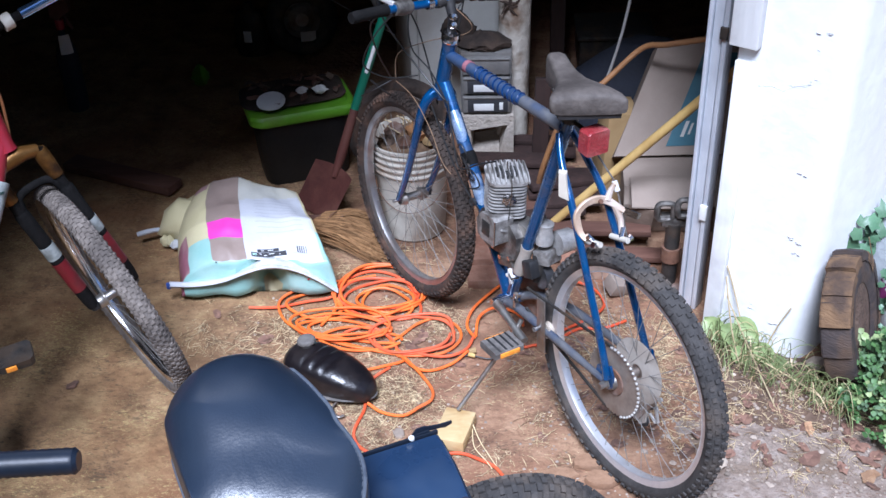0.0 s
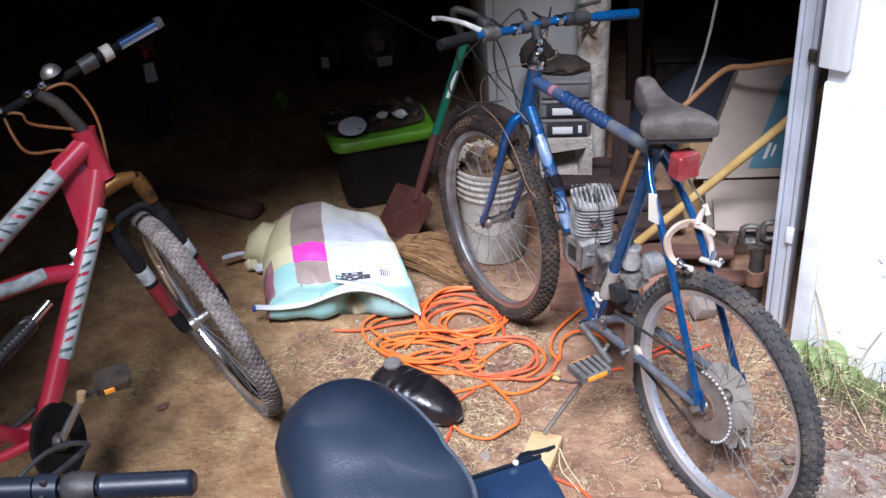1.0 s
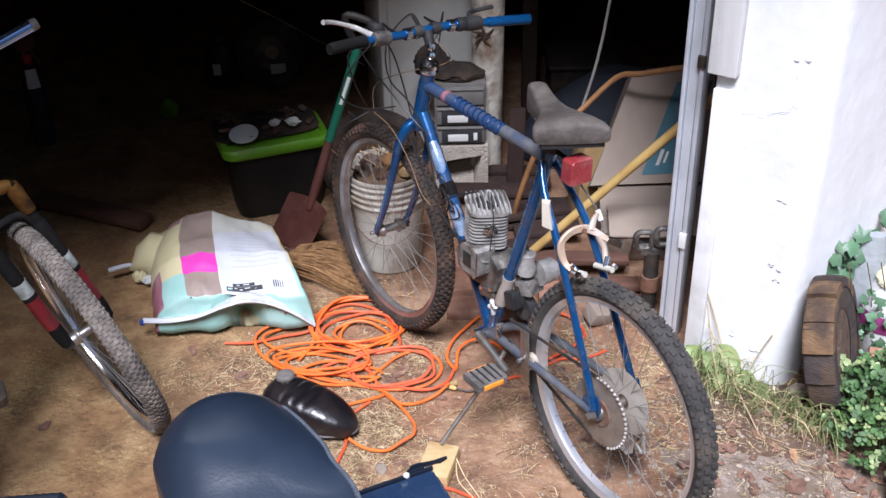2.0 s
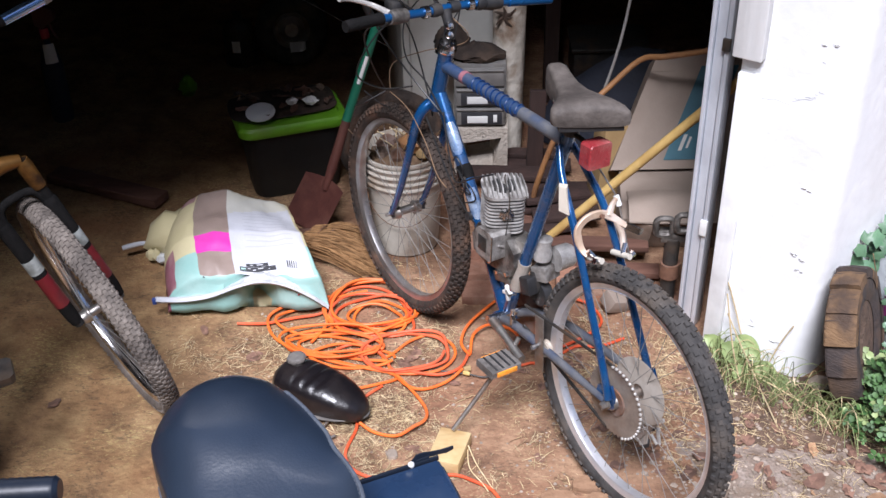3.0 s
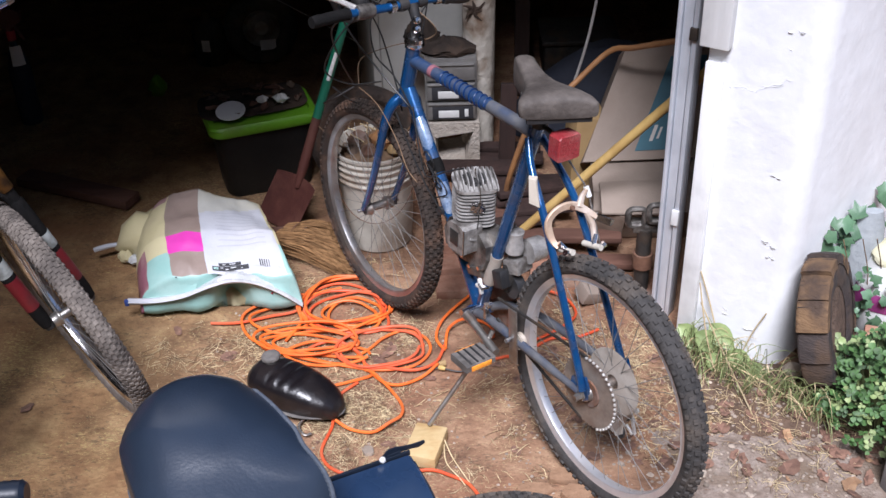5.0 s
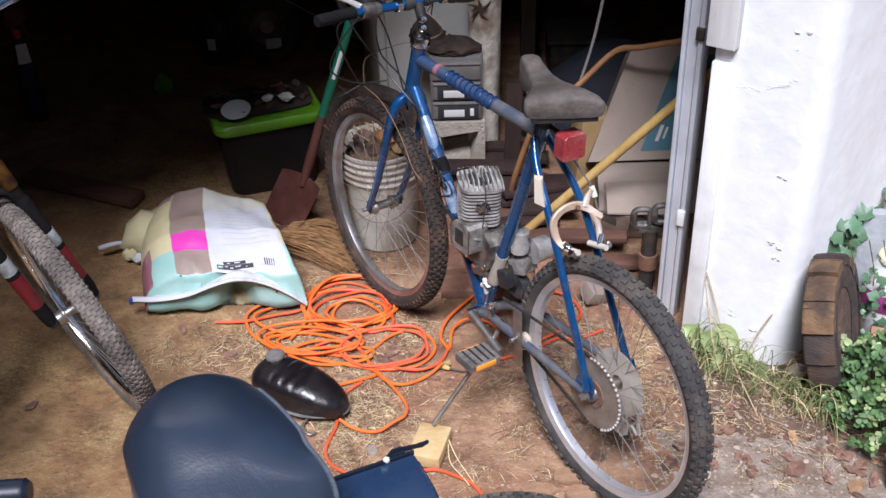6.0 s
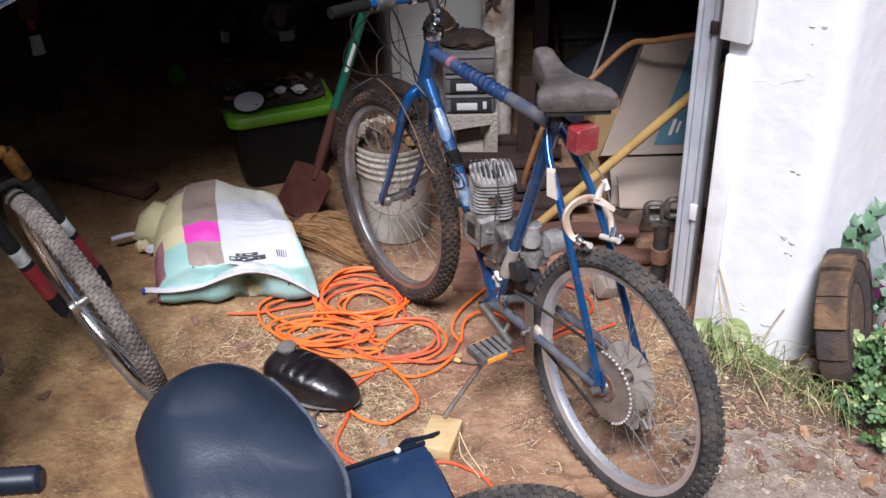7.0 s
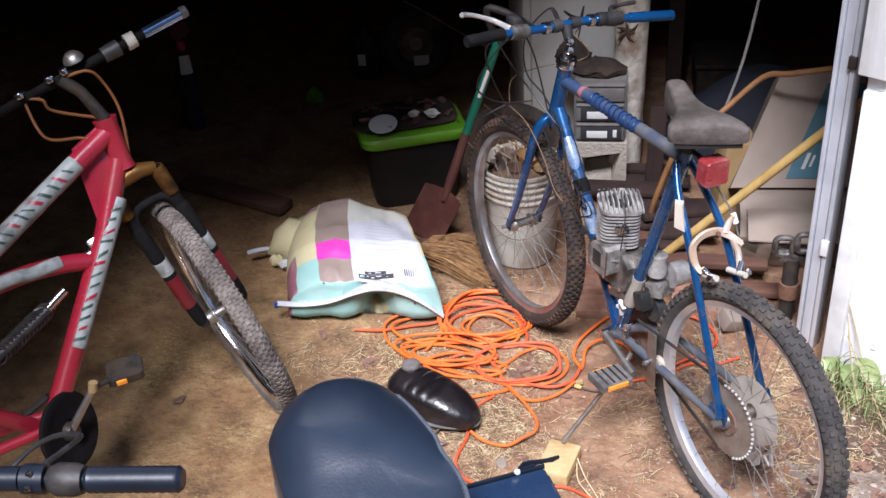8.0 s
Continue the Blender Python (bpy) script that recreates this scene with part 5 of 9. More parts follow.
    # side stand
    part("kickstand", Geo().tube(smooth_path([L(0.37, 0.29, -0.055), L(0.372, 0.25, -0.08), L(0.385, 0.13, -0.165), L(0.394, 0.035, -0.238)], 4), 0.0065, 8), STEEL_DULL, bike, "thin steel side stand")
    return bike


build_blue_bike()


def build_red_bike():
    base = Vector((-0.98, 2.47, 0))
    th = thing("mountain_bike", Matrix.Translation(base), "red and silver mountain bike leaning over, front wheel turned", "bicycle")
    V = lambda *p: Vector(p) - base
    F = Vector((-0.647, 0.762, 0))
    U = Vector((-0.190, -0.161, 0.968))
    S = F.cross(U).normalized()
    c = V(-1.047, 2.414, 0.337)
    wheel(th, c, F, U, 0.348, 0.028, RUBBER_DUST, CHROME, 32, 0.1, 0.0024, 7, 112, "front_wheel", "front wheel with dry pale knobbly tyre", 9)
    crown = V(-1.20, 2.366, 0.78)
    ax = (crown - c).normalized()
    # suspension fork
    for s in (-1, 1):
        o = S * (0.066 * s)
        part("stanchion", Geo().tube([c + o + ax * 0.30, crown + o], 0.0155, 14), GRIP_BLACK, th)
        low = part("fork_lower", Geo().tube([c + o, c + o + ax * 0.03, c + o + ax * 0.34, c + o + ax * 0.35], [0.015, 0.019, 0.0205, 0.017], 14), GRIP_BLACK, th, "black fork lower with red and white marks")
        part("fork_mark", Geo().tube([c + o + ax * 0.07, c + o + ax * 0.175], 0.0203, 14), FORK_RED, low, "red fork mark")
        part("fork_mark", Geo().tube([c + o + ax * 0.19, c + o + ax * 0.235], 0.0209, 14), DECAL, low, "white fork mark")
        part("fork_dropout", Geo().tube([c + o * 0.95 - ax * 0.01, c + o * 0.95 + ax * 0.02], 0.014, 10), BLACKPLASTIC, low)
        part("crown_shoulder", Geo().tube([crown + o - ax * 0.085, crown + o - ax * 0.02, crown + o], [0.019, 0.0215, 0.018], 14), GOLD, th)
    part("fork_crown", Geo().tube([crown - S * 0.064, crown - S * 0.03 + ax * 0.012, crown + ax * 0.016, crown + S * 0.03 + ax * 0.012, crown + S * 0.064], [0.016, 0.02, 0.024, 0.02, 0.016], 12), GOLD, th, "gold coloured fork crown")
    part("fork_arch", Geo().tube(smooth_path([c + S * 0.06 + ax * 0.34, c + S * 0.045 + ax * 0.385, c + ax * 0.395, c - S * 0.045 + ax * 0.385, c - S * 0.06 + ax * 0.34], 4), 0.011, 10), GRIP_BLACK, th)
    hb, ht = V(-1.218, 2.366, 0.815), V(-1.248, 2.385, 0.945)
    part("head_tube", Geo().tube([hb, hb.lerp(ht, 0.15), hb.lerp(ht, 0.85), ht], [0.032, 0.028, 0.028, 0.032], 18), REDPAINT, th)
    bb = V(-1.355, 1.93, 0.30)
    # gusset of the head joint
    g = Geo().loft([[p + S * s_ for p in (hb.lerp(ht, 0.06), hb.lerp(ht, 0.95), ht.lerp(V(-1.42, 2.18, 0.80), 0.30), hb.lerp(bb, 0.22))] for s_ in (-0.022, 0.022)])
    part("head_gusset", g, REDPAINT, th, "", 20)
    Dn = Vector((0.91, -0.17, 0.38)).normalized()
    dt = [hb.lerp(ht, 0.25), hb.lerp(bb, 0.25), hb.lerp(bb, 0.6), hb.lerp(bb, 0.97)]
    part("down_tube", Geo().tube(dt, [0.026, 0.028, 0.028, 0.027], 16), REDPAINT, th)
    part("decal_strip", Geo().tube([hb.lerp(bb, 0.12) + Dn * 0.011, hb.lerp(bb, 0.69) + Dn * 0.011], 0.0225, 12), DECAL, th, "silver decal panel on the down tube")
    def slashes(p0, p1, radius, count, mats, seed):
        """Slanted strokes of worn lettering laid round the side of a tube that faces the yard."""
        d = (p1 - p0).normalized()
        n = Vector((0.42, -0.70, 0.58))
        n = (n - d * n.dot(d)).normalized()
        b_ = d.cross(n)
        rs = random.Random(seed)
        for k in range(count):
            s0 = (p1 - p0).length * (k + 0.3) / count
            lean, wid, f0, f1 = rs.uniform(0.012, 0.022), rs.uniform(0.006, 0.011), rs.uniform(-0.75, -0.4), rs.uniform(0.3, 0.75)
            rings = []
            for j in range(6):
                f = f0 + (f1 - f0) * j / 5
                out_ = n * math.cos(f) + b_ * math.sin(f)
                q = p0 + d * (s0 + lean * j / 5)
                rings.append([q + out_ * radius, q + out_ * (radius + 0.001), q + d * wid + out_ * (radius + 0.001), q + d * wid + out_ * radius])
            part("decal_stroke", Geo().loft(rings), mats[k % len(mats)], th)
    slashes(hb.lerp(bb, 0.14) + Dn * 0.011, hb.lerp(bb, 0.67) + Dn * 0.011, 0.0226, 13, (DECAL_DARK, DECAL_DARK, REDPAINT), 4)
    tt = [hb.lerp(ht, 0.75), V(-1.40, 2.16, 0.79), V(-1.56, 1.93, 0.66), V(-1.72, 1.70, 0.54)]
    part("top_tube", Geo().tube(smooth_path(tt, 4), 0.0265, 16), REDPAINT, th)
    part("decal_strip", Geo().tube([tt[0].lerp(tt[1], 0.40) + Vector((0.004, -0.006, 0.006)), tt[1].lerp(tt[2], 0.45) + Vector((0.004, -0.006, 0.006))], 0.0255, 14), DECAL, th, "silver decal panel on the top tube")
    slashes(tt[0].lerp(tt[1], 0.45) + Vector((0.004, -0.006, 0.006)), tt[1].lerp(tt[2], 0.40) + Vector((0.004, -0.006, 0.006)), 0.0257, 11, (DECAL_DARK, REDPAINT, DECAL_DARK), 7)
    part("link_tube", Geo().tube(smooth_path([hb.lerp(bb, 0.36), V(-1.345, 2.150, 0.652), V(-1.446, 2.050, 0.662), V(-1.62, 1.88, 0.64)], 4), 0.023, 14), REDPAINT, th)
    part("link_stripe", Geo().tube(smooth_path([V(-1.335, 2.150, 0.662), V(-1.385, 2.095, 0.664), V(-1.44, 2.040, 0.670), V(-1.60, 1.88, 0.65)], 4), 0.0175, 10), DECAL, th)
    part("shock_bracket", Geo().box(hb.lerp(bb, 0.31) + S * 0.012 + Vector((-0.02, 0, 0)), (0.05, 0.05, 0.045), frame3((0, 0, 0), S, bb - hb), 0.008), CHROME, th, "bright metal clamp on the down tube")
    part("bracket_cap", Geo().tube([hb.lerp(bb, 0.31) - S * 0.05, hb.lerp(bb, 0.31) - S * 0.02], 0.016, 10), CHROME, th)
    part("shock_spring", Geo().tube([V(-1.365, 2.075, 0.565) + Vector((-0.0006 * i, -0.0008 * i, -0.0004 * i)) + Vector((0.020 * math.cos(i * 0.55), 0.012 * math.cos(i * 0.55), 0.022 * math.sin(i * 0.55))) for i in range(150)], 0.0045, 6), DARKMETAL, th)
    part("shock_body", Geo().tube([V(-1.36, 2.08, 0.568), V(-1.465, 1.945, 0.50)], 0.014, 12), BLACKPLASTIC, th)
    part("shock_eye", Geo().tube([V(-1.37, 2.07, 0.562), V(-1.325, 2.12, 0.60)], 0.013, 10), CHROME, th)
    part("seat_tube", Geo().tube([bb, V(-1.60, 1.60, 0.75)], 0.02, 14), REDPAINT, th)
    # stem, bar, cables
    st = V(-1.327, 2.362, 1.062)
    part("stem", Geo().tube([ht, ht.lerp(st, 0.5) + Vector((0, 0, 0.02)), st], [0.017, 0.015, 0.018], 14), DARKMETAL, th)
    barp = [st - S * 0.33 + Vector((0, 0, 0.0)), st - S * 0.12, st + S * 0.1, st + S * 0.335]
    bar = smooth_path(barp, 6)
    hbp = part("handlebar", Geo().tube(bar, 0.0118, 12), GRIP_BLACK, th, "dark handlebar")
    part("grip", Geo().tube([st + S * 0.235, st + S * 0.29, st + S * 0.345], [0.014, 0.0145, 0.015], 14), material("chrome_blue_grip", [(0.12, 0.25, 0.5), (0.3, 0.45, 0.7)], 0.12, 0.9, scale=10, bump=0.02), hbp, "shiny pale blue grip")
    part("grip", Geo().tube([st - S * 0.2, st - S * 0.33], 0.016, 12), BLACKPLASTIC, hbp)
    part("grip_end", Geo().tube([st + S * 0.342, st + S * 0.36], [0.0165, 0.015], 12), CLEARBIN, hbp)
    part("lever_clamp", Geo().tube([st + S * 0.185, st + S * 0.21], 0.021, 12), PAIL, hbp)
    part("shifter_body", Geo().tube([st + S * 0.12, st + S * 0.165], [0.02, 0.022], 12), BLACKPLASTIC, hbp)
    bell = frame3(st + S * 0.045 + Vector((0.0, 0.0, 0.028)), S, F)
    part("bell", Geo().lathe([(0, 0.022), (0.014, 0.02), (0.024, 0.01), (0.027, 0), (0.0, 0)], bell, 20), STEEL_DULL, hbp, "small chrome bell")
    for k in (-0.02, 0.02, -0.1):
        part("stem_bolt", Geo().lathe([(0, 0.014), (0.009, 0.014), (0.012, 0.01), (0.012, 0), (0, 0)], frame3(st + S * k + Vector((0, -0.01, 0.01)), S, F), 12), CHROME, hbp)
    part("brake_cable", Geo().tube(smooth_path([st - S * 0.10, st - S * 0.07 + Vector((0.02, -0.04, -0.10)), ht + Vector((-0.05, -0.05, -0.03)), ht + Vector((0.0, -0.03, -0.05))], 6), 0.004, 7), ORANGE_CABLE, th, "orange brake cable")
    part("brake_cable", Geo().tube(smooth_path([st - S * 0.01, st + S * 0.06 + Vector((0.02, -0.02, 0.0)), st + S * 0.12 + Vector((0.0, -0.03, -0.06)), ht + S * 0.045 + Vector((0, 0, -0.01)), hb + S * 0.02], 6), 0.004, 7), ORANGE_CABLE, th, "orange brake cable")
    part("brake_cable", Geo().tube(smooth_path([st - S * 0.10, st - S * 0.04 + Vector((0.0, -0.03, -0.02)), st - S * 0.02 + Vector((0, -0.03, -0.06)), ht], 6), 0.004, 7), ORANGE_CABLE, th)
    # crankset towards the viewer
    cs = frame3(V(-1.315, 1.93, 0.30), Vector((0.15, 0.98, 0.1)), Vector((-0.25, 0.0, 0.97)))
    part("chain_guard", Geo().lathe([(0.03, 0.0), (0.085, 0.0), (0.098, 0.004), (0.102, 0.01), (0.098, 0.016), (0.085, 0.018), (0.07, 0.012), (0.03, 0.012), (0.03, 0.0)], cs, 40), GRIP_BLACK, th, "black plastic chain guard ring")
    part("chainring", Geo().lathe([(0.0, -0.008), (0.085, -0.008), (0.088, -0.004), (0.0, -0.004)], cs, 40), GRIP_BLACK, th)
    part("crank_hub", Geo().lathe([(0, 0.03), (0.02, 0.03), (0.026, 0.02), (0.026, 0), (0, 0)], cs, 16), DARKMETAL, th)
    ce = V(-1.238, 1.972, 0.405)
    part("crank_arm", Geo().tube([V(-1.30, 1.925, 0.305), ce], [0.011, 0.0085], 10), STEEL_DULL, th, "grey crank arm")
    part("axle_cap", Geo().tube([ce - Vector((0.0, 0.0, 0.004)), ce + Vector((0.004, 0.004, 0.02))], 0.012, 10), CARD_YELLOW, th)
    pdm = frame3(V(-1.19, 2.063, 0.395), Vector((0.9, 0.42, 0.08)), Vector((-0.42, 0.9, 0.1)))
    pd = part("pedal", Geo().loft([[pdm @ Vector((x, y, z)) for x, y in ((-0.045, -0.03), (-0.035, -0.038), (0.035, -0.038), (0.045, -0.028), (0.045, 0.028), (0.035, 0.038), (-0.035, 0.038), (-0.045, 0.03))] for z in (-0.011, 0.011)]), DARKMETAL, th, "scuffed grey pedal with orange reflector")
    part("pedal_reflector", Geo().box(pdm @ Vector((-0.012, -0.04, 0)), (0.026, 0.005, 0.014), pdm.to_3x3().to_4x4(), 0.001), AMBER, pd)
    part("pedal_spindle", Geo().tube([ce, pdm @ Vector((0, 0, 0))], 0.007, 8), DARKMETAL, th)
    part("chain_tube", Geo().tube(smooth_path([V(-1.36, 1.97, 0.38), V(-1.45, 1.93, 0.33), V(-1.6, 1.9, 0.35)], 5), 0.009, 8), DARKMETAL, th)
    # rear wheel, out to the side
    wheel(th, V(-1.95, 1.45, 0.335), (V(-1.355, 1.93, 0.30) - V(-1.95, 1.45, 0.335)), U, 0.33, 0.027, RUBBER_DUST, CHROME, 16, 0.12, 0.0045, 3, 60, "rear_wheel", "", 11)
    for s in (-1, 1):
        part("swingarm", Geo().tube([bb + Vector((0.02 * s, -0.02 * s, 0.03)), V(-1.95, 1.45, 0.335) + Vector((0.045 * s, -0.055 * s, 0))], 0.014, 10), REDPAINT, th)


build_red_bike()


def build_scooter():
    """The small electric bike in the foreground: seat, case, fat rear tyre and handlebar."""
    base = Vector((-0.3, 1.2, 0))
    th = thing("electric_bike", Matrix.Translation(base), "small electric bike with padded blue-black vinyl seat and fat tyre", "electric bike")
    V = lambda *p: Vector(p) - base
    out = [(-0.452, 1.092), (-0.500, 1.191), (-0.506, 1.218), (-0.505, 1.258), (-0.495, 1.296), (-0.473, 1.326), (-0.444, 1.347), (-0.407, 1.355), (-0.376, 1.349), (-0.345, 1.334), (-0.312, 1.303), (-0.283, 1.269), (-0.259, 1.236), (-0.239, 1.206), (-0.224, 1.173), (-0.203, 1.141), (-0.185, 1.109), (-0.173, 1.075), (-0.168, 1.035), (-0.176, 0.98), (-0.205, 0.925), (-0.26, 0.895), (-0.33, 0.91), (-0.385, 0.97), (-0.42, 1.03)]
    cx, cy = -0.325, 1.14
    edge = smooth_path([(x, y, 0) for x, y in out], 3, True)

    flank_of = lambda p: max(0.0, min(1.0, 0.5 - (p.x - cx) / 0.26))

    def seat_at(p, s, dz=0.0):
        """A point of the cushion: s runs from 1 at the rim to 0 in the middle; one flank falls off in a wide round."""
        x, y = cx + (p.x - cx) * s, cy + (p.y - cy) * s
        side = max(0.0, min(1.0, 0.5 - (x - cx) / 0.30))
        crown = (0.022 + 0.040 * side) * (1 - min(1.0, s / 0.968) ** (2.6 + 2.2 * flank_of(p)))
        dip = -0.012 * math.exp(-((x + 0.27) / 0.08) ** 2 - ((y - 1.14) / 0.11) ** 2) * (1 - min(1.0, s) ** 4)
        back = max(0.0, 1.20 - y)
        fall = -(3.2 * min(back, 0.09) ** 2 + 0.35 * max(0.0, back - 0.09)) * (1 - min(1.0, s) ** 5) - 0.4 * max(0.0, 1.05 - y)
        return V(x, y, 1.0 + 0.10 * (x + 0.33) + dz + crown + dip + fall)
    rings = [[seat_at(p, s, z - low * flank_of(p)) for p in edge] for s, z, low in ((0.80, -0.125, 0), (0.95, -0.115, 0), (0.985, -0.08, 0.02), (1.0, -0.040, 0.02), (1.0, -0.022, 0.010), (0.994, -0.010, 0.003), (0.982, -0.003, 0), (0.968, 0, 0), (0.955, 0, 0), (0.94, 0, 0), (0.92, 0, 0), (0.89, 0, 0), (0.85, 0, 0), (0.80, 0, 0), (0.74, 0, 0), (0.67, 0, 0), (0.58, 0, 0), (0.47, 0, 0), (0.35, 0, 0), (0.22, 0, 0), (0.10, 0, 0), (0.03, 0, 0))]
    seat = part("seat", Geo().loft(rings), LEATHER, th, "smooth blue-black vinyl seat with grey piping", 60)
    under = lambda p: max(0.0, min(1.0, 0.1 - (p.x - cx) / 0.12))
    part("piping", Geo().tube([seat_at(p, 0.973 + 0.012 * under(p), 0.0004 - 0.088 * under(p)) for p in edge], 0.0032, 8, True), STITCH, seat, "grey stitched piping")
    thread = [seat_at(p, 0.946 + 0.03 * under(p), 0.0006 - 0.09 * under(p)) for p in smooth_path([(x, y, 0) for x, y in out], 12, True)]
    stitches = Geo()
    for k in range(0, len(thread) - 2, 3):
        stitches.tube([thread[k], thread[k + 1], thread[k + 2]], [0.0005, 0.0008, 0.0005], 5)
    part("seam", stitches, STITCH, seat, "pale grey stitches along the seam")
    part("seat_post", Geo().tube([V(-0.3, 1.12, 0.97), V(-0.22, 1.28, 0.42)], 0.017, 14), DARKMETAL, th)
    # case behind the seat: lid with a raised back lip, front panel with worn print
    cu, cv = Vector((0.907, 0.421, 0)), Vector((-0.421, 0.907, 0))
    cm = frame3(V(-0.0819, 1.2894, 0.872), cu, cv)
    case = lambda x, y, z: cm @ Vector((x, y, z))
    m = cm.to_3x3().to_4x4()

    def case_ring(grow, z, rad=0.010):
        out_ = []
        for sx, sy, a0 in ((0.0, 0.0, 0), (-0.30, 0.0, 90), (-0.30, -0.122, 180), (0.0, -0.122, 270)):
            for k in range(5):
                a = radians(a0 + 22.5 * k)
                px, py = (-rad if sx == 0 else rad), (-rad if sy == 0 else rad)
                out_.append(case(sx + px + (rad + grow) * math.cos(a), sy + py + (rad + grow) * math.sin(a), z))
        return out_
    bx = part("battery_case", Geo().loft([case_ring(-0.012, -0.15), case_ring(-0.004, -0.145), case_ring(-0.003, -0.037)]), NAVY_GLOSS, th, "glossy navy case behind the seat", 30)
    lid = Geo()
    rows = []
    for k in range(15):
        t = k / 14
        fall = 0.028 * max(0.0, (t - 0.25) / 0.75) ** 1.5
        rows.append([case(x, -0.122 * t, z - fall) for x, z in ((-0.30, -0.014), (-0.30, 0.0), (-0.006, 0.0), (-0.001, -0.003), (0.0, -0.008), (0.0, -0.014))])
    lid.loft(rows)
    part("case_lid", lid, NAVY_GLOSS, bx, "glossy navy lid", 40)
    part("lid_lip", Geo().box(case(-0.15, 0.004, 0.001), (0.30, 0.005, 0.009), m, 0.0015), NAVY_DARK, bx, "dark raised edge")
    part("lid_gasket", Geo().tube([case(0.002, -0.004, -0.016), case(0.002, -0.06, -0.019), case(0.003, -0.118, -0.041), case(-0.004, -0.1245, -0.043), case(-0.30, -0.1245, -0.043)], 0.0035, 8), NAVY_DARK, bx, "dark rubber edge of the lid")
    for x0, x1, z in ((-0.05, -0.018, -0.050), (-0.05, -0.024, -0.060)):
        part("print_bar", Geo().box(case((x0 + x1) / 2, -0.1195, z), (x1 - x0, 0.002, 0.006), m, 0.0005), DECAL, bx, "worn pale print")
    part("case_bolt", Geo().lathe([(0, 0.006), (0.006, 0.005), (0.0085, 0.001), (0.0085, -0.004), (0, -0.004)], frame3(case(-0.012, -0.124, -0.052), cu, Vector((0, 0, 1))), 14), CHROME, bx, "bright bolt head")
    part("clasp", Geo().loft([[case(x, y + dy, z + dz) for dy, dz in ((-0.0016, -h), (0.0016, -h), (0.0016, h), (-0.0016, h))] for x, y, z, h in ((-0.046, 0.004, 0.005, 0.006), (-0.036, 0.006, 0.011, 0.008), (-0.022, 0.007, 0.011, 0.007), (-0.014, 0.008, 0.010, 0.0045), (0.006, 0.008, 0.008, 0.0035), (0.015, 0.008, 0.007, 0.0045), (0.027, 0.008, 0.009, 0.0025))]), NAVY_DARK, bx, "black spring clasp", 25)
    part("clasp_foot", Geo().box(case(-0.030, 0.006, 0.004), (0.03, 0.005, 0.012), m, 0.001), NAVY_DARK, bx)
    part("clasp_rivet", Geo().lathe([(0, 0.007), (0.0035, 0.006), (0.0055, 0.002), (0.0055, 0), (0, 0)], frame3(case(-0.047, 0.004, 0.006), cu, Vector((0, 0, 1))), 12), CERAMIC, bx)
    part("frame_beam", Geo().tube(smooth_path([V(0.05, 1.5, 0.25), V(-0.15, 1.36, 0.42), V(-0.5, 1.15, 0.40), V(-0.95, 1.02, 0.55), V(-1.12, 1.0, 0.72)], 5), 0.025, 14), NAVY_GLOSS, th)
    part("case_bracket", Geo().tube([V(-0.12, 1.2, 0.74), V(-0.12, 1.34, 0.42)], 0.012, 10), DARKMETAL, th)
    wheel(th, V(0.047, 1.54, 0.25), Vector((-0.98, -0.2, 0)), Vector((0, 0, 1)), 0.25, 0.042, RUBBER, CAST_ALU, 20, 0.12, 0.005, 7, 60, "rear_wheel", "fat black knobbly rear tyre", 21)
    # steering column and handlebar, turned across
    part("steering_column", Geo().tube([V(-1.16, 1.0, 0.3), V(-1.12, 1.03, 0.7), V(-1.08, 1.065, 1.0)], 0.018, 14), NAVY_DARK, th)
    wheel(th, V(-1.18, 0.98, 0.25), Vector((0.2, 0.98, 0)), Vector((0, 0, 1)), 0.25, 0.042, RUBBER, CAST_ALU, 20, 0.1, 0.005, 3, 50, "front_wheel", "", 22)
    hbar = part("handlebar", Geo().tube([V(-1.55, 1.04, 1.0), V(-1.08, 1.065, 1.0), V(-0.66, 1.09, 1.0)], 0.012, 14), NAVY_DARK, th, "dark blue handlebar")
    a, b = V(-0.745, 1.085, 1.0), V(-0.600, 1.097, 1.0)
    prof = []
    for i in range(25):
        t = i / 24
        prof.append((a.lerp(b, t), 0.0195 + (0.0008 if i % 2 else -0.0003) - (0.004 if i in (0, 24) else 0)))
    part("grip", Geo().tube([p for p, _ in prof], [r_ for _, r_ in prof], 18), NAVY_DARK, hbar, "ribbed dark blue-black rubber grip")
    part("throttle_collar", Geo().tube([V(-0.80, 1.082, 1.0), V(-0.788, 1.083, 1.0), V(-0.76, 1.084, 1.0), V(-0.748, 1.085, 1.0)], [0.019, 0.025, 0.025, 0.021], 18), BLACKPLASTIC, hbar)
    part("lever_clamp", Geo().tube([V(-0.84, 1.08, 1.0), V(-0.805, 1.082, 1.0)], 0.0225, 16), NAVY_DARK, hbar)
    part("inner_sleeve", Geo().tube([V(-0.99, 1.07, 1.0), V(-0.845, 1.08, 1.0)], 0.0185, 16), NAVY_DARK, hbar, "dark blue sleeve")
    for dz, dy in ((0.021, -0.012), (0.004, -0.026)):
        part("clamp_screw", Geo().lathe([(0, 0.005), (0.004, 0.005), (0.0055, 0.002), (0.0055, 0), (0, 0)], Matrix.Translation(V(-0.822, 1.081 + dy, 1.0 + dz)), 10), CHROME, hbar)
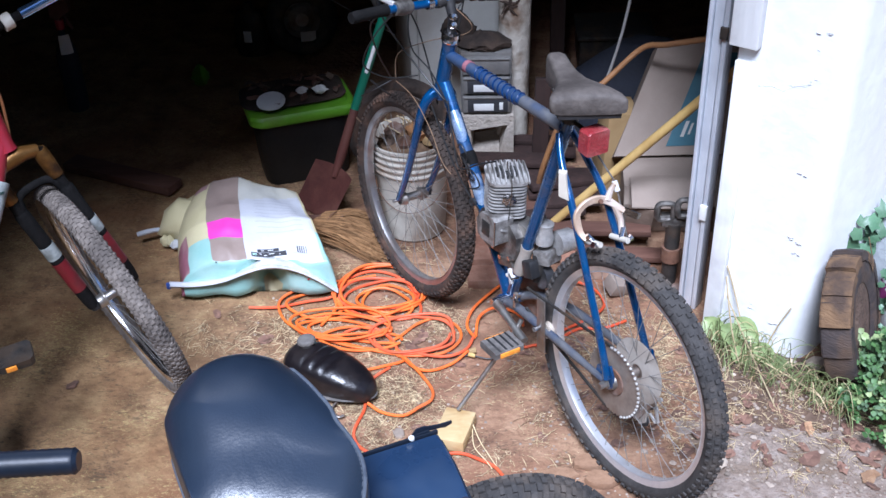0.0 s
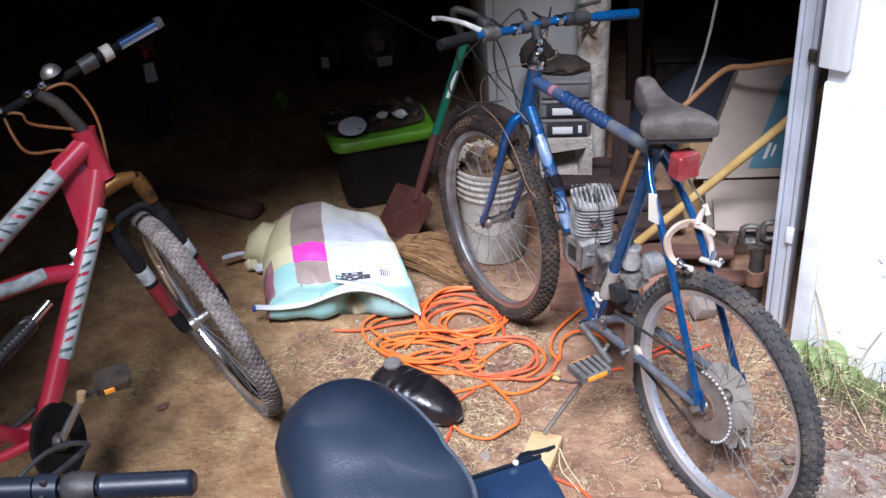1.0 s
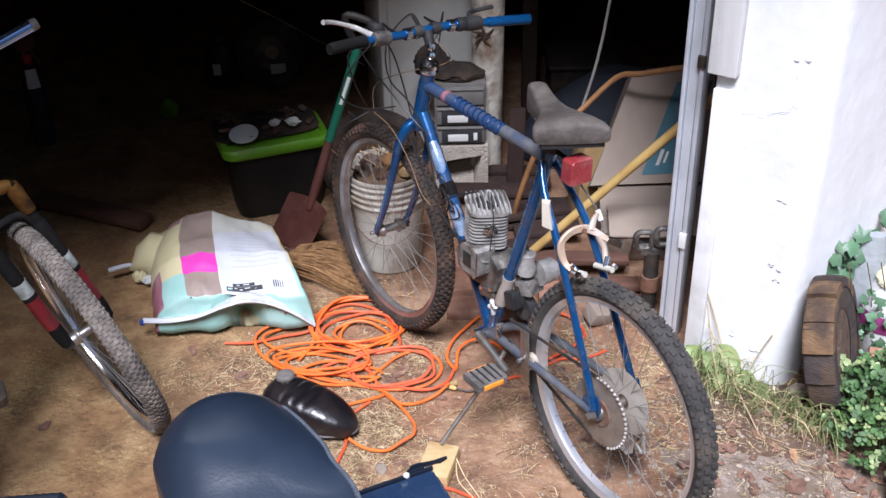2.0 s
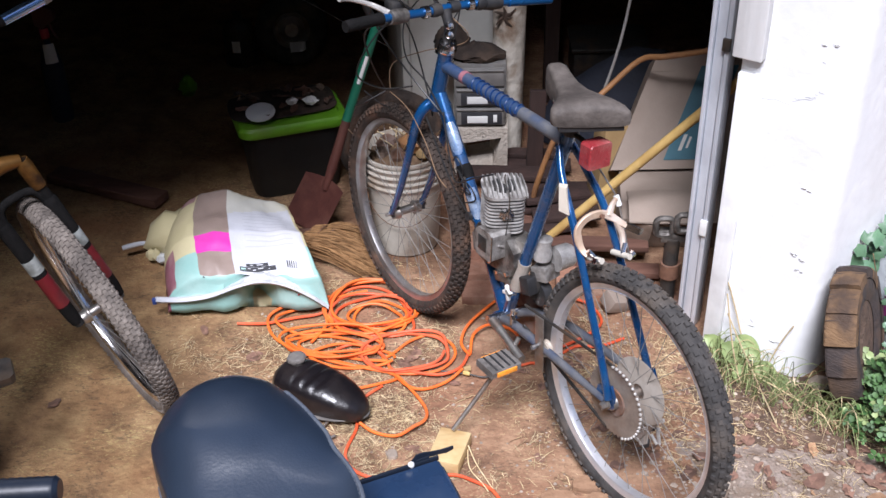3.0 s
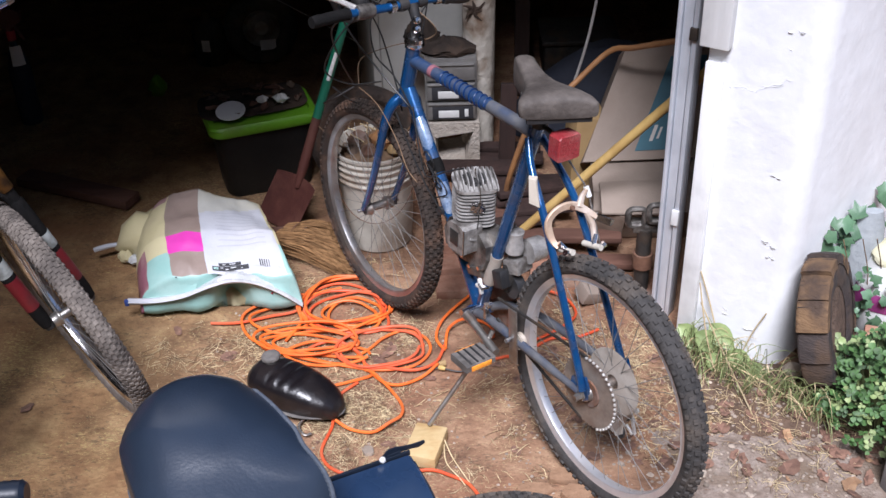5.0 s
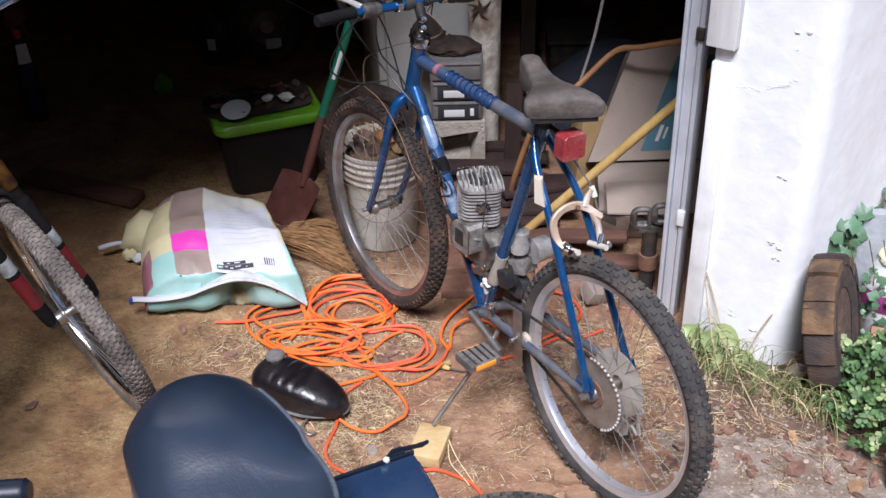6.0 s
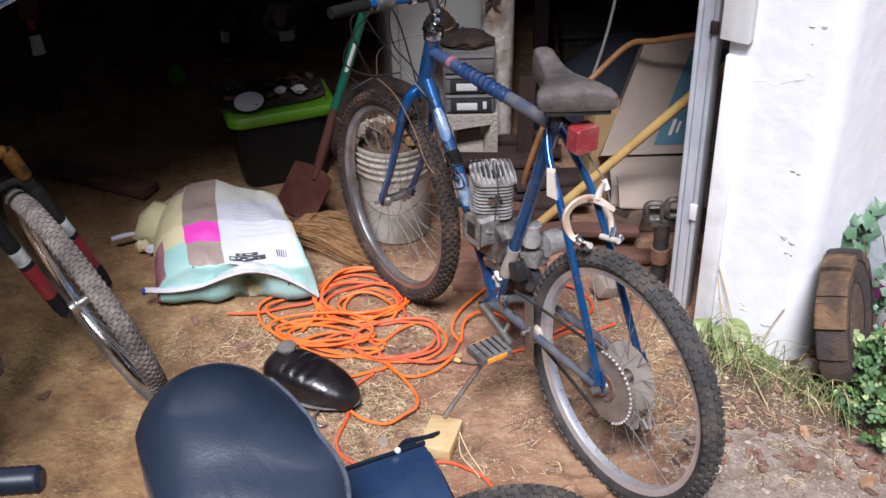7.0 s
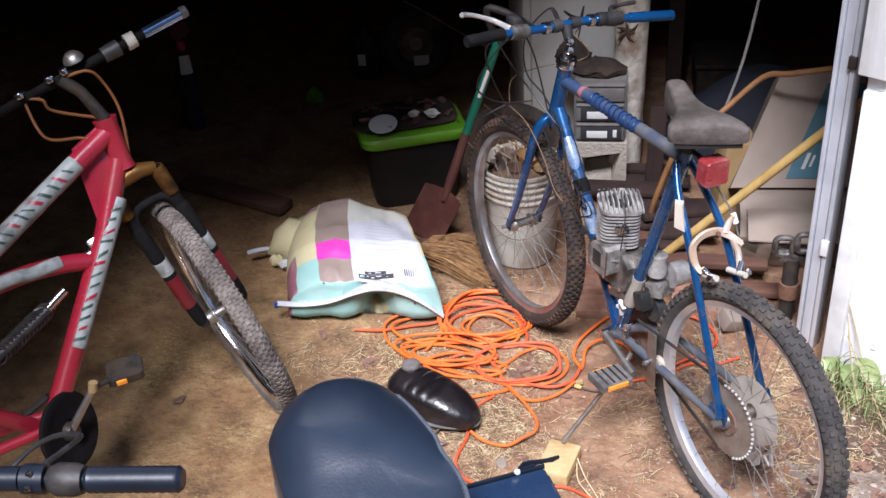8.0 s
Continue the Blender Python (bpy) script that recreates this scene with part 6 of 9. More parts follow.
    part("brake_hose", Geo().tube(smooth_path([V(-0.83, 1.1, 1.0), V(-0.82, 1.22, 0.96), V(-0.95, 1.26, 0.88), V(-1.1, 1.1, 0.75)], 6), 0.0045, 8), BLACKPLASTIC, th)


build_scooter()


# ---- things on the floor in the doorway ----
def build_bag():
    base = Vector((-0.75, 2.98, 0))
    th = thing("feed_bag", Matrix.Translation(base), "plump plastic feed bag, cream, taupe, white and teal", "bag")
    # a pillow: u across (left to right), v from the sewn edge to the far end
    o, ux, vy = Vector((-0.725, 2.825, 0)), Vector((0.998, 0.04, 0)), Vector((-0.25, 0.97, 0))
    NU, NV = 76, 68

    def surf(u, v, top):
        # half width tapers towards the far end; the sewn edge is flat
        far = max(0.0, (v - 0.55) / 0.45)
        hw = 0.218 * (1 - 0.26 * far ** 1.6)
        x = u * (hw * 1.27 if u < 0 else 0.214 * (1.10 - 0.36 * v))
        y = 0.47 * v - 0.03 * far ** 2 * max(0.0, u)
        e = max(0.0, 1 - abs(u) ** 3.0) if u < 0 else min(1.0, max(0.0, (1 - u) / 0.10)) ** 1.2
        f = min(1.0, v / 0.03) ** 0.5 * min(1.0, 0.60 + 0.40 * (v / 0.36) ** 0.8) * min(1.0, max(0.0, 1 - v) / (0.13 + 0.05 * u) + 0.02) ** 0.75
        h = (0.214 - 0.018 * u - 0.055 * max(0.0, v - 0.35) * max(0.0, u)) * e ** 0.40 * f
        p = o + ux * x + vy * y
        # the mouth of the bag is hollow below the sewn strip
        hollow = 0.13 * math.exp(-((u - 0.10) / 0.18) ** 2) * max(0.0, 1 - v / 0.04)
        p += vy * hollow
        calm = 1.0 if u < -0.15 or v < 0.08 else 0.35
        wr = 0.016 * NZ(u * 1.1 + 5, v * 1.6, 2.0) + 0.004 * calm * NZ(u * 4, v * 5 + 9, 1.7)
        wr += calm * (0.016 * (0.35 - abs(NZ(u * 2.2 + v * 1.5, v * 3.2 - u, 1.5))) * (0.4 + abs(u)) - 0.005 * (0.3 - abs(NZ(u * 5 - v * 3 + 7, v * 3 + u * 2, 1.6))) * max(0.2, 1 - 2.5 * v))
        if top:
            return Vector((p.x, p.y, 0.07 + (h - 0.07) * 1.0 if h > 0.07 else 0.02 + 0.05 * h / 0.07)) + Vector((wr * 0.4, wr * 0.4, wr * e))
        q_ = o + ux * x * 0.9 + vy * (0.05 + 0.40 * v)
        return Vector((q_.x, q_.y, max(0.0, 0.02 - 0.02 * e)))

    def zone(u, v):
        if u < -0.84 and 0.03 < v < 0.34:
            return "plum"
        if v > 0.80 and u < -0.60:
            return "plum"
        if v > 0.87 + 0.3 * abs(u + 0.25) and u < -0.10:
            return "plum" if int(v * 60 + u * 20 + 40) % 3 == 0 else "cream"
        if -0.57 < u < -0.17 and v > 0.04:
            return "pink" if 0.20 < v < 0.35 else "taupe"
        if -0.17 <= u < 0.84 and 0.03 < v < 0.1:
            return "white"
        if v < 0.075 or (v < 0.22 and u < -0.57):
            return "teal" if u > -0.95 else "plum"
        if u < -0.57:
            return "cream"
        if u < 0.84:
            return "white" if v < 0.60 + 0.12 * u else "cream2"
        return "cream" if v > 0.25 else "teal"

    mats = {"teal": BAG_TEAL, "plum": BAG_PLUM, "cream": BAG_CREAM, "taupe": BAG_BROWN, "pink": BAG_PINK, "white": BAG_WHITE, "cream2": BAG_PALE}
    order = list(mats)
    vs, fs, mi = [], [], []
    for layer in (True, False):
        off = len(vs)
        for j in range(NV + 1):
            for i in range(NU + 1):
                u = -1 + 2 * i / NU
                u = math.copysign(abs(u) ** 0.8, u)
                vs.append(surf(u, (j / NV) ** 1.4, layer) - base)
        for j in range(NV):
            for i in range(NU):
                a = off + j * (NU + 1) + i
                q = (a, a + 1, a + NU + 2, a + NU + 1)
                fs.append(q if layer else q[::-1])
                u = -1 + 2 * (i + 0.5) / NU
                u = math.copysign(abs(u) ** 0.8, u)
                mi.append(order.index(zone(u, ((j + 0.5) / NV) ** 1.4)))
    # close the rim between both layers
    n0 = (NU + 1) * (NV + 1)
    rim = [i for i in range(NU + 1)] + [j * (NU + 1) + NU for j in range(1, NV + 1)] + [NV * (NU + 1) + i for i in range(NU - 1, -1, -1)] + [j * (NU + 1) for j in range(NV - 1, 0, -1)]
    for k, a in enumerate(rim):
        b = rim[(k + 1) % len(rim)]
        fs.append((b, a, a + n0, b + n0))
        mi.append(order.index("teal" if vs[a].y + base.y < 2.9 else "cream"))
    me = bpy.data.meshes.new("bag_body")
    me.from_pydata([tuple(p) for p in vs], [], fs)
    for k in order:
        me.materials.append(mats[k])
    me.polygons.foreach_set("material_index", mi)
    me.polygons.foreach_set("use_smooth", [True] * len(fs))
    body = new("bag_body", me)
    body.parent = th

    def on_top(u, v, lift=0.002):
        return surf(u, v, True) - base + Vector((0, -0.3, 0.95)) * lift

    def patch(name, u0, u1, v0, v1, mat, label="", n=6, lift=0.003):
        rows = []
        for j in range(n + 1):
            rows.append([on_top(u0 + (u1 - u0) * i / n, v0 + (v1 - v0) * j / n, lift) for i in range(n + 1)])
        g = Geo()
        k = n + 1
        flat = [p for r_ in rows for p in r_]
        g.add(flat + [p - Vector((0, 0, 0.002)) for p in flat], [(j * k + i, j * k + i + 1, (j + 1) * k + i + 1, (j + 1) * k + i) for j in range(n) for i in range(n)])
        part(name, g, mat, body, label)

    # blocks of print that cannot be read
    r = random.Random(5)
    patch("print_block", -0.02, 0.27, 0.100, 0.120, BLACKINK, "dark printed block", 5)
    patch("print_block", -0.10, 0.36, 0.066, 0.096, BLACKINK, "dark printed block", 6)
    for x0, x1, v0, v1, mt in ((-0.085, -0.03, 0.075, 0.087, BAG_TEAL), (-0.005, 0.03, 0.082, 0.088, BAG_WHITE), (0.06, 0.10, 0.073, 0.079, BAG_WHITE), (0.13, 0.20, 0.083, 0.089, BAG_SILVER), (0.24, 0.28, 0.074, 0.080, BAG_WHITE), (0.03, 0.07, 0.106, 0.112, BAG_SILVER), (0.12, 0.20, 0.107, 0.113, BAG_WHITE)):
        patch("print_light", x0, x1, v0, v1, mt, "", 3, 0.0036)
    for k in range(5):
        patch("barcode_bar", 0.52 + 0.032 * k, 0.536 + 0.03 * k, 0.085, 0.125, BLACKINK, "", 2, 0.006)
    for k in range(9):
        patch("text_line", 0.0 + 0.03 * (k % 2), 0.60 + 0.12 * r.random(), 0.24 + 0.042 * k, 0.247 + 0.042 * k, material("pale_grey_print", [(0.40, 0.40, 0.44), (0.46, 0.46, 0.50)], 0.6, bump=0) if k == 0 else bpy.data.materials["pale_grey_print"], "", 12, 0.0012)
    patch("round_mark", -0.54, -0.515, 0.029, 0.034, BLACKINK, "", 2)
    # sewn edge with its white tape, curling up in the middle and twisting to a tip
    pts = [(-0.305, 0.070), (-0.22, 0.073), (-0.13, 0.09), (-0.04, 0.125), (0.03, 0.14), (0.10, 0.125), (0.17, 0.085), (0.235, 0.03)]
    path = smooth_path([o + ux * x + Vector((0, 0.004 - 0.016 * math.cos(5 * x), z)) - base for x, z in pts], 5)
    rings = []
    for i, p in enumerate(path):
        t = i / (len(path) - 1)
        w = 0.024 - 0.014 * min(1.0, t / 0.5) if t < 0.5 else 0.010 + 0.006 * math.sin(9 * t) ** 2
        k = 0.6 * math.sin(7 * t)
        rings.append([p + Vector((0, -0.003, -w * 0.5)), p + Vector((0, -0.010 - 0.006 * k, 0)), p + Vector((0, -0.004, w * 0.5)), p + Vector((0, 0.004, w * 0.4)), p + Vector((0, 0.0, 0)), p + Vector((0, 0.003, -w * 0.4))])
    half = len(rings) * 5 // 9
    part("sewn_tape", Geo().loft(rings[:half + 1]), BAG_WHITE, th, "white sewn closing strip")
    part("twisted_strip", Geo().loft(rings[half:]), BAG_SILVER, th, "twisted silvery end of the closing strip")
    part("strip_end", Geo().box(path[0] + Vector((-0.004, -0.004, -0.002)), (0.014, 0.012, 0.022), None, 0.003), BAG_BLUE, th, "blue end of the closing strip")
    # crumpled inner film pushed up behind the strip
    rows = []
    for j in range(5):
        row = []
        for i in range(25):
            t = i / 24
            q = path[int(10 + 22 * t)].lerp(path[min(len(path) - 1, int(10 + 22 * t) + 1)], (10 + 22 * t) % 1)
            lift = math.sin(math.pi * t) ** 0.7
            row.append(q + Vector((0, 0.006 + 0.011 * j, lift * (0.002 + 0.009 * math.sin(math.pi * j / 4) + 0.012 * NZ(t * 14, j * 0.8, 1.0)) - 0.010 * j * (1 - lift))))
        rows.append(row)
    flat = [p for row in rows for p in row]
    part("inner_film", Geo().add(flat + [p - Vector((0, 0, 0.002)) for p in flat], [(j * 25 + i, j * 25 + i + 1, (j + 1) * 25 + i + 1, (j + 1) * 25 + i) for j in range(4) for i in range(24)]), BAG_SILVER, th, "crumpled silvery inner film", 30)
    for du, dz in ((0.0, 0.0), (0.022, 0.006), (0.008, 0.012)):
        q = surf(0.62 + du, 0.012, True) - base
        part("red_mark", Geo().box(q + Vector((0, -0.004, dz)), (0.006, 0.003, 0.005), None, 0.001), REDPAINT, body, "small red mark")
    # film that folds from the tape back to the body
    g = Geo()
    n = len(path)
    vsf = []
    for i, p in enumerate(path):
        t = i / (n - 1)
        u = -0.95 + 1.9 * t
        q = surf(u, 0.022, True) - base
        for k in range(4):
            s = k / 3
            vsf.append(p.lerp(q, s) + Vector((0, 0, -0.012 * math.sin(math.pi * s) + 0.004 * NZ(t * 9, s * 3, 2))))
    for k0, k1, mt, lb in ((0, 12, BAG_TEAL, "crumpled teal film at the sewn edge"), (24, n - 1, BAG_TEAL, "crumpled teal film at the sewn edge")):
        vv = [q_ + Vector((0, 0, 0.020 * NZ(i_ * 0.43, i_ * 0.27, 1.0) if 0 < i_ % 4 < 3 else 0)) for i_, q_ in enumerate(vsf)][k0 * 4:(k1 + 1) * 4]
        nn_ = k1 - k0
        part("folded_film", Geo().add(vv + [v - Vector((0, 0, 0.0015)) for v in vv], [(i * 4 + k, (i + 1) * 4 + k, (i + 1) * 4 + k + 1, i * 4 + k + 1) for i in range(nn_) for k in range(3)]), mt, th, lb, 35)
    # crumpled far corner: cream tails and the white end of a drawstring
    g = Geo()
    rr = random.Random(8)
    rings = []
    for i, (x, y, z, w, h) in enumerate(((-0.93, 3.14, 0.10, 0.19, 0.2), (-0.965, 3.15, 0.085, 0.15, 0.15), (-1.0, 3.18, 0.095, 0.17, 0.18), (-1.04, 3.185, 0.085, 0.13, 0.14), (-1.075, 3.19, 0.08, 0.15, 0.155), (-1.12, 3.19, 0.065, 0.11, 0.11), (-1.15, 3.18, 0.045, 0.06, 0.07))):
        rings.append([Vector((x, y, z)) - base + Vector((0.015 * rr.uniform(-1, 1), w * 0.5 * math.cos(2 * math.pi * k / 12) * rr.uniform(0.8, 1.1), h * 0.5 * math.sin(2 * math.pi * k / 12) * rr.uniform(0.8, 1.1))) for k in range(16)])
    part("crumpled_end", g.loft(rings), BAG_CREAM, th, "crumpled cream end of the bag", 60)
    part("string_end", Geo().tube(smooth_path([Vector((-1.13, 3.17, 0.05)) - base, Vector((-1.17, 3.16, 0.055)) - base, Vector((-1.225, 3.14, 0.05)) - base], 3), [0.005, 0.006, 0.008, 0.008, 0.009, 0.009, 0.008], 8), BAG_WHITE, th, "white end of the drawstring")
    for k, (x, y, z, sx, mt) in enumerate(((-1.075, 3.12, 0.022, 0.045, BAG_SILVER), (-1.12, 3.13, 0.03, 0.03, BAG_CREAM), (-1.02, 3.10, 0.025, 0.04, BAG_CREAM))):
        rings = [[Vector((x, y, z)) - base + Vector((sx * (q - 0.5) * 1.6, w * 0.026 * math.cos(math.pi * j / 4) * rr.uniform(0.6, 1.3), w * 0.024 * math.sin(math.pi * j / 4) * rr.uniform(0.6, 1.3))) for j in range(8)] for q, w in ((0.0, 0.3), (0.25, 0.9), (0.5, 0.7), (0.75, 1.0), (1.0, 0.4))]
        part("film_fold", Geo().loft(rings), mt, th, "crumpled fold of the bag end", 25)


build_bag()


def loop(cx, cy, rx, ry, turn, n, wob, seed, z=0.006, a0=0.0, span=2 * math.pi):
    r = random.Random(seed)
    ph = [r.uniform(0, 6.28) for _ in range(4)]
    out = []
    for i in range(n):
        a = a0 + span * i / (n - 1)
        k = 1 + wob * (0.5 * math.sin(2 * a + ph[0]) + 0.35 * math.sin(3 * a + ph[1]) + 0.2 * math.sin(5 * a + ph[2]))
        x, y = rx * k * math.cos(a), ry * k * math.sin(a)
        out.append(Vector((cx + x * math.cos(turn) - y * math.sin(turn), cy + x * math.sin(turn) + y * math.cos(turn), z + 0.008 * (0.5 + 0.5 * math.sin(3 * a + ph[3])))))
    return out


def build_cord():
    """Loose coils under the front wheel, wide single bights in front of them, and tails that run off."""
    base = Vector((-0.37, 2.75, 0))
    th = thing("extension_cord", Matrix.Translation(base), "long orange extension cord heaped in loose tangled coils on dirt", "cord")
    r = random.Random(12)
    runs = []
    for n_, cx, cy, rx, ry, turn in ((3, -0.352, 2.862, 0.142, 0.135, -0.15), (2, -0.36, 2.835, 0.120, 0.105, 0.3), (2, -0.335, 2.80, 0.095, 0.070, -0.3), (3, -0.455, 2.665, 0.150, 0.062, -0.12), (2, -0.235, 2.635, 0.125, 0.088, 0.25), (1, -0.39, 2.60, 0.13, 0.055, 0.1)):
        coil = []
        for k in range(n_):
            coil += loop(cx + r.uniform(-0.012, 0.012), cy + r.uniform(-0.015, 0.015), rx + r.uniform(-0.016, 0.012), ry + r.uniform(-0.02, 0.016), turn + r.uniform(-0.25, 0.25), 20, 0.09, 30 + len(runs) * 7 + k, 0.006 + 0.007 * k)[:-1]
        runs.append((coil, len(runs) in (1, 4)))
    flat = (
        # tail that comes in beside the bag and joins the coil
        (((-0.774, 2.776), (-0.687, 2.776), (-0.594, 2.805), (-0.509, 2.834), (-0.474, 2.924), (-0.393, 2.973), (-0.300, 2.935), (-0.240, 2.832), (-0.222, 2.744), (-0.287, 2.711), (-0.393, 2.724)), True),
        # wide bights to the near side
        (((-0.497, 2.908), (-0.603, 2.879), (-0.675, 2.824), (-0.668, 2.744), (-0.614, 2.666), (-0.506, 2.628), (-0.373, 2.599), (-0.289, 2.586)), False),
        (((-0.491, 2.801), (-0.472, 2.753), (-0.544, 2.714), (-0.624, 2.738), (-0.652, 2.791), (-0.599, 2.846), (-0.485, 2.883)), False),
        (((-0.277, 2.531), (-0.300, 2.604), (-0.375, 2.677), (-0.496, 2.712), (-0.568, 2.678), (-0.525, 2.629), (-0.427, 2.585), (-0.324, 2.550), (-0.232, 2.533), (-0.141, 2.547), (-0.092, 2.611), (-0.106, 2.679), (-0.169, 2.716), (-0.229, 2.687), (-0.273, 2.632), (-0.308, 2.597)), False),
        (((-0.485, 2.603), (-0.434, 2.655), (-0.369, 2.662), (-0.305, 2.611), (-0.274, 2.552), (-0.214, 2.536), (-0.132, 2.520), (-0.073, 2.560), (-0.048, 2.640)), True),
        (((-0.53, 2.68), (-0.49, 2.76), (-0.51, 2.84), (-0.47, 2.91), (-0.38, 2.945)), False),
        (((-0.376, 2.465), (-0.319, 2.484), (-0.258, 2.514), (-0.315, 2.554), (-0.417, 2.576), (-0.504, 2.610)), False),
        (((-0.268, 2.524), (-0.225, 2.471), (-0.175, 2.464), (-0.113, 2.495), (-0.068, 2.546)), False),
        # tails towards the tank, the wood block and the rear wheel
        (((-0.256, 2.505), (-0.206, 2.444), (-0.169, 2.379), (-0.169, 2.322), (-0.200, 2.291), (-0.245, 2.268), (-0.306, 2.280), (-0.349, 2.306)), False),
        (((-0.299, 2.479), (-0.346, 2.427), (-0.361, 2.359), (-0.358, 2.296), (-0.379, 2.198), (-0.34, 2.13), (-0.24, 2.10), (-0.12, 2.12), (-0.075, 2.120), (-0.035, 2.101), (0.009, 2.073), (0.036, 2.031)), True),
        (((-0.048, 2.617), (-0.073, 2.677), (-0.055, 2.754), (-0.001, 2.840), (0.050, 2.908), (0.09, 2.93)), False),
        (((-0.045, 2.627), (-0.036, 2.707), (0.008, 2.747), (0.065, 2.748), (0.097, 2.717), (0.10, 2.66)), False),
        (((0.02, 2.60), (0.096, 2.573), (0.133, 2.582), (0.18, 2.587), (0.27, 2.66), (0.34, 2.66), (0.42, 2.70)), True),
        (((0.18, 2.62), (0.30, 2.70), (0.36, 2.78), (0.33, 2.87), (0.26, 2.90), (0.21, 2.86)), True))
    for k, (pts, red) in enumerate(flat):
        runs.append(([Vector((x, y, 0.006 + 0.008 * (k % 3) * (0.5 + 0.5 * math.sin(1.7 * q + k)))) for q, (x, y) in enumerate(pts)], red))
    for run, red in runs:
        pts = smooth_path([p + Vector((0, 0, 0.001)) for p in run], 5)
        part("cord_run", Geo().tube([p - base for p in pts], 0.0046, 8), ORANGE_RED if red else ORANGE, th)
    part("cord_plug", Geo().tube([Vector((-0.045, 2.555, 0.010)) - base, Vector((-0.065, 2.55, 0.010)) - base], [0.010, 0.007], 8), CARD_YELLOW, th, "yellow plug end")


build_cord()


def build_tank():
    base = Vector((-0.457, 2.392, 0))
    th = thing("fuel_tank", frame3(base, Vector((0.90, -0.43, 0)), Vector((0.43, 0.90, 0))) @ Matrix.Scale(0.92, 4), "glossy black teardrop fuel tank lying on the dirt", "fuel tank")
    rows = ((-0.158, 0.06, 0.045, 0.070), (-0.150, 0.10, 0.085, 0.072), (-0.135, 0.128, 0.108, 0.073), (-0.11, 0.146, 0.122, 0.073), (-0.075, 0.156, 0.128, 0.073), (-0.04, 0.158, 0.128, 0.072), (0.0, 0.156, 0.122, 0.069), (0.04, 0.148, 0.112, 0.065), (0.08, 0.132, 0.096, 0.058), (0.115, 0.106, 0.076, 0.050), (0.138, 0.076, 0.055, 0.043), (0.150, 0.045, 0.032, 0.038), (0.154, 0.02, 0.014, 0.036))
    fine = []
    for (a, b) in zip(rows, rows[1:]):
        fine += [tuple(p + (q - p) * t / 8 for p, q in zip(a, b)) for t in range(8)]
    fine.append(rows[-1])
    rings = []
    for x, w, h, zc in fine:
        ring = []
        for k in range(36):
            a = 2 * math.pi * k / 36
            ca, sa = math.cos(a), math.sin(a)
            groove = 0.0
            if sa > 0:
                for g0, g1 in ((-0.058, 0.0065), (-0.020, 0.0065), (0.016, 0.0045)):
                    groove += g1 * math.exp(-((x - g0 - 0.018 * ca) / 0.0085) ** 2) * max(0.0, 1 - (ca / 0.82) ** 4) * sa
            ring.append(Vector((x, w / 2 * math.copysign(abs(ca) ** 0.78, ca), max(0.004, zc + h / 2 * math.copysign(abs(sa) ** (0.8 if sa > 0 else 0.5), sa) - groove))))
        rings.append(ring)
    part("tank_shell", Geo().loft(rings), TANK, th, "", 60)
    flange = [(0.160 * math.copysign(abs(math.cos(a)) ** 0.9, math.cos(a)) - 0.001, 0.083 * (1 - 0.30 * max(0, math.cos(a)) ** 2) * math.sin(a)) for a in [2 * math.pi * k / 48 for k in range(48)]]
    part("seam_flange", Geo().loft([[Vector((x * q, y * q, 0.030 + dz)) for x, y in flange] for q, dz in ((0.98, -0.001), (1.0, 0.0), (1.0, 0.003), (0.98, 0.004))]), CAP_DUSTY, th, "dusty seam flange")
    cap = part("tank_cap", Geo().lathe([(0, 0.016), (0.020, 0.016), (0.026, 0.014), (0.0285, 0.010), (0.0285, 0.001), (0.024, -0.002), (0.022, -0.014), (0, -0.014)], pose(-0.098, 0.018, 0.143, 0, -6, 0), 28), CAP_DUSTY, th, "dusty dark filler cap")
    for k in range(12):
        a = 2 * math.pi * k / 12
        part("cap_ridge", Geo().box((-0.098 + 0.0285 * math.cos(a), 0.018 + 0.0285 * math.sin(a), 0.149 + 0.003 * math.cos(a)), (0.003, 0.005, 0.007), pose(0, 0, 0, 0, 0, math.degrees(a)), 0.0008), CAP_DUSTY, cap)
    part("fuel_tap", Geo().tube(smooth_path([(0.055, -0.06, 0.02), (0.055, -0.095, 0.016), (0.085, -0.115, 0.010), (0.10, -0.10, 0.008)], 4), 0.004, 8), STEEL_DULL, th, "small grey fuel tap")
    part("tap_bracket", Geo().loft([[Vector((0.03 + x, -0.10 + y, z)) for x, y in ((-0.018, 0.004), (-0.012, -0.012), (0.004, -0.006), (0.012, -0.020), (0.022, -0.008), (0.014, 0.010), (0.0, 0.016))] for z in (0.006, 0.009)]), CAST_ALU, th, "bright torn metal bracket", 20)


build_tank()


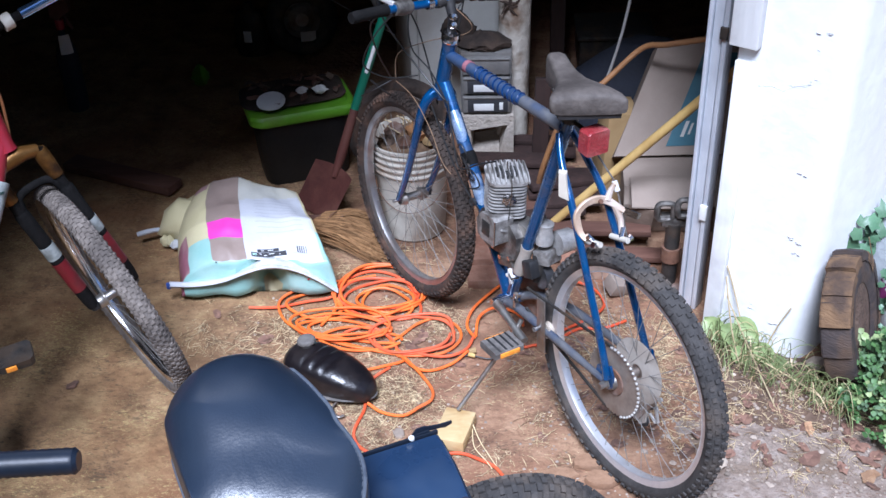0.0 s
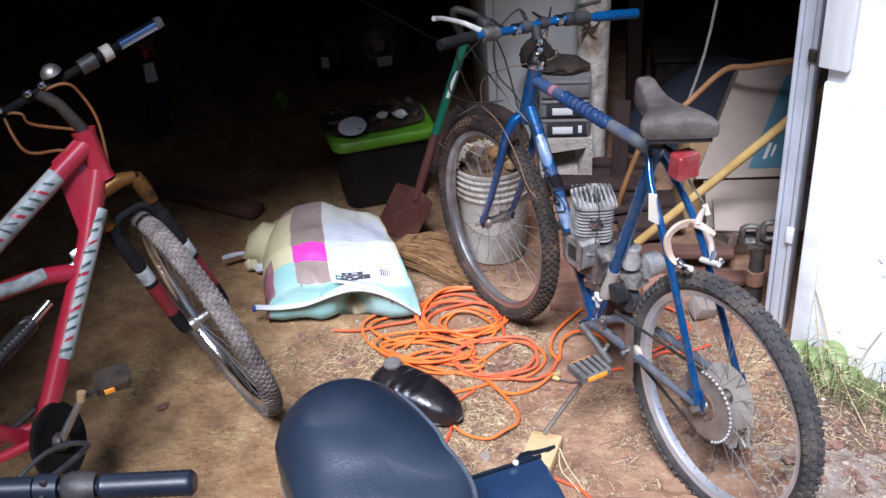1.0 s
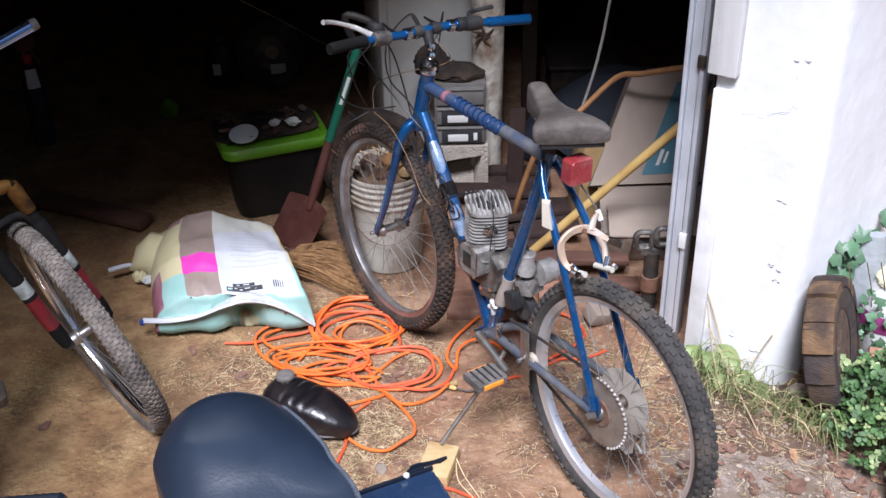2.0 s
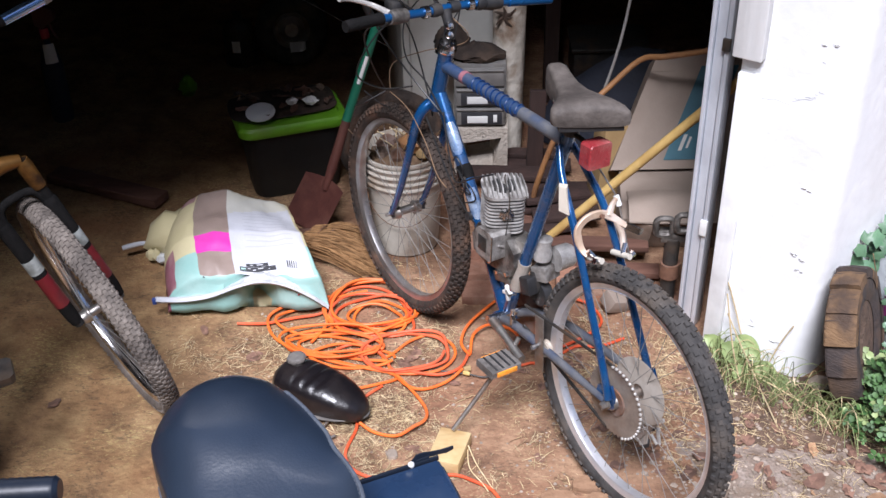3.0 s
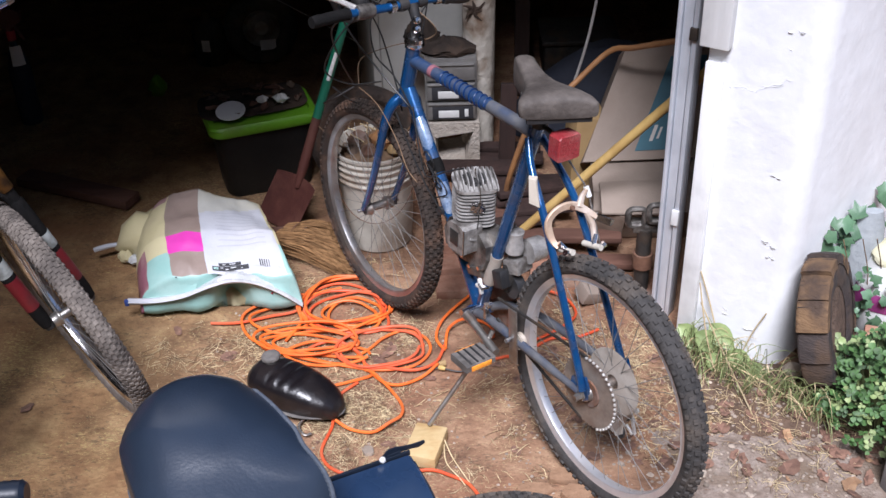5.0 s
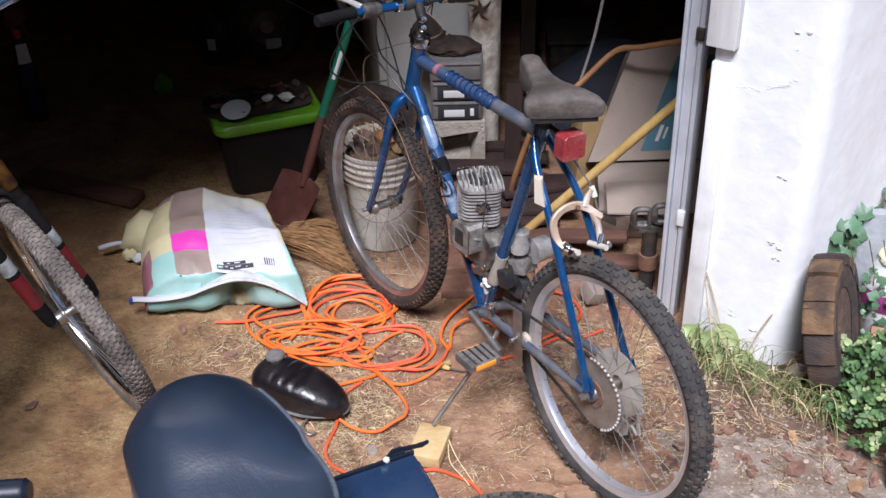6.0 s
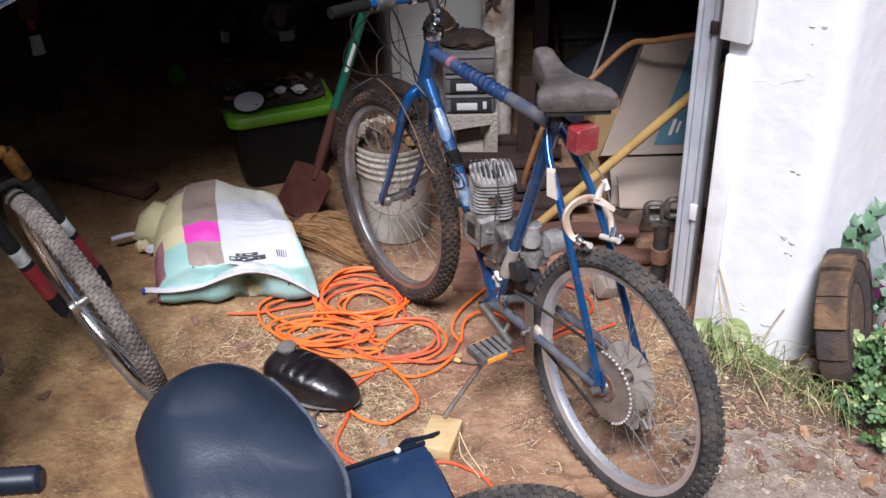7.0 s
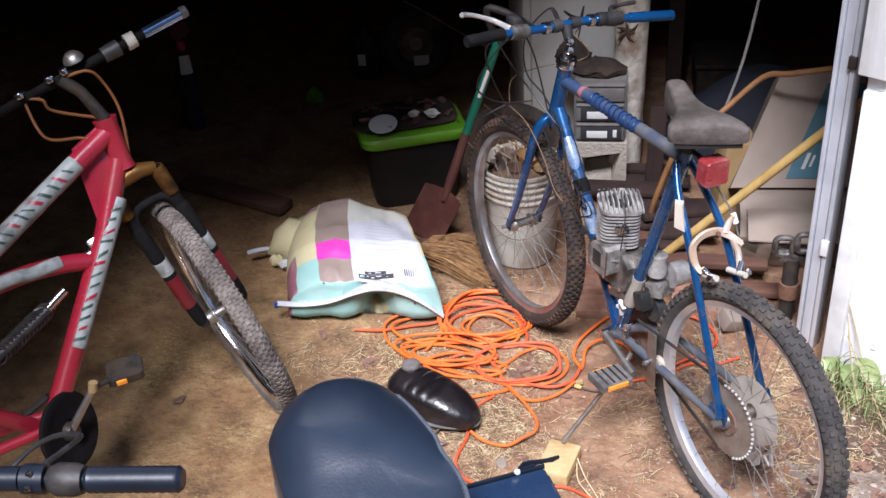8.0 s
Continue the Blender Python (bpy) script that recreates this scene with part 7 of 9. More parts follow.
def build_small_floor_things():
    # pine block under the side stand
    m = frame3((0, 0, 0), Vector((0.27, 0.96, 0)), Vector((-0.96, 0.27, 0)))
    g = Geo().box((-0.099, 2.200, 0.019), (0.128, 0.088, 0.040), m, 0.004)
    solid("wood_block", g, WOOD_BLOCK, "small pale sawn pine block under the side stand", "wood block")
    # bucket with rubbish
    c = Vector((-0.268, 3.262, 0))
    th = thing("bucket", Matrix.Translation(c), "dirty white ribbed plastic pail filled with scraps and twigs", "bucket")
    prof = [(0.0, 0.0), (0.105, 0.0), (0.110, 0.006), (0.117, 0.10), (0.122, 0.20), (0.126, 0.25)]
    for k in range(4):
        z = 0.262 + 0.024 * k
        prof += [(0.128 + 0.001 * k, z), (0.136 + 0.001 * k, z + 0.003), (0.136 + 0.001 * k, z + 0.007), (0.128 + 0.001 * k, z + 0.011)]
    prof += [(0.131, 0.352), (0.138, 0.355), (0.138, 0.364), (0.130, 0.365), (0.127, 0.34), (0.112, 0.05), (0.0, 0.045)]
    part("pail", Geo().lathe(prof, None, 48), PAIL, th, "", 30)
    part("bail_handle", Geo().tube([(0.138 * math.cos(a), -0.138 * math.sin(a) - 0.004, 0.30 - 0.16 * math.sin(a)) for a in [math.pi * k / 16 for k in range(17)]], 0.0014, 6), RUST, th, "thin wire handle")
    r = random.Random(41)
    part("rubbish", Geo().loft([[Vector((rr * math.cos(2 * math.pi * k / 20), rr * math.sin(2 * math.pi * k / 20), z + 0.02 * r.uniform(-1, 1))) for k in range(20)] for rr, z in ((0.126, 0.30), (0.11, 0.345), (0.07, 0.37), (0.03, 0.375))]), TWIG, th, "heap of dark scraps")
    for k in range(26):
        a, b = r.uniform(0, 6.28), r.uniform(0, 6.28)
        p = Vector((0.09 * math.cos(a) * r.random(), 0.09 * math.sin(a) * r.random(), 0.34))
        q = p + Vector((0.09 * math.cos(b), 0.06 * math.sin(b), r.uniform(0.03, 0.12)))
        part("twig", Geo().tube(smooth_path([p, p.lerp(q, 0.5) + Vector((0.01 * r.uniform(-1, 1), 0.01 * r.uniform(-1, 1), 0.01)), q], 3), 0.0022, 5), STRAW if k % 3 == 0 else TWIG, th)
    for k, (x, y, z, s, mt) in enumerate(((0.03, -0.03, 0.395, 0.045, WOOD_ORANGE), (-0.05, 0.0, 0.38, 0.04, RUST), (0.06, 0.03, 0.385, 0.04, WOOD_ORANGE), (-0.01, -0.06, 0.365, 0.035, RUST), (-0.06, -0.05, 0.37, 0.03, CARD_DARK), (0.07, -0.05, 0.37, 0.03, CARD_YELLOW))):
        rings = []
        for i in range(6):
            t = i / 5
            rr = s * math.sin(math.pi * (0.08 + 0.84 * t))
            rings.append([Vector((x + rr * math.cos(2 * math.pi * j / 9) * r.uniform(0.7, 1.15), y + rr * math.sin(2 * math.pi * j / 9) * r.uniform(0.7, 1.15), z + s * (t - 0.5) * 1.6)) for j in range(9)])
        part("paper_scrap", Geo().loft(rings), mt, th, "", 20)
    # old hoop behind the pail
    g = Geo().lathe([(0.165 + 0.032 * math.cos(a), 0.032 * math.sin(a)) for a in [2 * math.pi * k / 12 for k in range(13)]], frame3((-0.335, 3.62, 0.198), Vector((0.95, 0.2, 0)), Vector((0.0, 0.12, 0.99))), 48)
    solid("worn_tyre", g, RUBBER_MUD, "brown mud-caked old tyre leaning behind the pail", "tyre")
    # broom head
    th = thing("broom", Matrix.Translation((-0.52, 3.16, 0)), "old straw broom head lying on the dirt", "broom")
    r = random.Random(77)
    g = Geo()
    for k in range(900):
        t = r.uniform(-1, 1)
        h = r.uniform(0, 1)
        t += 0.12 * r.uniform(-1, 1)
        p0 = Vector((-0.09 + 0.03 * t, 0.055 + 0.045 * t, 0.015 + 0.05 * h))
        p1 = Vector((0.14 + 0.045 * r.uniform(-1, 1) - 0.015 * t, -0.02 + 0.125 * t + 0.02 * r.uniform(-1, 1), 0.004 + 0.05 * h * (1 - 0.5 * abs(t)) + 0.012 * r.random()))
        mid = p0.lerp(p1, 0.5) + Vector((0.01 * r.uniform(-1, 1), 0.012 * r.uniform(-1, 1), 0.012 + 0.02 * h * r.random()))
        g.tube([p0, mid, p1], [0.0013, 0.0013, 0.0007], 3, caps=False)
    part("bristles", g, BROOM_STRAW, th, "golden brown broom bristles", 80)
    for k in range(2):
        part("binding", Geo().tube([Vector((-0.03 + 0.035 * k, 0.055 - 0.018 * k, 0.045)) + Vector((0.018 * math.cos(a), 0.035 * math.cos(a), 0.036 * math.sin(a))) for a in [2 * math.pi * j / 20 for j in range(20)]], 0.002, 5, True), RUST, th)
    part("broom_neck", Geo().tube([(-0.07, 0.07, 0.045), (-0.14, 0.105, 0.03), (-0.30, 0.19, 0.02)], [0.022, 0.014, 0.012], 10), PLANK, th)
    # shovel: blade, socket, green shaft, grip
    th = thing("shovel", Matrix.Translation((-0.6, 3.36, 0)), "square shovel with rusty red blade and green handle, leaning upright", "shovel")
    V = lambda *p: Vector(p) - Vector((-0.6, 3.36, 0))
    rows = []
    lr, ll, dS = Vector((-0.560, 3.256, 0.006)), Vector((-0.705, 3.405, 0.006)), Vector((0.46, 0.05, 0.886))
    fwd = (lr - ll).cross(dS).normalized()
    for j in range(6):
        t = j / 5
        row = []
        for i in range(9):
            s = i / 8
            row.append(V(*(ll.lerp(lr, s) + dS * (0.215 * t - 0.012 * (2 * s - 1) ** 2 * t) + fwd * (0.016 * (2 * s - 1) ** 2))))
        rows.append(row)
    flat = [p for r_ in rows for p in r_]
    backv = [p + Vector((0, 0.004, 0)) for p in flat]
    g = Geo().add(flat + backv, [(j * 9 + i, j * 9 + i + 1, (j + 1) * 9 + i + 1, (j + 1) * 9 + i) for j in range(5) for i in range(8)] + [(54 + j * 9 + i, 54 + (j + 1) * 9 + i, 54 + (j + 1) * 9 + i + 1, 54 + j * 9 + i + 1) for j in range(5) for i in range(8)] + [(i + 1, i, 54 + i, 54 + i + 1) for i in range(8)] + [(45 + i, 46 + i, 100 + i, 99 + i) for i in range(8)] + [(j * 9, (j + 1) * 9, 54 + (j + 1) * 9, 54 + j * 9) for j in range(5)] + [((j + 1) * 9 + 8, j * 9 + 8, 62 + j * 9, 71 + j * 9) for j in range(5)])
    part("blade", g, SHOVEL_RED, th, "rusty red square blade")
    part("socket", Geo().tube([V(-0.548, 3.332, 0.165), V(-0.518, 3.345, 0.245), V(-0.464, 3.385, 0.40)], [0.012, 0.018, 0.016], 12), SHOVEL_RED, th, "rusty socket")
    part("shaft", Geo().tube([V(-0.466, 3.385, 0.395), V(-0.345, 3.40, 0.735)], 0.0155, 14), GREEN_HANDLE, th, "green fibreglass shaft")
    part("shaft_label", Geo().tube([V(-0.414, 3.3795, 0.54), V(-0.379, 3.384, 0.635)], 0.0072, 10), PAPER, th, "white strip on the shaft")
    part("grip_handle", Geo().tube(smooth_path([V(-0.345, 3.40, 0.735), V(-0.375, 3.40, 0.80), V(-0.37, 3.40, 0.845), V(-0.27, 3.40, 0.80), V(-0.285, 3.40, 0.755), V(-0.345, 3.40, 0.735)], 4), 0.013, 10), BLACKPLASTIC, th, "black grip")
    # tote with green lid
    u, v = Vector((0.942, 0.335, 0)), Vector((-0.335, 0.942, 0))
    m = frame3(Vector((-0.714, 3.679, 0)), u, v)
    th = thing("storage_tote", m, "black storage tote with lime green lid, scraps on top", "storage tote")

    def rr_ring(w, d, z, rad=0.05, n=5):
        out = []
        for sx, sy, a0 in ((1, 1, 0), (-1, 1, 90), (-1, -1, 180), (1, -1, 270)):
            for k in range(n + 1):
                a = radians(a0 + 90 * k / n)
                out.append(Vector((sx * (w / 2 - rad) + rad * math.cos(a), sy * (d / 2 - rad) + rad * math.sin(a), z)))
        return out
    part("tub", Geo().loft([rr_ring(0.31, 0.19, 0.0), rr_ring(0.32, 0.20, 0.01), rr_ring(0.36, 0.23, 0.26), rr_ring(0.375, 0.245, 0.265), rr_ring(0.375, 0.245, 0.275)]), TUB_BLACK, th, "black tub")
    part("lid", Geo().loft([rr_ring(0.39, 0.26, 0.262), rr_ring(0.40, 0.27, 0.268), rr_ring(0.40, 0.27, 0.292), rr_ring(0.385, 0.255, 0.302), rr_ring(0.35, 0.22, 0.303), rr_ring(0.34, 0.21, 0.294), rr_ring(0.2, 0.1, 0.295)]), GREEN_LID, th, "lime green lid")
    # dark brown sheet of debris over the lid
    rings = []
    for s, z in ((1.0, 0.3045), (0.99, 0.308), (0.7, 0.3125), (0.3, 0.311)):
        rings.append([m @ Vector((-0.012 + s * 0.196 * math.copysign(abs(math.cos(a)) ** 0.5, math.cos(a)) * (1 + 0.05 * NZ(a, 1, 2)), 0.044 + s * 0.118 * math.copysign(abs(math.sin(a)) ** 0.5, math.sin(a)) * (1 + 0.06 * NZ(a, 4, 2)), z + 0.003 * NZ(a, s, 3))) for a in [2 * math.pi * k / 48 for k in range(48)]])
    solid("card_sheet", Geo().loft(rings), SOILED_CLOTH, "dark brown sheet of debris lying on the tote lid", "card sheet", sharp=60)
    # plate, crumpled paper, bark on the tote
    q = Vector((-0.795, 3.590, 0.313))
    g = Geo().lathe([(0, 0.006), (0.028, 0.005), (0.033, 0.008), (0.052, 0.020), (0.053, 0.023), (0.050, 0.0225), (0.033, 0.012), (0.0, 0.010)], Matrix.Translation(q) @ pose(0, 0, 0, 14, 0, 0), 36)
    solid("plate", g, CERAMIC, "small white plate lying on the tote lid", "plate")
    r = random.Random(15)
    q = Vector((-0.662, 3.668, 0.311))
    for k, (dx, s) in enumerate(((-0.02, 0.022), (0.022, 0.027))):
        rings = []
        for i in range(7):
            t = i / 6
            rr = s * math.sin(math.pi * (0.06 + 0.88 * t))
            rings.append([q + Vector((dx * 1.6 + rr * math.cos(2 * math.pi * j / 11) * r.uniform(0.65, 1.3), rr * 0.8 * math.sin(2 * math.pi * j / 11) * r.uniform(0.65, 1.3), max(0.001, 0.012 + s * 1.2 * t + 0.003 * r.uniform(-1, 1)))) for j in range(11)])
        solid("paper_ball", Geo().loft(rings), PAPER, "crumpled piece of white paper", "paper", sharp=20)
    for k in range(26):
        q = m @ Vector((r.uniform(-0.17, 0.165), r.uniform(-0.06, 0.15), 0.312))
        s = r.uniform(0.012, 0.03)
        a0 = r.uniform(0, 6.28)
        rings = [[q + Vector((s * (i / 2 - 1) * math.cos(a0) - w_ * (1 - 0.6 * abs(i / 2 - 1)) * s * 0.55 * math.sin(a0), s * (i / 2 - 1) * math.sin(a0) + w_ * (1 - 0.6 * abs(i / 2 - 1)) * s * 0.55 * math.cos(a0), 0.004 + h_ + 0.010 * r.random())) for w_, h_ in ((-1, 0.004), (0, 0.001), (1, 0.004), (0, -0.0005))] for i in range(5)]
        solid("bark_piece", Geo().loft(rings), (PLANK, LEAF_DRY, CARD_DARK)[k % 3], "curled brown bark scrap on the tote lid", "bark", "bark scraps")


build_small_floor_things()


# ---- stacked things inside the shed ----
def build_shed_things():
    # concrete block with an opening
    th = thing("cinder_block", Matrix.Translation((-0.01, 3.80, 0)), "grey hollow concrete block with drawers stacked on it", "concrete block")
    g = Geo()
    W, H, D, hw, hh = 0.20, 0.20, 0.19, 0.065, 0.062
    outer = [(-W / 2, 0), (W / 2, 0), (W / 2, H), (-W / 2, H)]
    inner = [(-hw + 0.01, H / 2 - hh - 0.01), (hw - 0.02, H / 2 - hh + 0.01), (hw + 0.012, H / 2 + hh), (-hw, H / 2 + hh - 0.022)]
    vs = [(x, y, z) for y in (-D / 2, D / 2) for x, z in outer + inner]
    fs = []
    for k in range(4):
        n = (k + 1) % 4
        fs += [(k, n, 4 + n, 4 + k), (8 + n, 8 + k, 12 + k, 12 + n), (n, k, 8 + k, 8 + n), (4 + k, 4 + n, 12 + n, 12 + k)]
    part("block_body", g.add(vs, fs), CINDER, th, smooth=False)
    # plastic drawers
    th = thing("drawer_unit", Matrix.Translation((-0.012, 3.80, 0.2)), "small stack of cloudy plastic drawers with black and white labels", "drawers")
    part("shell", Geo().box((0, 0.01, 0.125), (0.19, 0.17, 0.25), None, 0.006), CLEARBIN, th)
    for k in range(3):
        z = 0.045 + 0.078 * k
        d = part("drawer", Geo().box((0, -0.08, z), (0.176, 0.02, 0.068), None, 0.005), CLEARBIN, th)
        part("drawer_lip", Geo().tube([(-0.085, -0.092, z + 0.03), (0.085, -0.092, z + 0.03)], 0.004, 8), CLEARBIN, d)
        if k < 2:
            part("label_dark", Geo().box((0.005, -0.0915, z - 0.004), (0.15, 0.003, 0.05), None, 0.0008), BLACKINK, d, "black label")
            part("label_white", Geo().box((-0.01, -0.094, z - 0.008), (0.075, 0.003, 0.028), None, 0.0008), PAPER, d, "white label")
            part("label_mark", Geo().box((0.055, -0.094, z - 0.004), (0.014, 0.003, 0.03), None, 0.0008), PAPER, d)
    # dirty cloth slumped over the drawers
    r = random.Random(31)
    for cx, cy, cz, sx, sy, sz, k0 in ((-0.02, 3.79, 0.447, 0.10, 0.07, 0.055, 0), (-0.115, 3.83, 0.45, 0.065, 0.055, 0.12, 9)):
        rings = []
        for i in range(11):
            t = i / 10
            rr = math.sin(math.pi * (0.30 + 0.68 * t)) ** 0.7
            rings.append([Vector((cx + sx * rr * math.cos(2 * math.pi * k / 26) * (1 + 0.28 * NZ(k * 0.5 + k0, i, 0.8)), cy + sy * rr * math.sin(2 * math.pi * k / 26) * (1 + 0.25 * NZ(k * 0.5 + k0, i + 5, 0.8)), cz + sz * t + 0.015 * NZ(k, i, 0.6))) for k in range(26)])
        solid("dirty_cloth", Geo().loft(rings), SOILED_CLOTH, "crumpled dirty brown cloth on the drawers", "cloth", "cloths on the drawers", sharp=50)
    # flaking post
    rings = []
    r = random.Random(19)
    for i in range(24):
        z = 2.32 * i / 23
        rings.append([Vector((0.085 + 0.012 * math.sin(z * 2.0) + (0.060 + 0.004 * NZ(k, z * 3, 1.3)) * math.cos(2 * math.pi * k / 20), 3.86 + (0.060 + 0.004 * NZ(k + 7, z * 3, 1.3)) * math.sin(2 * math.pi * k / 20), z)) for k in range(20)])
    post = solid("wooden_post", Geo().loft(rings), POSTPAINT, "round timber post with flaking white paint", "post", sharp=60)
    kn = Geo()
    for a_, l_ in ((20, 0.05), (80, 0.035), (140, 0.04), (215, 0.045), (290, 0.05), (335, 0.03)):
        kn.tube([Vector((0.075, 3.805, 0.60)), Vector((0.075 + l_ * 0.5 * math.cos(radians(a_)), 3.798, 0.60 + l_ * 0.5 * math.sin(radians(a_)))), Vector((0.075 + l_ * math.cos(radians(a_ + 15)), 3.80, 0.60 + l_ * math.sin(radians(a_ + 15))))], [0.010, 0.006, 0.002], 6)
    part("branch_scar", kn, SOILED_CLOTH, post, "dark branch scar", world=True)
    # white enamel cabinet
    m = frame3(Vector((-0.13, 4.22, 0)), Vector((0.97, 0.24, 0)), Vector((-0.24, 0.97, 0)))
    th = thing("metal_cabinet", m, "dingy white enamel cabinet in the dim shed", "cabinet")
    part("body", Geo().box((0, 0, 0.62), (0.46, 0.34, 1.24), None, 0.012), CABINET, th)
    part("door", Geo().box((0.01, -0.182, 0.62), (0.42, 0.024, 1.18), None, 0.008), CABINET, th)
    part("door_handle", Geo().tube([(0.16, -0.198, 0.74), (0.16, -0.215, 0.76), (0.16, -0.215, 0.86), (0.16, -0.198, 0.88)], 0.006, 8), CHROME, th)
    # leaning cardboard box with teal print
    BL, TL = Vector((0.428, 3.328, 0.235)), Vector((0.585, 3.535, 0.560))
    e1 = (TL - BL)
    ux = Vector((1, 0.0, 0.02)).normalized()
    nn = ux.cross(e1).normalized()
    th = thing("cardboard_box", Matrix.Translation(BL), "large beige cardboard box with teal print, tipped and skewed", "cardboard box")

    def face(x, y, z=0.0):
        return ux * x + e1 * y + nn * z

    def sheet(name, x0, x1, y0, y1, z0, z1, mat, label=""):
        part(name, Geo().loft([[face(x0, y0, z), face(x1, y0, z), face(x1, y1, z), face(x0, y1, z)] for z in (z0, z1)]), mat, th, label, 20)
    sheet("panel", 0.0, 0.52, 0.0, 1.0, -0.18, 0.0, CARDBOARD)
    sheet("tape_seam", 0.0, 0.52, 0.86, 0.93, 0.0, 0.002, CARDBOARD)
    sheet("printed_panel", 0.165, 0.29, 0.08, 0.90, 0.0, 0.003, TEAL_PRINT, "teal printed panel")
    for x0, x1, y0, y1 in ((0.20, 0.212, 0.16, 0.30), (0.222, 0.230, 0.18, 0.28), (0.255, 0.285, 0.40, 0.50)):
        sheet("print_bar", x0, x1, y0, y1, 0.003, 0.005, CABINET)
    g = Geo().loft([[Vector((x, y, z)) for x, y in ((0.46, 3.36), (0.452, 3.22 - b), (1.0, 3.20 - b), (1.0, 3.36))] for z, b in ((0.0, 0.0), (0.03, 0.02), (0.14, 0.05), (0.20, 0.03), (0.222, -0.02))])
    th2 = thing("cardboard_box", Matrix.Translation((0.7, 3.25, 0)), "crushed beige cardboard box under the tipped one", "cardboard box")
    part("carton_body", g, CARDBOARD, th2, "", 30, world=True)
    part("flap", Geo().loft([[Vector((x, 3.215 - 0.11 * t + 0.008 * math.sin(9 * x), 0.224 - 0.05 * t * t + 0.006 * math.sin(14 * x + t) + d)) for x in (0.47, 0.56, 0.66, 0.77, 0.88, 0.98)] + [Vector((x, 3.215 - 0.11 * t + 0.008 * math.sin(9 * x), 0.219 - 0.05 * t * t + 0.006 * math.sin(14 * x + t) + d)) for x in (0.98, 0.88, 0.77, 0.66, 0.56, 0.47)] for t, d in ((0, 0), (0.35, 0.004), (0.7, 0.0), (1.0, -0.006))]), CARDBOARD, th2, "crumpled flap", 40, world=True)
    part("flap", Geo().box((0.50, 3.13, 0.09), (0.09, 0.004, 0.15), pose(0, 0, 0, 14, 8, -12), 0.001), CARD_DARK, th2, "torn side flap", world=True)
    # tan carton behind the saddle
    g = Geo().box((0.445, 3.47, 0.18), (0.11, 0.14, 0.36), pose(0, 0, 0, 0, 4, 8), 0.006)
    solid("carton", g, CARD_YELLOW, "tan cardboard carton standing behind the bicycle", "carton")
    # dark tarp heap and grey bin further back
    r = random.Random(23)
    rings = []
    for i in range(8):
        t = i / 7
        rr = 0.36 * math.sin(math.pi * (0.5 + 0.42 * t))
        rings.append([Vector((0.62 + rr * 1.15 * math.cos(2 * math.pi * k / 24) * (1 + 0.08 * NZ(k, i, 0.7)), 4.05 + rr * 0.6 * math.sin(2 * math.pi * k / 24), 0.34 * t + 0.02 * NZ(k, i, 0.9))) for k in range(24)])
    solid("tarpaulin", Geo().loft(rings), DARKFAB, "crumpled dark blue tarpaulin in the shed", "tarpaulin", sharp=60)
    th = thing("plastic_bin", Matrix.Translation((0.55, 4.62, 0)), "dark grey plastic bin with a lid, deep in the shed", "plastic bin")
    part("tub", Geo().box((0, 0, 0.075), (0.32, 0.26, 0.15), None, 0.012), DARKMETAL, th)
    part("lid", Geo().box((0, 0, 0.162), (0.34, 0.28, 0.022), None, 0.008), DARKMETAL, th)
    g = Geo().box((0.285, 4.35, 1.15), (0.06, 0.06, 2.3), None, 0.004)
    solid("timber_stud", g, SHADED_TIMBER, "rough brown upright timber in the shed", "timber")
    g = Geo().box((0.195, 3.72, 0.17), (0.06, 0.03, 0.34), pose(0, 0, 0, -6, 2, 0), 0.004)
    solid("old_board", g, SHADED_TIMBER, "dark brown board leaning by the post", "board")
    # yellow pole, bent handle, rope
    a, b = Vector((0.17, 3.18, 0.015)), Vector((0.64, 2.98, 0.63))
    solid("yellow_pole", Geo().tube([a, a.lerp(b, 0.5), b, a.lerp(b, 1.3)], 0.0148, 16), WOOD_YELLOW, "yellow varnished wooden pole leaning against the doorway", "pole")
    pts = smooth_path([(0.172, 3.44, 0.03), (0.19, 3.40, 0.16), (0.265, 3.36, 0.40), (0.385, 3.40, 0.48), (0.51, 3.43, 0.59), (0.585, 3.38, 0.625), (0.70, 3.32, 0.67), (0.86, 3.27, 0.72)], 5)
    solid("bent_handle", Geo().tube(pts, 0.0098, 12), WOOD_ORANGE, "bent orange-brown wooden handle standing in the shed", "tool handle")
    e = Vector((0.395, 3.42, 0.47))
    solid("rope", Geo().tube(smooth_path([(0.60, 3.34, 2.3), (0.515, 3.37, 1.35), (0.452, 3.39, 0.75), e], 5), 0.0048, 7), ROPE, "thin grey rope hanging down from the ceiling", "rope")
    # trailer jack by the doorway
    th = thing("trailer_jack", Matrix.Translation((0.575, 2.90, 0)), "greasy steel trailer jack standing by the doorway", "jack")
    part("foot", Geo().lathe([(0, 0), (0.05, 0), (0.052, 0.006), (0.03, 0.016), (0, 0.018)], None, 20), RUST, th)
    part("tube", Geo().tube([(0, 0, 0.01), (0.0, 0.0, 0.24)], 0.024, 16), DARKMETAL, th)
    part("sleeve", Geo().tube([(0, 0, 0.10), (0, 0, 0.15)], 0.031, 16), RUST, th)
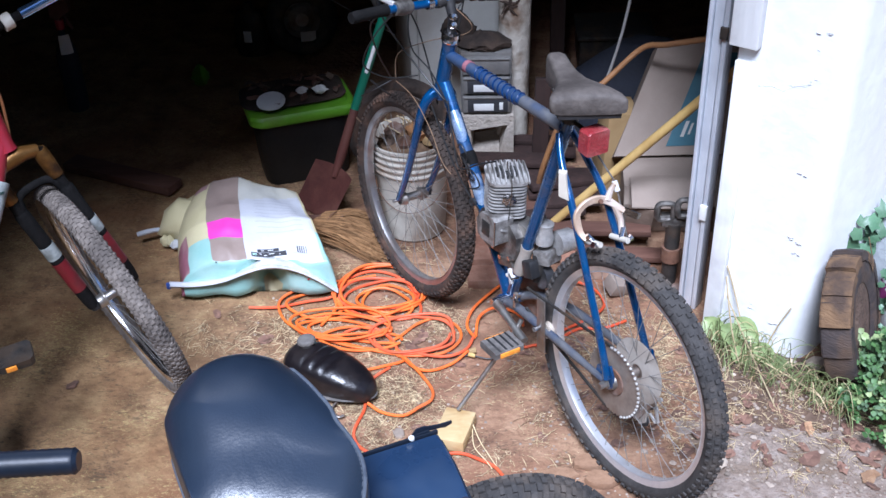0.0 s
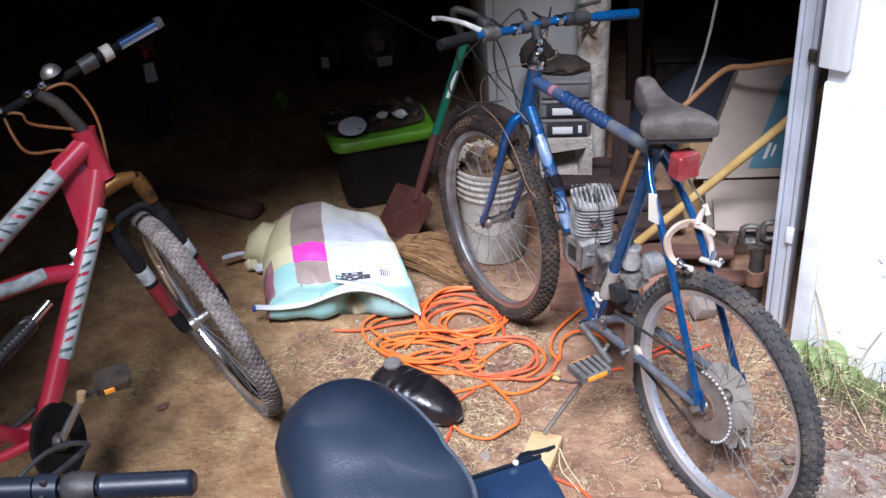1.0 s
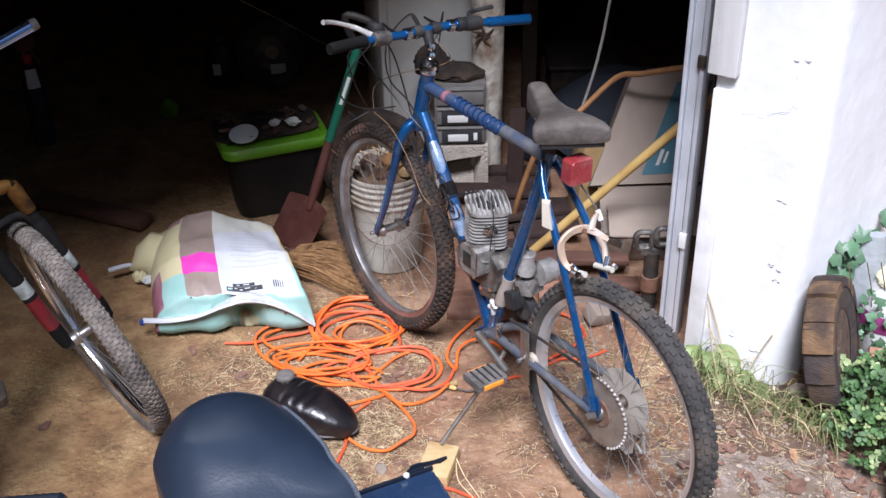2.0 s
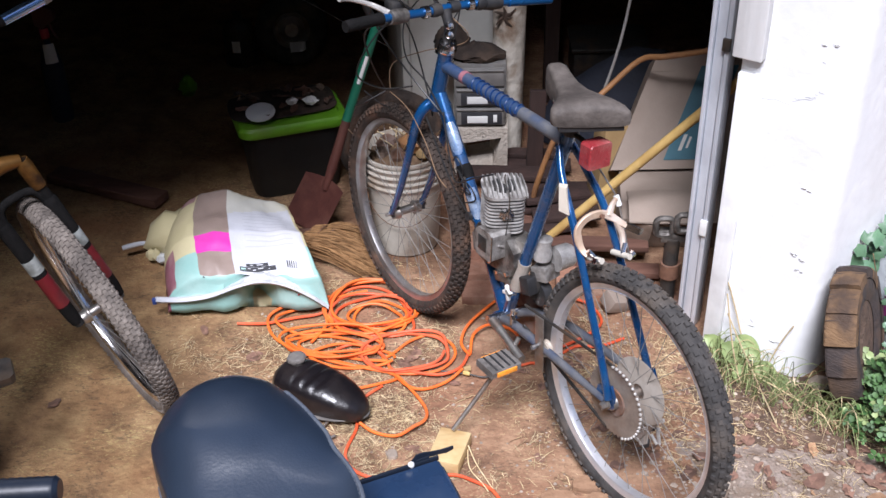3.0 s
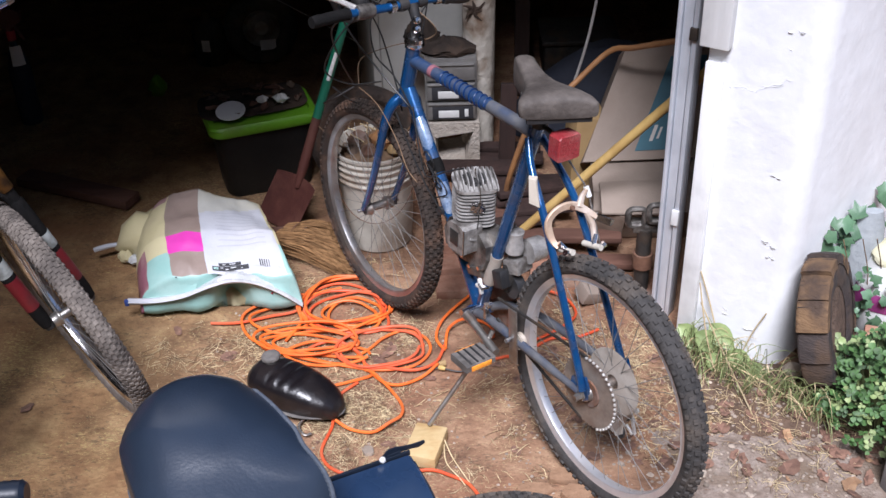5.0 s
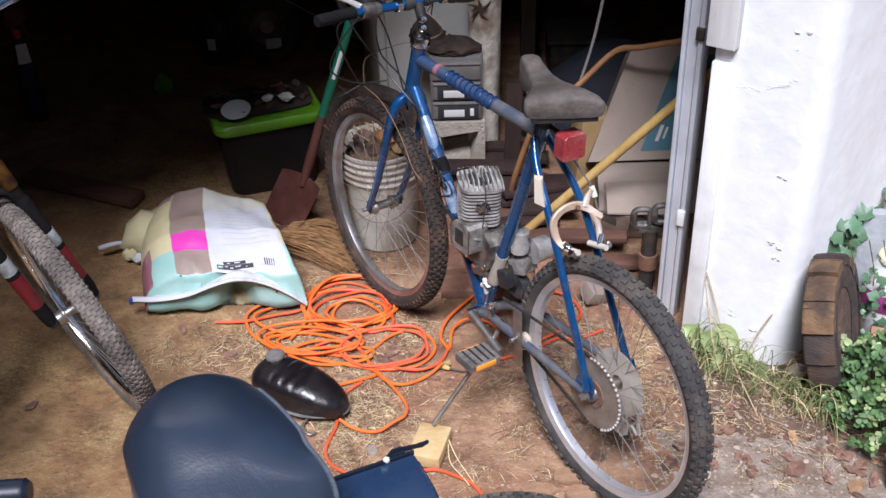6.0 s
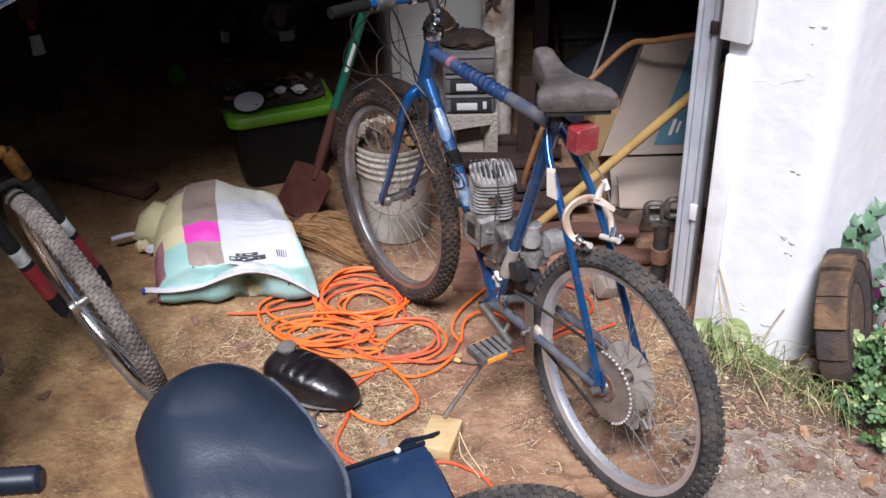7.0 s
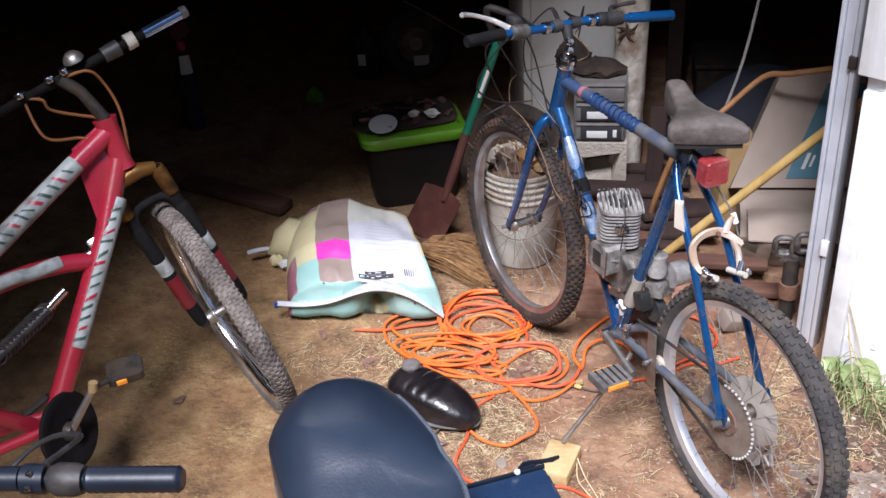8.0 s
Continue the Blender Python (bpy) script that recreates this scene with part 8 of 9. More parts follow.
    for s, x in ((1, -0.03), (1, 0.03)):
        part("ring", Geo().tube([Vector((x + 0.026 * math.copysign(abs(math.cos(t)) ** 0.55, math.cos(t)), -0.012 - 0.2 * x, 0.283 + (0.02 if x > 0 else 0) + 0.030 * math.copysign(abs(math.sin(t)) ** 0.55, math.sin(t)))) for t in [2 * math.pi * k / 24 for k in range(24)]], 0.010, 8, True), GRIMY, th, "grey shackle ring")
    part("head", Geo().box((0.005, 0.01, 0.245), (0.09, 0.05, 0.035), None, 0.008), GRIMY, th)
    part("pin", Geo().tube([(-0.05, 0.0, 0.255), (0.05, 0.0, 0.262)], 0.009, 8), GRIMY, th)
    # far dim things on the left
    th = thing("spare_wheel", Matrix.Translation((-0.86, 4.75, 0)), "dark small wheel with a pale label and painted gleam, deep in the shed", "wheel")
    part("tyre", Geo().lathe([(0.12 + 0.045 * math.cos(a), 0.045 * math.sin(a)) for a in [2 * math.pi * k / 14 for k in range(15)]], pose(0, 0, 0.165, 80, 0, 12), 40), RUBBER, th)
    part("rim", Geo().lathe([(0, 0.02), (0.03, 0.022), (0.06, 0.0), (0.08, 0.025), (0.085, 0.02), (0.08, -0.02), (0, -0.02)], pose(0, 0, 0.165, 80, 0, 12), 32), STEEL_DULL, th)
    # pale label that also paints the bluish gleam on the wheel
    part("label", Geo().box((0.03, -0.045, 0.10), (0.07, 0.004, 0.045), pose(0, 0, 0, -10, 0, 12)), PAPER, th, "pale label")
    th = thing("oil_jug", Matrix.Translation((-1.10, 4.75, 0)), "dark jug with a painted pale gleam, deep in the shed", "jug")
    part("jug", Geo().loft([[Vector((w * math.cos(2 * math.pi * k / 16) * 0.075, w * math.sin(2 * math.pi * k / 16) * 0.05, z)) for k in range(16)] for z, w in ((0, 0.9), (0.01, 1), (0.16, 1), (0.20, 0.8), (0.22, 0.3), (0.25, 0.28))]), DARKMETAL, th)
    # pale curved patch that paints the bluish highlight on the jug
    part("label", Geo().lathe([(0.052, 0.075), (0.0525, 0.075), (0.0525, 0.13), (0.052, 0.13)], Matrix.Diagonal((1.46, 0.98, 1, 1)), 16, (-1.95, -1.45)), PAPER, th, "pale patch painting the jug's gleam")
    th = thing("spray_bottle", Matrix.Translation((-1.765, 4.21, 0)) @ Matrix.Diagonal((1.0, 1.0, 1.62, 1.0)), "grey spray bottle with white and red trigger", "spray bottle")
    part("bottle", Geo().lathe([(0, 0), (0.042, 0), (0.045, 0.01), (0.045, 0.15), (0.03, 0.19), (0.014, 0.21), (0.014, 0.23), (0, 0.23)], None, 24), DARKFAB, th)
    part("bottle_label", Geo().lathe([(0.0455, 0.165), (0.0462, 0.165), (0.038, 0.215), (0.037, 0.215)], None, 20, (-1.7, -0.5)), CABINET, th, "pale label")
    part("collar", Geo().lathe([(0, 0.225), (0.019, 0.225), (0.019, 0.25), (0, 0.25)], None, 16), REDPAINT, th)
    part("trigger_head", Geo().loft([[Vector((x, y * 0.016, z)) for y, z in ((-1, z0), (1, z0), (1, z1), (-1, z1))] for x, z0, z1 in ((-0.03, 0.26, 0.29), (0.0, 0.25, 0.31), (0.03, 0.265, 0.305), (0.055, 0.275, 0.298))]), SHOVEL_RED, th)
    part("trigger", Geo().tube([(0.02, 0, 0.27), (0.035, 0, 0.24), (0.05, 0, 0.225)], 0.006, 8), SHOVEL_RED, th)
    g = Geo().box((-1.41, 3.60, 0.022), (0.50, 0.085, 0.035), pose(0, 0, 0, 0, 0, -23), 0.004)
    solid("floor_plank", g, PLANK, "reddish brown old plank lying on the dirt floor", "plank")
    solid("wire_line", Geo().tube(smooth_path([(-4.05, 4.5, 1.75), (-2.6, 4.5, 1.25), (-1.5, 4.5, 0.83), (-1.2, 4.5, 0.70), (-0.95, 4.5, 0.52), (-0.8, 4.5, 0.43), (-0.35, 4.4, 0.20)], 4), 0.002, 5), ROPE, "thin pale wire strung across the dark shed", "wire")
    r = random.Random(61)
    rings = []
    for i in range(7):
        t = i / 6
        rr = 0.04 * math.sin(math.pi * (0.2 + 0.7 * t))
        rings.append([Vector((-1.28 + rr * math.cos(2 * math.pi * k / 11) * r.uniform(0.7, 1.2), 4.43 + rr * math.sin(2 * math.pi * k / 11) * r.uniform(0.7, 1.2), 0.09 * t)) for k in range(11)])
    solid("plastic_bag", Geo().loft(rings), GREEN_LID, "small crumpled green plastic bag in the dark", "plastic bag", sharp=25)
    # pavers and boards on the floor under the bike
    for k, (x, y, a, w, d, h, mt) in enumerate(((0.02, 3.03, 8, 0.20, 0.10, 0.06, BRICK), (0.01, 2.93, 3, 0.17, 0.09, 0.035, BRICK), (0.20, 3.12, -6, 0.19, 0.10, 0.06, BRICK), (-0.02, 3.10, 5, 0.10, 0.09, 0.10, BRICK), (0.33, 2.98, -4, 0.20, 0.095, 0.05, BRICK))):
        g = Geo().box((x, y, h / 2 - 0.004), (w, d, h), pose(0, 0, 0, 2, 1, a), 0.006)
        solid("brick", g, mt, "dusty reddish paving brick lying on the dirt", "brick", "bricks under the bicycle")
    for k, (x, y, a, w) in enumerate(((0.36, 3.12, -3, 0.36), (0.40, 3.045, -5, 0.34))):
        solid("old_board", Geo().box((x, y, 0.075 - 0.05 * k), (w, 0.06, 0.022), pose(0, 0, 0, 3, 0, a), 0.003), PLANK, "short reddish old board on the ground", "board", "boards on the ground")
    # scrap boards added as clutter, mostly near-black to darken the shaded floor
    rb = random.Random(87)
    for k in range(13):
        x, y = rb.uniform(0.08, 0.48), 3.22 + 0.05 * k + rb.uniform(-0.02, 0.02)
        solid("old_board", Geo().box((x, y, 0.014 + 0.022 * (k % 3)), (rb.uniform(0.22, 0.42), rb.uniform(0.05, 0.1), 0.02), pose(0, 0, 0, rb.uniform(-4, 4), rb.uniform(-3, 3), rb.uniform(-25, 25)), 0.003), SHADED_TIMBER if k % 3 else PLANK, "old board, near-black for the shade on the shed floor", "board", "boards on the ground")
    for k in range(12):
        x, y, s = rb.uniform(0.05, 0.56), rb.uniform(2.86, 3.12), rb.uniform(0.012, 0.035)
        rings = [[Vector((x + s * q1 * math.cos(2 * math.pi * j / 7) * rb.uniform(0.7, 1.2), y + s * q1 * math.sin(2 * math.pi * j / 7) * rb.uniform(0.7, 1.2), z1 * s)) for j in range(7)] for q1, z1 in ((0.9, 0.0), (1.0, 0.5), (0.7, 1.0), (0.2, 1.15))]
        solid("rubble_piece", Geo().loft(rings), (BRICK, CINDER, CARD_DARK)[k % 3], "broken rubble piece on the dirt", "rubble", "rubble under the bicycle", sharp=25)
    rs = random.Random(333)
    for x, y, rx, ry, h, mt, lb in ((-0.254, 2.204, 0.018, 0.018, 0.008, PEBBLE, "flat round grey pebble on the dirt"), (0.261, 2.088, 0.045, 0.028, 0.016, FLAT_STONE, "flat brown stone sunk in the dirt"), (0.292, 2.028, 0.055, 0.03, 0.018, FLAT_STONE, "flat brown stone sunk in the dirt"), (0.185, 2.046, 0.05, 0.024, 0.012, FLAT_STONE, "flat brown stone sunk in the dirt")):
        spin = rs.uniform(0, 3)
        wob = [rs.uniform(0.82, 1.1) for _ in range(14)]
        rings = []
        for q, z in ((0.96, -0.004), (1.0, h * 0.5), (0.93, h * 0.92), (0.5, h)):
            rings.append([Vector((x + q * wob[k] * rx * math.cos(2 * math.pi * k / 14 + spin), y + q * wob[k] * ry * math.sin(2 * math.pi * k / 14 + spin), z + 0.0015 * NZ(k, q * 5, 0.7))) for k in range(14)])
        solid("flat_stone", Geo().loft(rings), mt, lb, "stone", "flat stones on the dirt", sharp=30)
    for pts in (((-0.056, 2.235, 0.03), (-0.03, 2.17, 0.008), (0.0, 2.10, 0.012), (0.022, 2.06, 0.006)), ((-0.05, 2.22, 0.012), (-0.045, 2.15, 0.006), (-0.012, 2.09, 0.010), (0.004, 2.065, 0.005))):
        solid("dry_stalk", Geo().tube(smooth_path(pts, 5), 0.0019, 5), STRAW, "long dry straw stalk beside the wood block", "stalk", "dry stalks")
    th = thing("wire_lead", Matrix.Translation((-0.055, 2.531, 0.0)), "thin black wire with small yellow plug on the dirt", "wire")
    part("wire", Geo().tube(smooth_path([(-0.075, 0.012, 0.010), (-0.03, 0.004, 0.007), (0.0, 0.0, 0.009), (0.05, -0.012, 0.006), (0.10, 0.0, 0.006)], 5), 0.0022, 6), CABLE, th)
    part("plug", Geo().tube([(-0.010, 0.004, 0.010), (0.0, 0.0, 0.011), (0.009, -0.004, 0.010)], [0.006, 0.0075, 0.005], 8), WOOD_YELLOW, th, "yellow plug")
    g = Geo().box((0.415, 2.86, 0.03), (0.085, 0.06, 0.05), pose(0, 0, 0, 18, 20, 30), 0.004)
    solid("wood_offcut", g, CARDBOARD, "pale splintered wood offcut on the ground", "wood offcut")


build_shed_things()


# ---- outside by the wall ----
def leaf_cluster(g, p, up, size, r, kind="clover"):
    """Adds one three-part leaf (or one lobed leaf) with a little thickness of curl."""
    n = Vector(up).normalized()
    x = n.orthogonal().normalized()
    y = n.cross(x)
    a0 = r.uniform(0, 6.28)
    if kind == "clover":
        for k in range(3):
            a = a0 + 2.094 * k
            d = x * math.cos(a) + y * math.sin(a)
            s = n.cross(d)
            c = p + d * size * 0.55
            pts = [p, p + d * size * 0.35 + s * size * 0.42 + n * size * 0.08, p + d * size * 0.85 + s * size * 0.42 + n * size * 0.03, p + d * size * 0.95, p + d * size * 0.85 - s * size * 0.42 + n * size * 0.03, p + d * size * 0.35 - s * size * 0.42 + n * size * 0.08, c - n * size * 0.06]
            g.add(pts, [(0, 6, 1), (1, 6, 2), (2, 6, 3), (3, 6, 4), (4, 6, 5), (5, 6, 0)])
    else:
        out = []
        for deg, rr in ((-160, 0.34), (-112, 0.66), (-85, 0.56), (-52, 0.86), (-26, 0.66), (0, 1.05), (26, 0.66), (52, 0.86), (85, 0.56), (112, 0.66), (160, 0.34)):
            a = a0 + radians(deg)
            rr *= size * r.uniform(0.85, 1.12)
            out.append(p + x * rr * math.cos(a) + y * rr * math.sin(a) - n * rr * r.uniform(0.05, 0.32))
        g.add(out + [p + n * size * 0.04], [(k, (k + 1) % 11, 11) for k in range(11)])


def build_outside():
    # old lugged tyre on edge
    ang, tilt, R, w = radians(25.8), radians(15.8), 0.193, 0.038
    flat_ax, along = Vector((math.cos(ang), -math.sin(ang), 0)), Vector((math.sin(ang), math.cos(ang), 0))
    up = Vector((0, 0, math.cos(tilt))) - flat_ax * math.sin(tilt)
    base = Vector((1.063, 2.445, 0))
    th = thing("tractor_tyre", Matrix.Translation(base), "small old lugged rubber tyre leaning on edge by the wall", "tyre")
    m = frame3(up * R + Vector((0, 0, w * math.sin(tilt))), along, up)
    carc = [(0.10, -w * 0.8), (0.13, -w), (R - 0.024, -w), (R - 0.014, -w * 0.85), (R - 0.012, 0), (R - 0.014, w * 0.85), (R - 0.024, w), (0.13, w), (0.10, w * 0.8), (0.12, w * 0.7), (0.15, 0), (0.12, -w * 0.7), (0.10, -w * 0.8)]
    part("carcass", Geo().lathe(carc, m, 48), LUG_DARK, th, "weathered dark carcass")
    part("packed_soil", Geo().lathe([(0, -0.02), (0.135, -0.02), (0.135, 0.025), (0.06, 0.032), (0, 0.03)], m, 30), BARE_SOIL, th, "soil packed inside the tyre")
    r = random.Random(2)
    for k in range(14):
        a0, a1 = 2 * math.pi * (k + 0.02) / 14, 2 * math.pi * (k + 1.0) / 14
        # some lugs, mainly the top ones, take a tan that paints light on them
        lit_lug = k in (3, 4, 5, 12, 1)
        out_r = R + r.uniform(-0.008, 0.003)
        rings = []
        for zz, dr in ((-w * r.uniform(1.0, 1.06), -0.003), (-w * 0.9, 0), (0.0, 0.003), (w * 0.9, 0), (w * r.uniform(1.04, 1.12), -0.003), (w * 1.08, -0.03)):
            ring = []
            for t, lift in ((0.0, 0.005), (0.3, 0.003), (0.62, 0.0), (1.0, -0.006)):
                a = a1 + (a0 - a1) * t
                rr = out_r + dr + lift
                ring.append(m @ Vector((rr * math.cos(a), rr * math.sin(a), zz)))
            for a in (a0, a1):
                ring.append(m @ Vector(((R - 0.026) * math.cos(a), (R - 0.026) * math.sin(a), zz)))
            rings.append(ring)
        lug = part("lug", Geo().loft(rings), LUG_LIT if lit_lug else LUG_DARK, th, "brown lug painted in a lit tan" if lit_lug else "", 25)
        if k in (3, 4, 5, 8):
            for t in (0.28, 0.5, 0.74):
                a = a1 + (a0 - a1) * (t + r.uniform(-0.05, 0.05))
                pts = [m @ Vector(((out_r + 0.0035 - 0.007 * t) * math.cos(a + r.uniform(-0.012, 0.012)), (out_r + 0.0035 - 0.007 * t) * math.sin(a), zz)) for zz in (-w * 0.97, -w * 0.3, w * 0.35, w * r.uniform(0.5, 1.0))]
                part("crack", Geo().tube(pts, [0.0012, 0.002, 0.0018, 0.0008], 5), LUG_DARK, lug)
    # pale stones
    for x, y, s in ((0.597, 2.075, 0.028), (0.948, 2.470, 0.034), (0.875, 2.485, 0.02), (0.70, 2.43, 0.015), (0.62, 1.90, 0.018)):
        rr = random.Random(int(x * 999))
        rings = []
        for i in range(7):
            t = i / 6
            k = math.sin(math.pi * (0.1 + 0.8 * t))
            rings.append([Vector((x + s * k * math.cos(2 * math.pi * j / 10) * rr.uniform(0.85, 1.1), y + 0.8 * s * k * math.sin(2 * math.pi * j / 10) * rr.uniform(0.85, 1.1), 0.004 + s * 1.25 * t)) for j in range(10)])
        solid("stone", Geo().loft(rings), STONE, "pale rough stone lying on the ground", "stone", "stones by the wall", sharp=30)
    xs, ys = [0.56 + 0.02 * i for i in range(46)], [2.12 + 0.02 * i for i in range(34)]

    def soil(x, y):
        mid_y = 2.47 - 0.42 * (x - 0.62)
        d = 1.0 - abs(y - mid_y) / 0.17 - max(0, 0.66 - x) / 0.08 + 0.9 * NZ(x, y, 8.0)
        return max(-0.02, min(0.024, 0.022 * d)) + 0.006 * NZ(x, y, 30.0)
    k_ = len(xs)
    gs_ = Geo().add([(x, y, soil(x, y)) for y in ys for x in xs], [(j * k_ + i, j * k_ + i + 1, (j + 1) * k_ + i + 1, (j + 1) * k_ + i) for j in range(len(ys) - 1) for i in range(k_ - 1)])
    tagged(new("soil_strip", mesh_of("soil_strip", gs_, BARE_SOIL, 80)), "dark reddish soil strip along the wall foot", "soil", kind="structure")
    # grass tuft by the wall foot
    r = random.Random(101)
    g1, g2 = Geo(), Geo()
    for k in range(330):
        x = r.uniform(0.64, 0.98)
        y = 2.70 - 0.55 * (x - 0.62) / 0.36 * 0.52 + r.uniform(-0.19, -0.03)
        p = Vector((x, y, 0))
        a = r.uniform(0, 6.28)
        ln = r.uniform(0.06, 0.20)
        lean = Vector((math.cos(a) * 0.5 + 0.25, math.sin(a) * 0.4 - 0.45, 0)) * ln * r.uniform(0.4, 1.2)
        hgt = ln * r.uniform(0.35, 0.85)
        pts = [p, p + lean * 0.35 + Vector((0, 0, hgt * 0.75)), p + lean * 0.75 + Vector((0, 0, hgt)), p + lean * 1.15 + Vector((0, 0, hgt * r.uniform(0.5, 0.95)))]
        (g1 if r.random() < 0.74 else g2).tube(smooth_path(pts, 2), [0.0014, 0.0016, 0.0015, 0.0013, 0.0011, 0.0008, 0.0003], 3, caps=False)
    solid("grass_tuft", g1, GRASS, "green and yellowing grass tuft at the wall foot", "grass", kind="stuff", sharp=80)
    solid("dry_grass", g2, STRAW, "dry straw-coloured grass at the wall foot", "grass", kind="stuff", sharp=80)
    # long dry stalks
    for k, pts in enumerate((((0.70, 2.62, 0.16), (0.735, 2.50, 0.10), (0.79, 2.30, 0.02), (0.80, 2.27, 0.012)), ((0.68, 2.58, 0.26), (0.70, 2.52, 0.12), (0.73, 2.47, 0.0)), ((0.74, 2.50, 0.05), (0.88, 2.36, 0.04), (1.02, 2.22, 0.01)), ((0.758, 2.555, 0.03), (0.725, 2.612, 0.16), (0.695, 2.642, 0.255)), ((0.808, 2.535, 0.02), (0.838, 2.540, 0.11), (0.864, 2.528, 0.185)))):
        solid("dry_stalk", Geo().tube(smooth_path(pts, 5), 0.0022, 5), STRAW, "long dry straw stalk by the wall", "stalk", "dry stalks")
    # broad young leaves at the foot
    r = random.Random(55)
    for x, y, z, s in ((0.675, 2.60, 0.05, 0.05), (0.715, 2.55, 0.07, 0.048), (0.755, 2.555, 0.085, 0.05), (0.80, 2.50, 0.04, 0.045), (0.84, 2.46, 0.03, 0.035), (0.735, 2.50, 0.03, 0.04)):
        n = Vector((r.uniform(-0.5, 0.3), -0.8, 0.6)).normalized()
        x_ = n.orthogonal().normalized()
        y_ = n.cross(x_)
        cpt = Vector((x, y, z))
        rows = []
        for i in range(7):
            t = i / 6 * 2 - 1
            w_ = s * (1 - t * t) ** 0.9 * 0.62 * (1 - 0.25 * t) + 0.001
            rows.append([cpt + y_ * s * t + x_ * w_ * u_ + n * (0.14 * s * abs(u_) - 0.15 * s * t * t + 0.02 * s * math.sin(9 * t + 3 * u_)) for u_ in (-1, -0.5, 0, 0.5, 1)])
        flat = [p for q in rows for p in q]
        g = Geo().add(flat + [p - n * 0.001 for p in flat], [(j * 5 + i, j * 5 + i + 1, (j + 1) * 5 + i + 1, (j + 1) * 5 + i) for j in range(6) for i in range(4)] + [(35 + j * 5 + i, 35 + (j + 1) * 5 + i, 35 + (j + 1) * 5 + i + 1, 35 + j * 5 + i + 1) for j in range(6) for i in range(4)])
        g.tube([cpt - y_ * s, Vector((x, y + 0.01, 0))], 0.002, 5)
        solid("broad_leaf", g, FOLIAGE_LIGHT, "broad pale green weed leaf at the wall foot", "leaf", "weed leaves", sharp=80)
    # clover plant
    r = random.Random(66)
    th = thing("clover_plant", Matrix.Translation((1.12, 2.22, 0)), "dense green clover plant spilling over the ground", "plant")
    g, gl, gs = Geo(), Geo(), Geo()
    base = Vector((1.12, 2.22, 0))
    for k in range(600):
        a, rad = r.uniform(0, 6.28), r.random() ** 0.5
        x = 1.115 + 0.155 * rad * math.cos(a)
        y = 2.27 + 0.19 * rad * math.sin(a)
        top = 0.31 * (1 - rad ** 2 * 0.8) * (0.55 + 0.45 * r.random()) + 0.015
        p = Vector((x, y, top)) - base
        n = Vector((r.uniform(-0.6, 0.4), r.uniform(-0.9, 0.2), 1.0))
        leaf_cluster(gl if r.random() < 0.2 else g, p, n + Vector((0.5 * r.uniform(-1, 1), 0.5 * r.uniform(-1, 1), 0)), r.uniform(0.009, 0.022), r)
        if k % 3 == 0:
            gs.tube([Vector((1.13 + 0.4 * (x - 1.13), 2.26 + 0.4 * (y - 2.26), 0)) - base, p], 0.0011, 4, caps=False)
    for x, y, z in ((1.015, 2.40, 0.17), (1.03, 2.39, 0.19), (1.0, 2.38, 0.15), (1.02, 2.36, 0.13)):
        for k in range(3):
            leaf_cluster(gl, Vector((x + r.uniform(-0.012, 0.012), y, z + r.uniform(-0.012, 0.012))) - base, (-0.3, -0.8, 0.6), 0.02, r)
    part("leaves", g, FOLIAGE, th, "clover leaves", 80)
    part("young_leaves", gl, FOLIAGE_LIGHT, th, "yellow-green young leaves", 80)
    tagged(part("stems", gs, GRASS, th, "", 80), "thin green stems", kind="stuff")
    # ivy behind the tyre
    th = thing("ivy", Matrix.Translation((1.13, 2.62, 0)), "ivy with lobed leaves climbing behind the old tyre", "ivy")
    base = Vector((1.13, 2.62, 0))
    g, gs = Geo(), Geo()
    wall_y = lambda x: 2.513 + 0.986 * (x - 0.904)
    for k in range(30):
        x = r.uniform(1.03, 1.16) if k < 18 else r.uniform(1.12, 1.30)
        y = wall_y(x) - r.uniform(0.015, 0.075)
        z = r.uniform(0.29, 0.415) - 0.25 * max(0, 1.10 - x)
        leaf_cluster(g, Vector((x, y, z)) - base, (r.uniform(-0.7, 0.3), -0.9, r.uniform(0.0, 0.9)), r.uniform(0.022, 0.05), r, "ivy")
    for k in range(34):
        x = r.uniform(1.13, 1.22)
        leaf_cluster(g, Vector((x, 2.56 + r.uniform(-0.04, 0.06), r.uniform(0.10, 0.28))) - base, (r.uniform(-0.6, 0.3), -0.8, r.uniform(0.1, 0.8)), r.uniform(0.012, 0.03), r, "ivy")
    for k in range(3):
        x = r.uniform(1.08, 1.25)
        gs.tube(smooth_path([Vector((x, 2.64, 0)) - base, Vector((x + 0.03, 2.62, 0.2)) - base, Vector((x - 0.02, 2.60, 0.38)) - base], 4), 0.0016, 5)
    part("leaves", g, IVY, th, "", 80)
    part("vines", gs, TWIG, th, "", 80)
    # smooth grey stone among the ivy
    rr = random.Random(71)
    rings = []
    for i in range(9):
        t = i / 8
        k = math.sin(math.pi * (0.16 + 0.78 * t)) ** 0.5
        rings.append([Vector((1.150 + 0.062 * k * math.cos(2 * math.pi * j / 18) * rr.uniform(0.97, 1.03) + 0.03 * t, 2.70 + 0.04 * k * math.sin(2 * math.pi * j / 18), 0.41 * t)) for j in range(18)])
    solid("grey_stone", Geo().loft(rings), GREYSTONE, "smooth blue-grey upright stone among the ivy", "stone", sharp=60)
    # white sack with a purple band, crumpled open
    th = thing("plastic_sack", Matrix.Translation((1.25, 2.655, 0)), "white plastic sack with purple band, crumpled open by the ivy", "sack")
    rings = []
